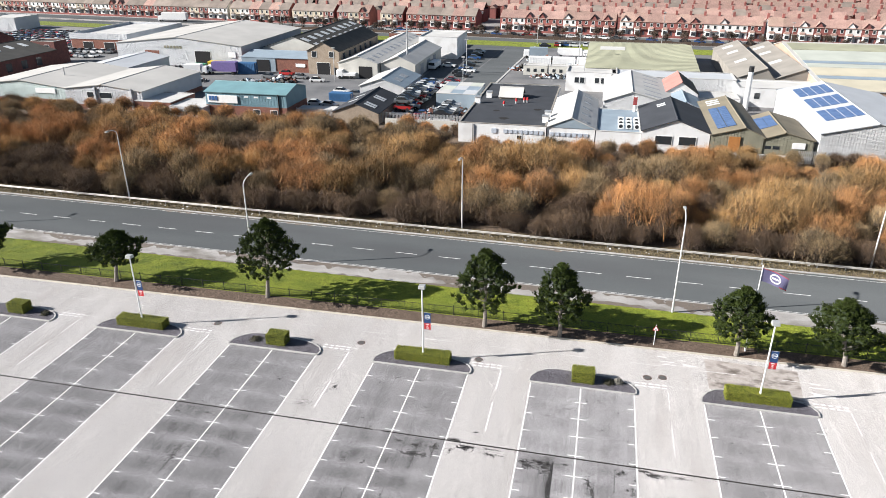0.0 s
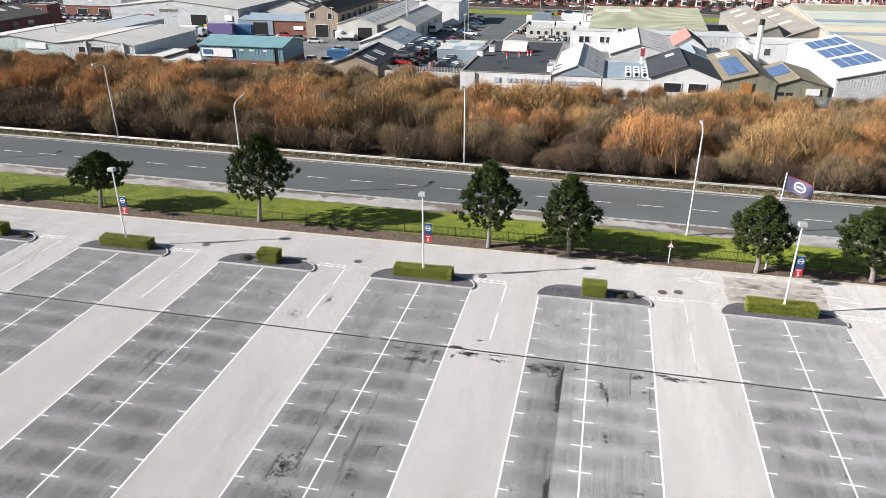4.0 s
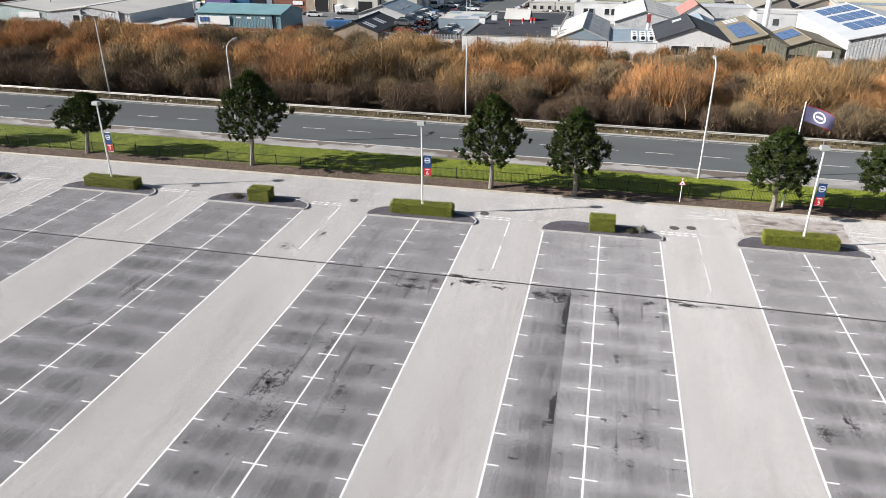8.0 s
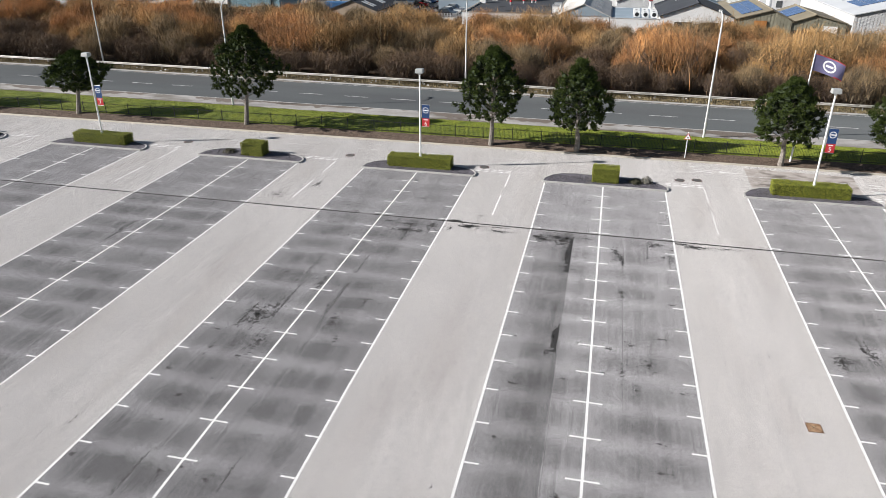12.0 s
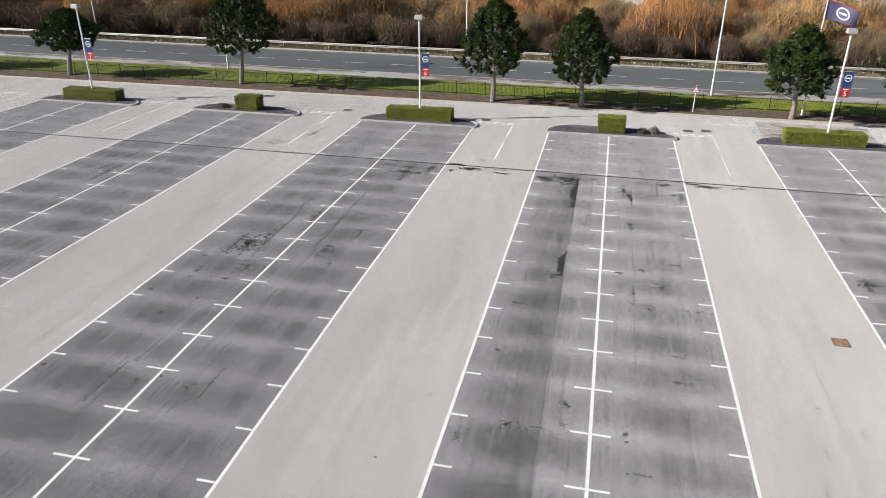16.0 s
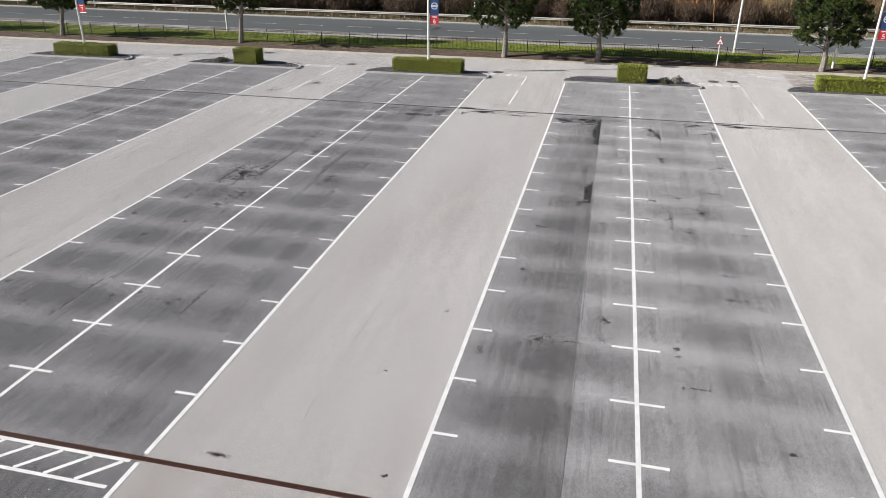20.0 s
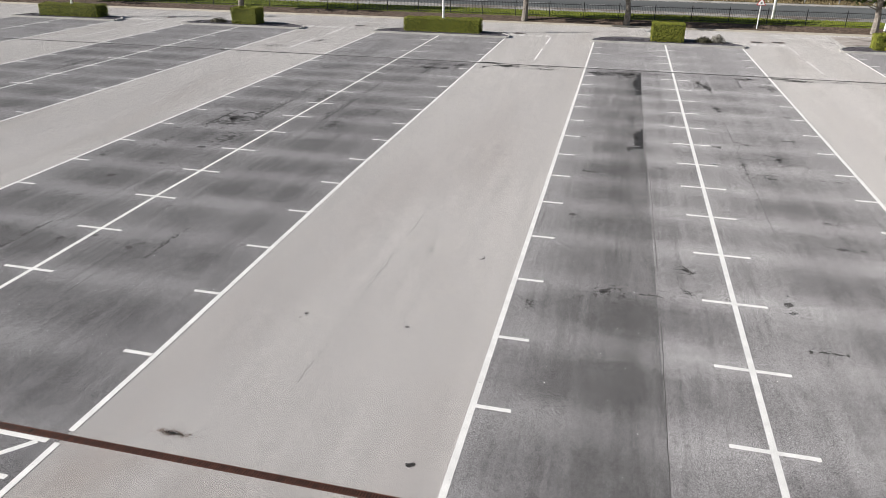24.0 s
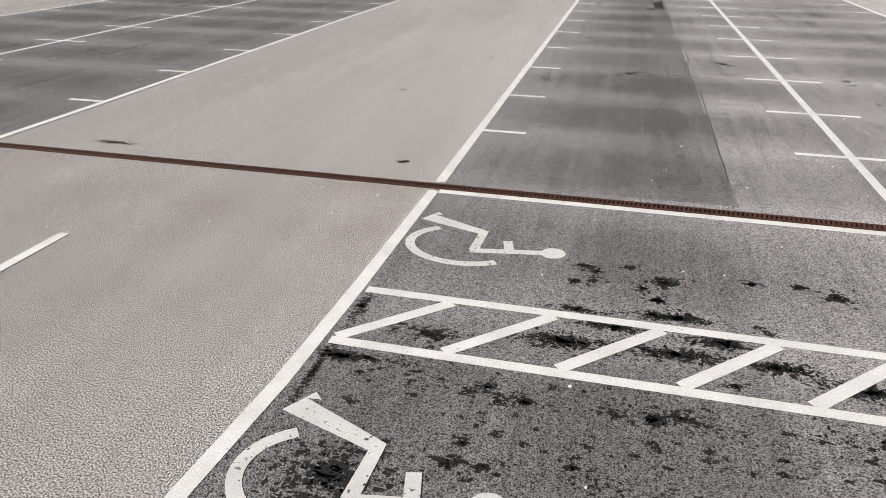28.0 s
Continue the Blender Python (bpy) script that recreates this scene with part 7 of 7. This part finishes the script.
# cables of clutter on roofs and in yards
for i in range(9):
    xx, yy = 2.0 + (i % 3) * 1.5 + 3.2, 134.5 + (i // 3) * 2.6
    t = thing("air_conditioner", (xx, yy, 3.6), "white air conditioning unit on a flat roof", "air conditioner", "roof units")
    part("casing", Solid().box(-0.55, 0.55, -0.3, 0.3, 0.12, 1.1), M_WHITE, t)
    part("fan_grille", Solid().tube((0, -0.3, 0.62), (0, -0.33, 0.62), 0.36, 0.36, 14), M_BLACK, t)
    for fx in (-0.45, 0.45):
        part("foot", Solid().box(fx - 0.05, fx + 0.05, -0.3, 0.3, 0, 0.12), M_GALV, t)
t = thing("flue_pipe", (8.1, 149.6, 3.6), "thin flue pipe with a dark red band", "pipe")
part("pipe", Solid().tube((0, 0, 0), (0, 0, 3.2), 0.3, 0.3, 12), M_WHITE, t)
part("band", Solid().box(-0.4, 0.4, -0.36, 0.36, 1.5, 3.1), flat("dark_red_steel", (0.28, 0.05, 0.05), 0.7), t)
for x, y, c in ((-19.5, 148, M_RED), (-17.2, 151, M_RED), (-15.6, 152.5, M_RED), (-14.9, 152.5, M_RED)):
    t = thing("roof_cowl", (x, y, 3.9), "small red cowl on the black flat roof", "vent", "roof cowls")
    part("stub", Solid().tube((0, 0, 0), (0, 0, 0.5), 0.22, 0.22, 10), M_GALV, t)
    part("cowl", Solid().tube((0, 0, 0.5), (0, 0, 1.1), 0.3, 0.18, 10), c, t)
for x, y in ((-26.2, 150), (-24.6, 156), (-10.0, 135.5), (-9.9, 139.5)):
    t = thing("roof_duct", (x + 0.6, y, 3.9), "white square duct on the flat roof", "vent", "roof ducts")
    part("duct", Solid().box(-0.6, 0.6, -0.6, 0.6, 0, 1.3), M_WHITE, t)
    part("cap", Solid().box(-0.7, 0.7, -0.7, 0.7, 1.3, 1.42), M_GALV, t)
for x, y, r0 in ((-18.0, 137.0, 1.0), (-20.5, 143.5, 0.7), (-12.0, 146, 0.8)):
    tagged(part("roof_puddle", Solid().slab([(x + r0 * (1 + 0.25 * math.sin(3 * a)) * math.cos(a), y + r0 * math.sin(a)) for a in [i * 0.449 for i in range(14)]], 3.9, 3.906), M_PIT), "dark damp patch on the felt roof", "stain", "roof patches")


def scrap_heap(x, y, rx, ry, h, n, seed, label, colours):
    """A jumbled heap of sheets, bars and boxes, highest in the middle."""
    r = random.Random(seed)
    s = Solid()
    for _ in range(n):
        a, d = r.uniform(0, 6.28), math.sqrt(r.random())
        cx, cy = rx * d * math.cos(a), ry * d * math.sin(a)
        z = max(0.15, h * (1 - d) * r.uniform(0.4, 1.0))
        m = pose(cx, cy, z, r.uniform(-35, 35), r.uniform(-35, 35), r.uniform(0, 360))
        q = Solid().box(-r.uniform(0.2, 1.1), r.uniform(0.2, 1.1), -r.uniform(0.15, 0.5), r.uniform(0.15, 0.5), -z if d > 0.8 else -0.3, r.uniform(0.05, 0.3))
        s.add([m @ Vector(p) for p in q.v], q.f, r.randrange(len(colours)))
    ob = part("scrap_heap", s, colours, at=(x, y, 0))
    return tagged(ob, label, "scrap", kind="stuff")


SCRAP = [M_BLACK, M_ROOF_SLATE, M_RUST, M_GALV, M_WHITE, M_ROOF_BLUE, M_BRICK]
for i, (x, y, rx, ry, h) in enumerate(((-87, 181, 4.5, 3.0, 2.2), (-95, 178, 5, 2.5, 1.2), (-36.5, 150, 2.6, 8, 2.4), (-31.5, 166, 3.5, 6, 2.6), (-29, 150, 2.2, 9, 2.0), (-113, 178, 5, 2, 1.4), (-124, 190, 4, 2.2, 1.6),
                                      (-60, 150, 3.5, 2, 1.0), (-23, 214, 4, 2, 1.6), (-13, 203, 7, 1.6, 1.4), (-8, 217, 6, 2, 1.8), (-18, 231, 6, 2, 2.0), (29, 166, 4, 4, 1.6), (-4, 233, 4, 2, 2.2))):
    scrap_heap(x, y, rx, ry, h, 90, 40 + i, "heap of mixed scrap, sheets and pallets in a yard", SCRAP)
for i in range(12):
    car(cr.choice(names), -20 + cr.uniform(-1, 1) + i * 2.6, 262 + cr.uniform(-2, 4), 0, cr.choice((85, 95, 5)), "car parked at the depot edge")


def palisade(x0, x1, y, h, label, mat=M_GALV):
    t = thing("palisade_fence", (0, y, 0), label, "fence", "palisade fences")
    s = Solid()
    n = int((x1 - x0) / 0.32)
    for i in range(n):
        x = x0 + i * 0.32
        s.box(x, x + 0.16, -0.02, 0.02, 0.1, h)
    tagged(part("pale_run", s, mat, t), kind="stuff")
    k = x0
    while k < x1:
        part("post", Solid().box(k - 0.06, k + 0.06, 0.02, 0.14, 0, h), mat, t)
        k += 2.75
    for z in (0.5, h - 0.5):
        part("rail", Solid().box(x0, x1, 0.02, 0.07, z, z + 0.07), mat, t)


palisade(-66, -27, 143.3, 2.4, "grey palisade fence round the scrapyard")
palisade(36.5, 75, 129.6, 2.6, "grey palisade fence before the white unit")
tagged(part("wall_yard", Solid().box(-44, -26.4, 139.6, 139.9, 0, 2.0), M_WALL_CREAM), "pale concrete wall of the scrapyard", "wall", kind="structure")
tagged(part("wall_works", Solid().box(21, 39, 130.2, 130.5, 0, 1.3), M_WALL_WHITE), "low white wall before the olive sheds", "wall", kind="structure")
for x, y, h in ((-55.2, 199, 14.5), (-38.2, 202, 10), (-34.5, 178, 9), (-6.2, 205, 12), (-4.0, 190, 9), (-73, 186, 9), (-24, 268, 10), (20.5, 268, 12), (62, 262, 10), (-100, 268, 12), (-130, 276, 11)):
    t = thing("floodlight_mast", (x, y, 0), "tall pale steel lamp column on the estate", "street lamp", "estate lamps")
    part("mast", Solid().tube((0, 0, 0), (0, 0, h), 0.3 if h > 14 else 0.12, 0.22 if h > 14 else 0.08, 10), M_GALV, t)
    part("lamp", Solid().box(-0.5, 0.5, -0.2, 0.2, h, h + 0.25), M_LAMP_HEAD, t)

# ---- estate road, grass strip, bare street trees ----
tagged(part("road_estate", Solid().sheet([(-38, 176, 0.012), (-29, 176, 0.012), (-24.5, 262, 0.012), (-34, 262, 0.012)]), M_ROAD), "grey estate road with pale kerbs", "road", kind="structure")
tagged(part("pavement_parking", Solid().sheet([(-50, 186, 0.008), (-38.4, 186, 0.008), (-34.2, 262, 0.008), (-50, 262, 0.008)]), M_ROAD), "dark asphalt parking strip beside the workshops", "pavement", kind="structure")
for x0, x1, x2, x3 in ((-29, -28.4, -23.9, -24.5),):
    tagged(part("kerb_estate", Solid().slab([(x0, 176), (x1, 176), (x2, 262), (x3, 262)], 0, 0.12), M_KERB_GREY), "pale kerb of the estate road", "kerb", kind="structure")


def street_y(x):
    return 304.0 - 0.1 * (x + 50)


def tilted(name, o0, o1, z, mat, label, x0=-390, x1=260):
    tagged(part(name, Solid().sheet([(x0, street_y(x0) + o0, z), (x1, street_y(x1) + o0, z), (x1, street_y(x1) + o1, z), (x0, street_y(x0) + o1, z)]), mat), label, name.split("_")[0], kind="structure")


tilted("verge_estate", -42, -30, 0.02, M_GRASS, "green grass strip behind the estate")
tilted("road_back", -30, -22, 0.012, M_ROAD, "grey road behind the estate")
tilted("pavement_back", -22, -17, 0.03, M_PATH, "pale footway behind the estate")
tilted("road_terrace", -16, -6, 0.012, M_ROAD, "grey street before the terraced houses")
tilted("pavement_terrace", -6, -3, 0.05, M_PATH, "pale footway before the terraced houses")
BARE = [shrub_data("bare_tree", 70 + i, 6.0, 2.3, 5, 1500, (M_STEM, M_STEM, M_BROWN), fan=0.4) for i in range(2)]
for i in range(54):
    xx = -160 + i * 5.4 + cr.uniform(-1.4, 1.4)
    tagged(part("street_tree", cr.choice(BARE), None, at=Matrix.Translation((xx, street_y(xx) - 18.5 + cr.uniform(-0.8, 0.8), 0)) @ Matrix.Rotation(cr.uniform(0, 6), 4, "Z") @ Matrix.Scale(cr.uniform(0.7, 1.0), 4)), "small bare street tree with brown twigs", "tree", "street trees")
hd = Solid()
for i in range(120):
    xx = -150 + i * 2.3
    hd.box(xx, xx + 2.2, street_y(xx) - 20.9, street_y(xx) - 20.2, 0, 1.1 + 0.2 * math.sin(i * 1.7))
tagged(part("street_hedge", hd, M_BROWN), "low brown hedge along the back road", "hedge", kind="stuff")

# ---- terraced houses ----
M_TILE = material("red_clay_roof_tiles", (0.335, 0.215, 0.18), (0.265, 0.168, 0.142), 0.35, 0.9, fine=0.15, fine_scale=3.0, vary=0.22, c3=(0.26, 0.20, 0.15), scale3=0.08, amount3=0.5)
M_HOUSE_BRICK = material("red_house_brick", (0.25, 0.085, 0.074), (0.19, 0.07, 0.062), 0.5, 0.9, vary=0.2)
M_HOUSE_WHITE = flat("white_house_render", (0.70, 0.69, 0.67), 0.85, vary=0.12)
M_HOUSE_CREAM = flat("cream_house_render", (0.50, 0.44, 0.34), 0.85, vary=0.15)
M_HOUSE_DOOR = flat("dark_front_door", (0.06, 0.05, 0.06), 0.5, vary=0.5)
M_SLATE_GREY = flat("brown_grey_roof_tiles", (0.24, 0.20, 0.17), 0.9, vary=0.2, spread=0.25, scale=0.3)
HW = 5.3


def roof_slab(x0, x1, y0, y1, e, r):
    ym = (y0 + y1) / 2
    s = Solid()
    for ya, yb in ((y0 - 0.3, ym), (y1 + 0.3, ym)):
        q = [(x0, ya, e - 0.15), (x1, ya, e - 0.15), (x1, yb, r), (x0, yb, r)]
        s.add(q + [(a, b, c + 0.16) for a, b, c in q], [(3, 2, 1, 0), (4, 5, 6, 7), (0, 1, 5, 4), (1, 2, 6, 5), (2, 3, 7, 6), (3, 0, 4, 7)])
    return s


def house(wall, roof, with_gable, label):
    t = thing("terraced_house", (0, -900, 0), label, "house", "terraced houses")
    b = Solid().box(0, HW, 0, 9, 0, 5.5)
    b.add([(0, 0, 5.5), (0, 9, 5.5), (0, 4.5, 8.2), (HW, 0, 5.5), (HW, 9, 5.5), (HW, 4.5, 8.2)], [(0, 2, 1), (3, 4, 5)])
    part("wall", b, wall, t)
    part("roof", roof_slab(0, HW, 0, 9, 5.5, 8.3), roof, t)
    ch = part("chimney", Solid().box(-0.45, 0.45, 3.9, 5.1, 7.4, 9.6), M_HOUSE_BRICK, t)
    for k in (-0.2, 0.2):
        part("chimney_pot", Solid().tube((k, 4.5, 9.6), (k, 4.5, 10.1), 0.13, 0.11, 6), M_TILE, ch)
    bay = part("bay_window", Solid().slab([(0.5, 0.05), (0.9, -0.75), (2.5, -0.75), (2.9, 0.05)], 0, 2.9), M_HOUSE_WHITE, t, "white bay window")
    part("pane", Solid().box(1.0, 2.4, -0.79, -0.74, 1.0, 2.3), M_WIN, bay)
    part("bay_roof", Solid().add([(0.35, 0.0, 2.9), (0.8, -0.95, 2.9), (2.6, -0.95, 2.9), (3.05, 0.0, 2.9), (0.9, 0.0, 3.6), (2.5, 0.0, 3.6)], [(0, 1, 4), (1, 2, 5, 4), (2, 3, 5), (3, 2, 1, 0), (0, 4, 5, 3)]), roof, t)
    part("porch_roof", Solid().box(3.1, 5.2, -0.9, 0, 2.75, 2.95), roof, t)
    part("door", Solid().box(3.6, 4.5, -0.06, 0.05, 0, 2.1), M_HOUSE_DOOR, t)
    for wx in (1.1, 3.6):
        w = part("window", Solid().box(wx, wx + 1.1, -0.05, 0.05, 3.7, 5.1), M_FRAME, t)
        part("pane", Solid().box(wx + 0.12, wx + 0.98, -0.07, -0.04, 3.82, 4.98), M_WIN, w)
    if with_gable:
        part("front_gable", Solid().add([(0.2, -0.1, 5.4), (3.3, -0.1, 5.4), (1.75, -0.1, 7.4), (0.2, 1.5, 5.4), (3.3, 1.5, 5.4), (1.75, 3.0, 7.4)], [(0, 1, 2), (0, 2, 5, 3), (1, 4, 5, 2)]), wall, t)
        part("gable_roof", Solid().add([(0.0, -0.35, 5.3), (1.75, -0.35, 7.55), (1.75, 3.2, 7.55), (0.0, 1.6, 5.3), (3.5, -0.35, 5.3), (3.5, 1.6, 5.3)], [(0, 1, 2, 3), (1, 4, 5, 2)]), roof, t)
    part("garden_wall", Solid().box(0, HW, -3.0, -2.8, 0, 0.9), M_HOUSE_BRICK, t)
    return t


protos = [house(M_HOUSE_BRICK, M_TILE, False, "red brick terraced house with red tiled roof"), house(M_HOUSE_WHITE, M_TILE, True, "white rendered terraced house with front gable"),
          house(M_HOUSE_BRICK, M_TILE, True, "red brick terraced house with front gable"), house(M_HOUSE_CREAM, M_SLATE_GREY, False, "cream rendered terraced house with brown roof"),
          house(M_HOUSE_WHITE, M_TILE, False, "white rendered terraced house with red tiled roof"),
          house(M_HOUSE_BRICK, M_SLATE_GREY, False, "red brick terraced house with brown grey roof"), house(M_HOUSE_WHITE, M_SLATE_GREY, False, "white rendered terraced house with brown grey roof")]
used = set()


def put_house(i, m):
    if i not in used:
        used.add(i)
        protos[i].matrix_basis = m
    else:
        copy_thing(protos[i], m)


ang = math.degrees(math.atan(-0.1))
x = -345.0
while x < 150:
    if not (-58.5 < x < -46.5 or -108 < x < -101):
        i = cr.choice((0, 0, 1, 2, 2, 4) if x > -46 else (0, 5, 5, 3, 6, 2))
        put_house(i, pose(x, street_y(x), 0, 0, 0, ang))
    x += HW * math.cos(radians(ang)) + (0.0 if cr.random() > 0.08 else 1.6)


def back_house(roof):
    t = thing("terraced_house", (0, -900, 0), "distant red roofed terraced house with chimney", "house", "distant terraces")
    part("wall", Solid().box(0, HW, 0, 9, 0, 5.5).box(1.0, 4.0, -4.5, 0, 0, 4.8), M_HOUSE_BRICK, t)
    part("roof", roof_slab(0, HW, 0, 9, 5.5, 8.3), roof, t)
    part("rear_roof", Solid().add([(0.8, -4.7, 4.7), (4.2, -4.7, 4.7), (2.5, -4.7, 6.1), (0.8, 2.0, 4.7), (4.2, 2.0, 4.7), (2.5, 2.0, 6.1)], [(0, 2, 5, 3), (1, 4, 5, 2), (0, 1, 2)]), roof, t)
    part("chimney", Solid().box(-0.4, 0.4, 3.9, 5.1, 7.4, 9.7), M_HOUSE_BRICK, t)
    for wx in (0.2, 4.2):
        part("window", Solid().box(wx, wx + 0.85, -0.06, 0.05, 3.6, 4.9), M_FRAME, t)
    return t


bp = [back_house(M_TILE), back_house(M_SLATE_GREY)]
bu = set()
x = -360.0
while x < 215:
    i = 0 if cr.random() > (0.12 if x > -60 else 0.7) else 1
    if not -57 < x < -47:
        m = pose(x, street_y(x) + 26.0, 0, 0, 0, ang)
        if i in bu:
            copy_thing(bp[i], m)
        else:
            bu.add(i)
            bp[i].matrix_basis = m
    x += HW + (0.0 if cr.random() > 0.05 else 3.0)
# terraces further off, joined
far = Solid()
for off in (47.0, 73.0, 94.0, 122.0, 146.0):
    x = -380.0
    while x < 250:
        m = pose(x, street_y(x) + off, 0, 0, 0, ang)
        for q, mi in ((Solid().box(0, HW, 0, 9, 0, 5.5).box(1.0, 4.0, -4.5, 0, 0, 4.8), 0), (roof_slab(0, HW, 0, 9, 5.5, 8.3), 1 if cr.random() > (0.15 if x > -60 else 0.6) else 2),
                      (Solid().box(-0.4, 0.4, 3.9, 5.1, 7.4, 9.7), 0),
                      (Solid().add([(0.8, -4.7, 4.7), (4.2, -4.7, 4.7), (2.5, -4.7, 6.1), (0.8, 2.0, 4.7), (4.2, 2.0, 4.7), (2.5, 2.0, 6.1)], [(0, 2, 5, 3), (1, 4, 5, 2), (0, 1, 2)]), 1)):
            far.add([m @ Vector(p) for p in q.v], q.f, mi)
        x += HW + (0.0 if cr.random() > 0.05 else 3.0)
tagged(part("distant_terraces", far, [M_HOUSE_BRICK, M_TILE, M_SLATE_GREY]), "rows of distant red roofed terraced houses", "house", kind="stuff")
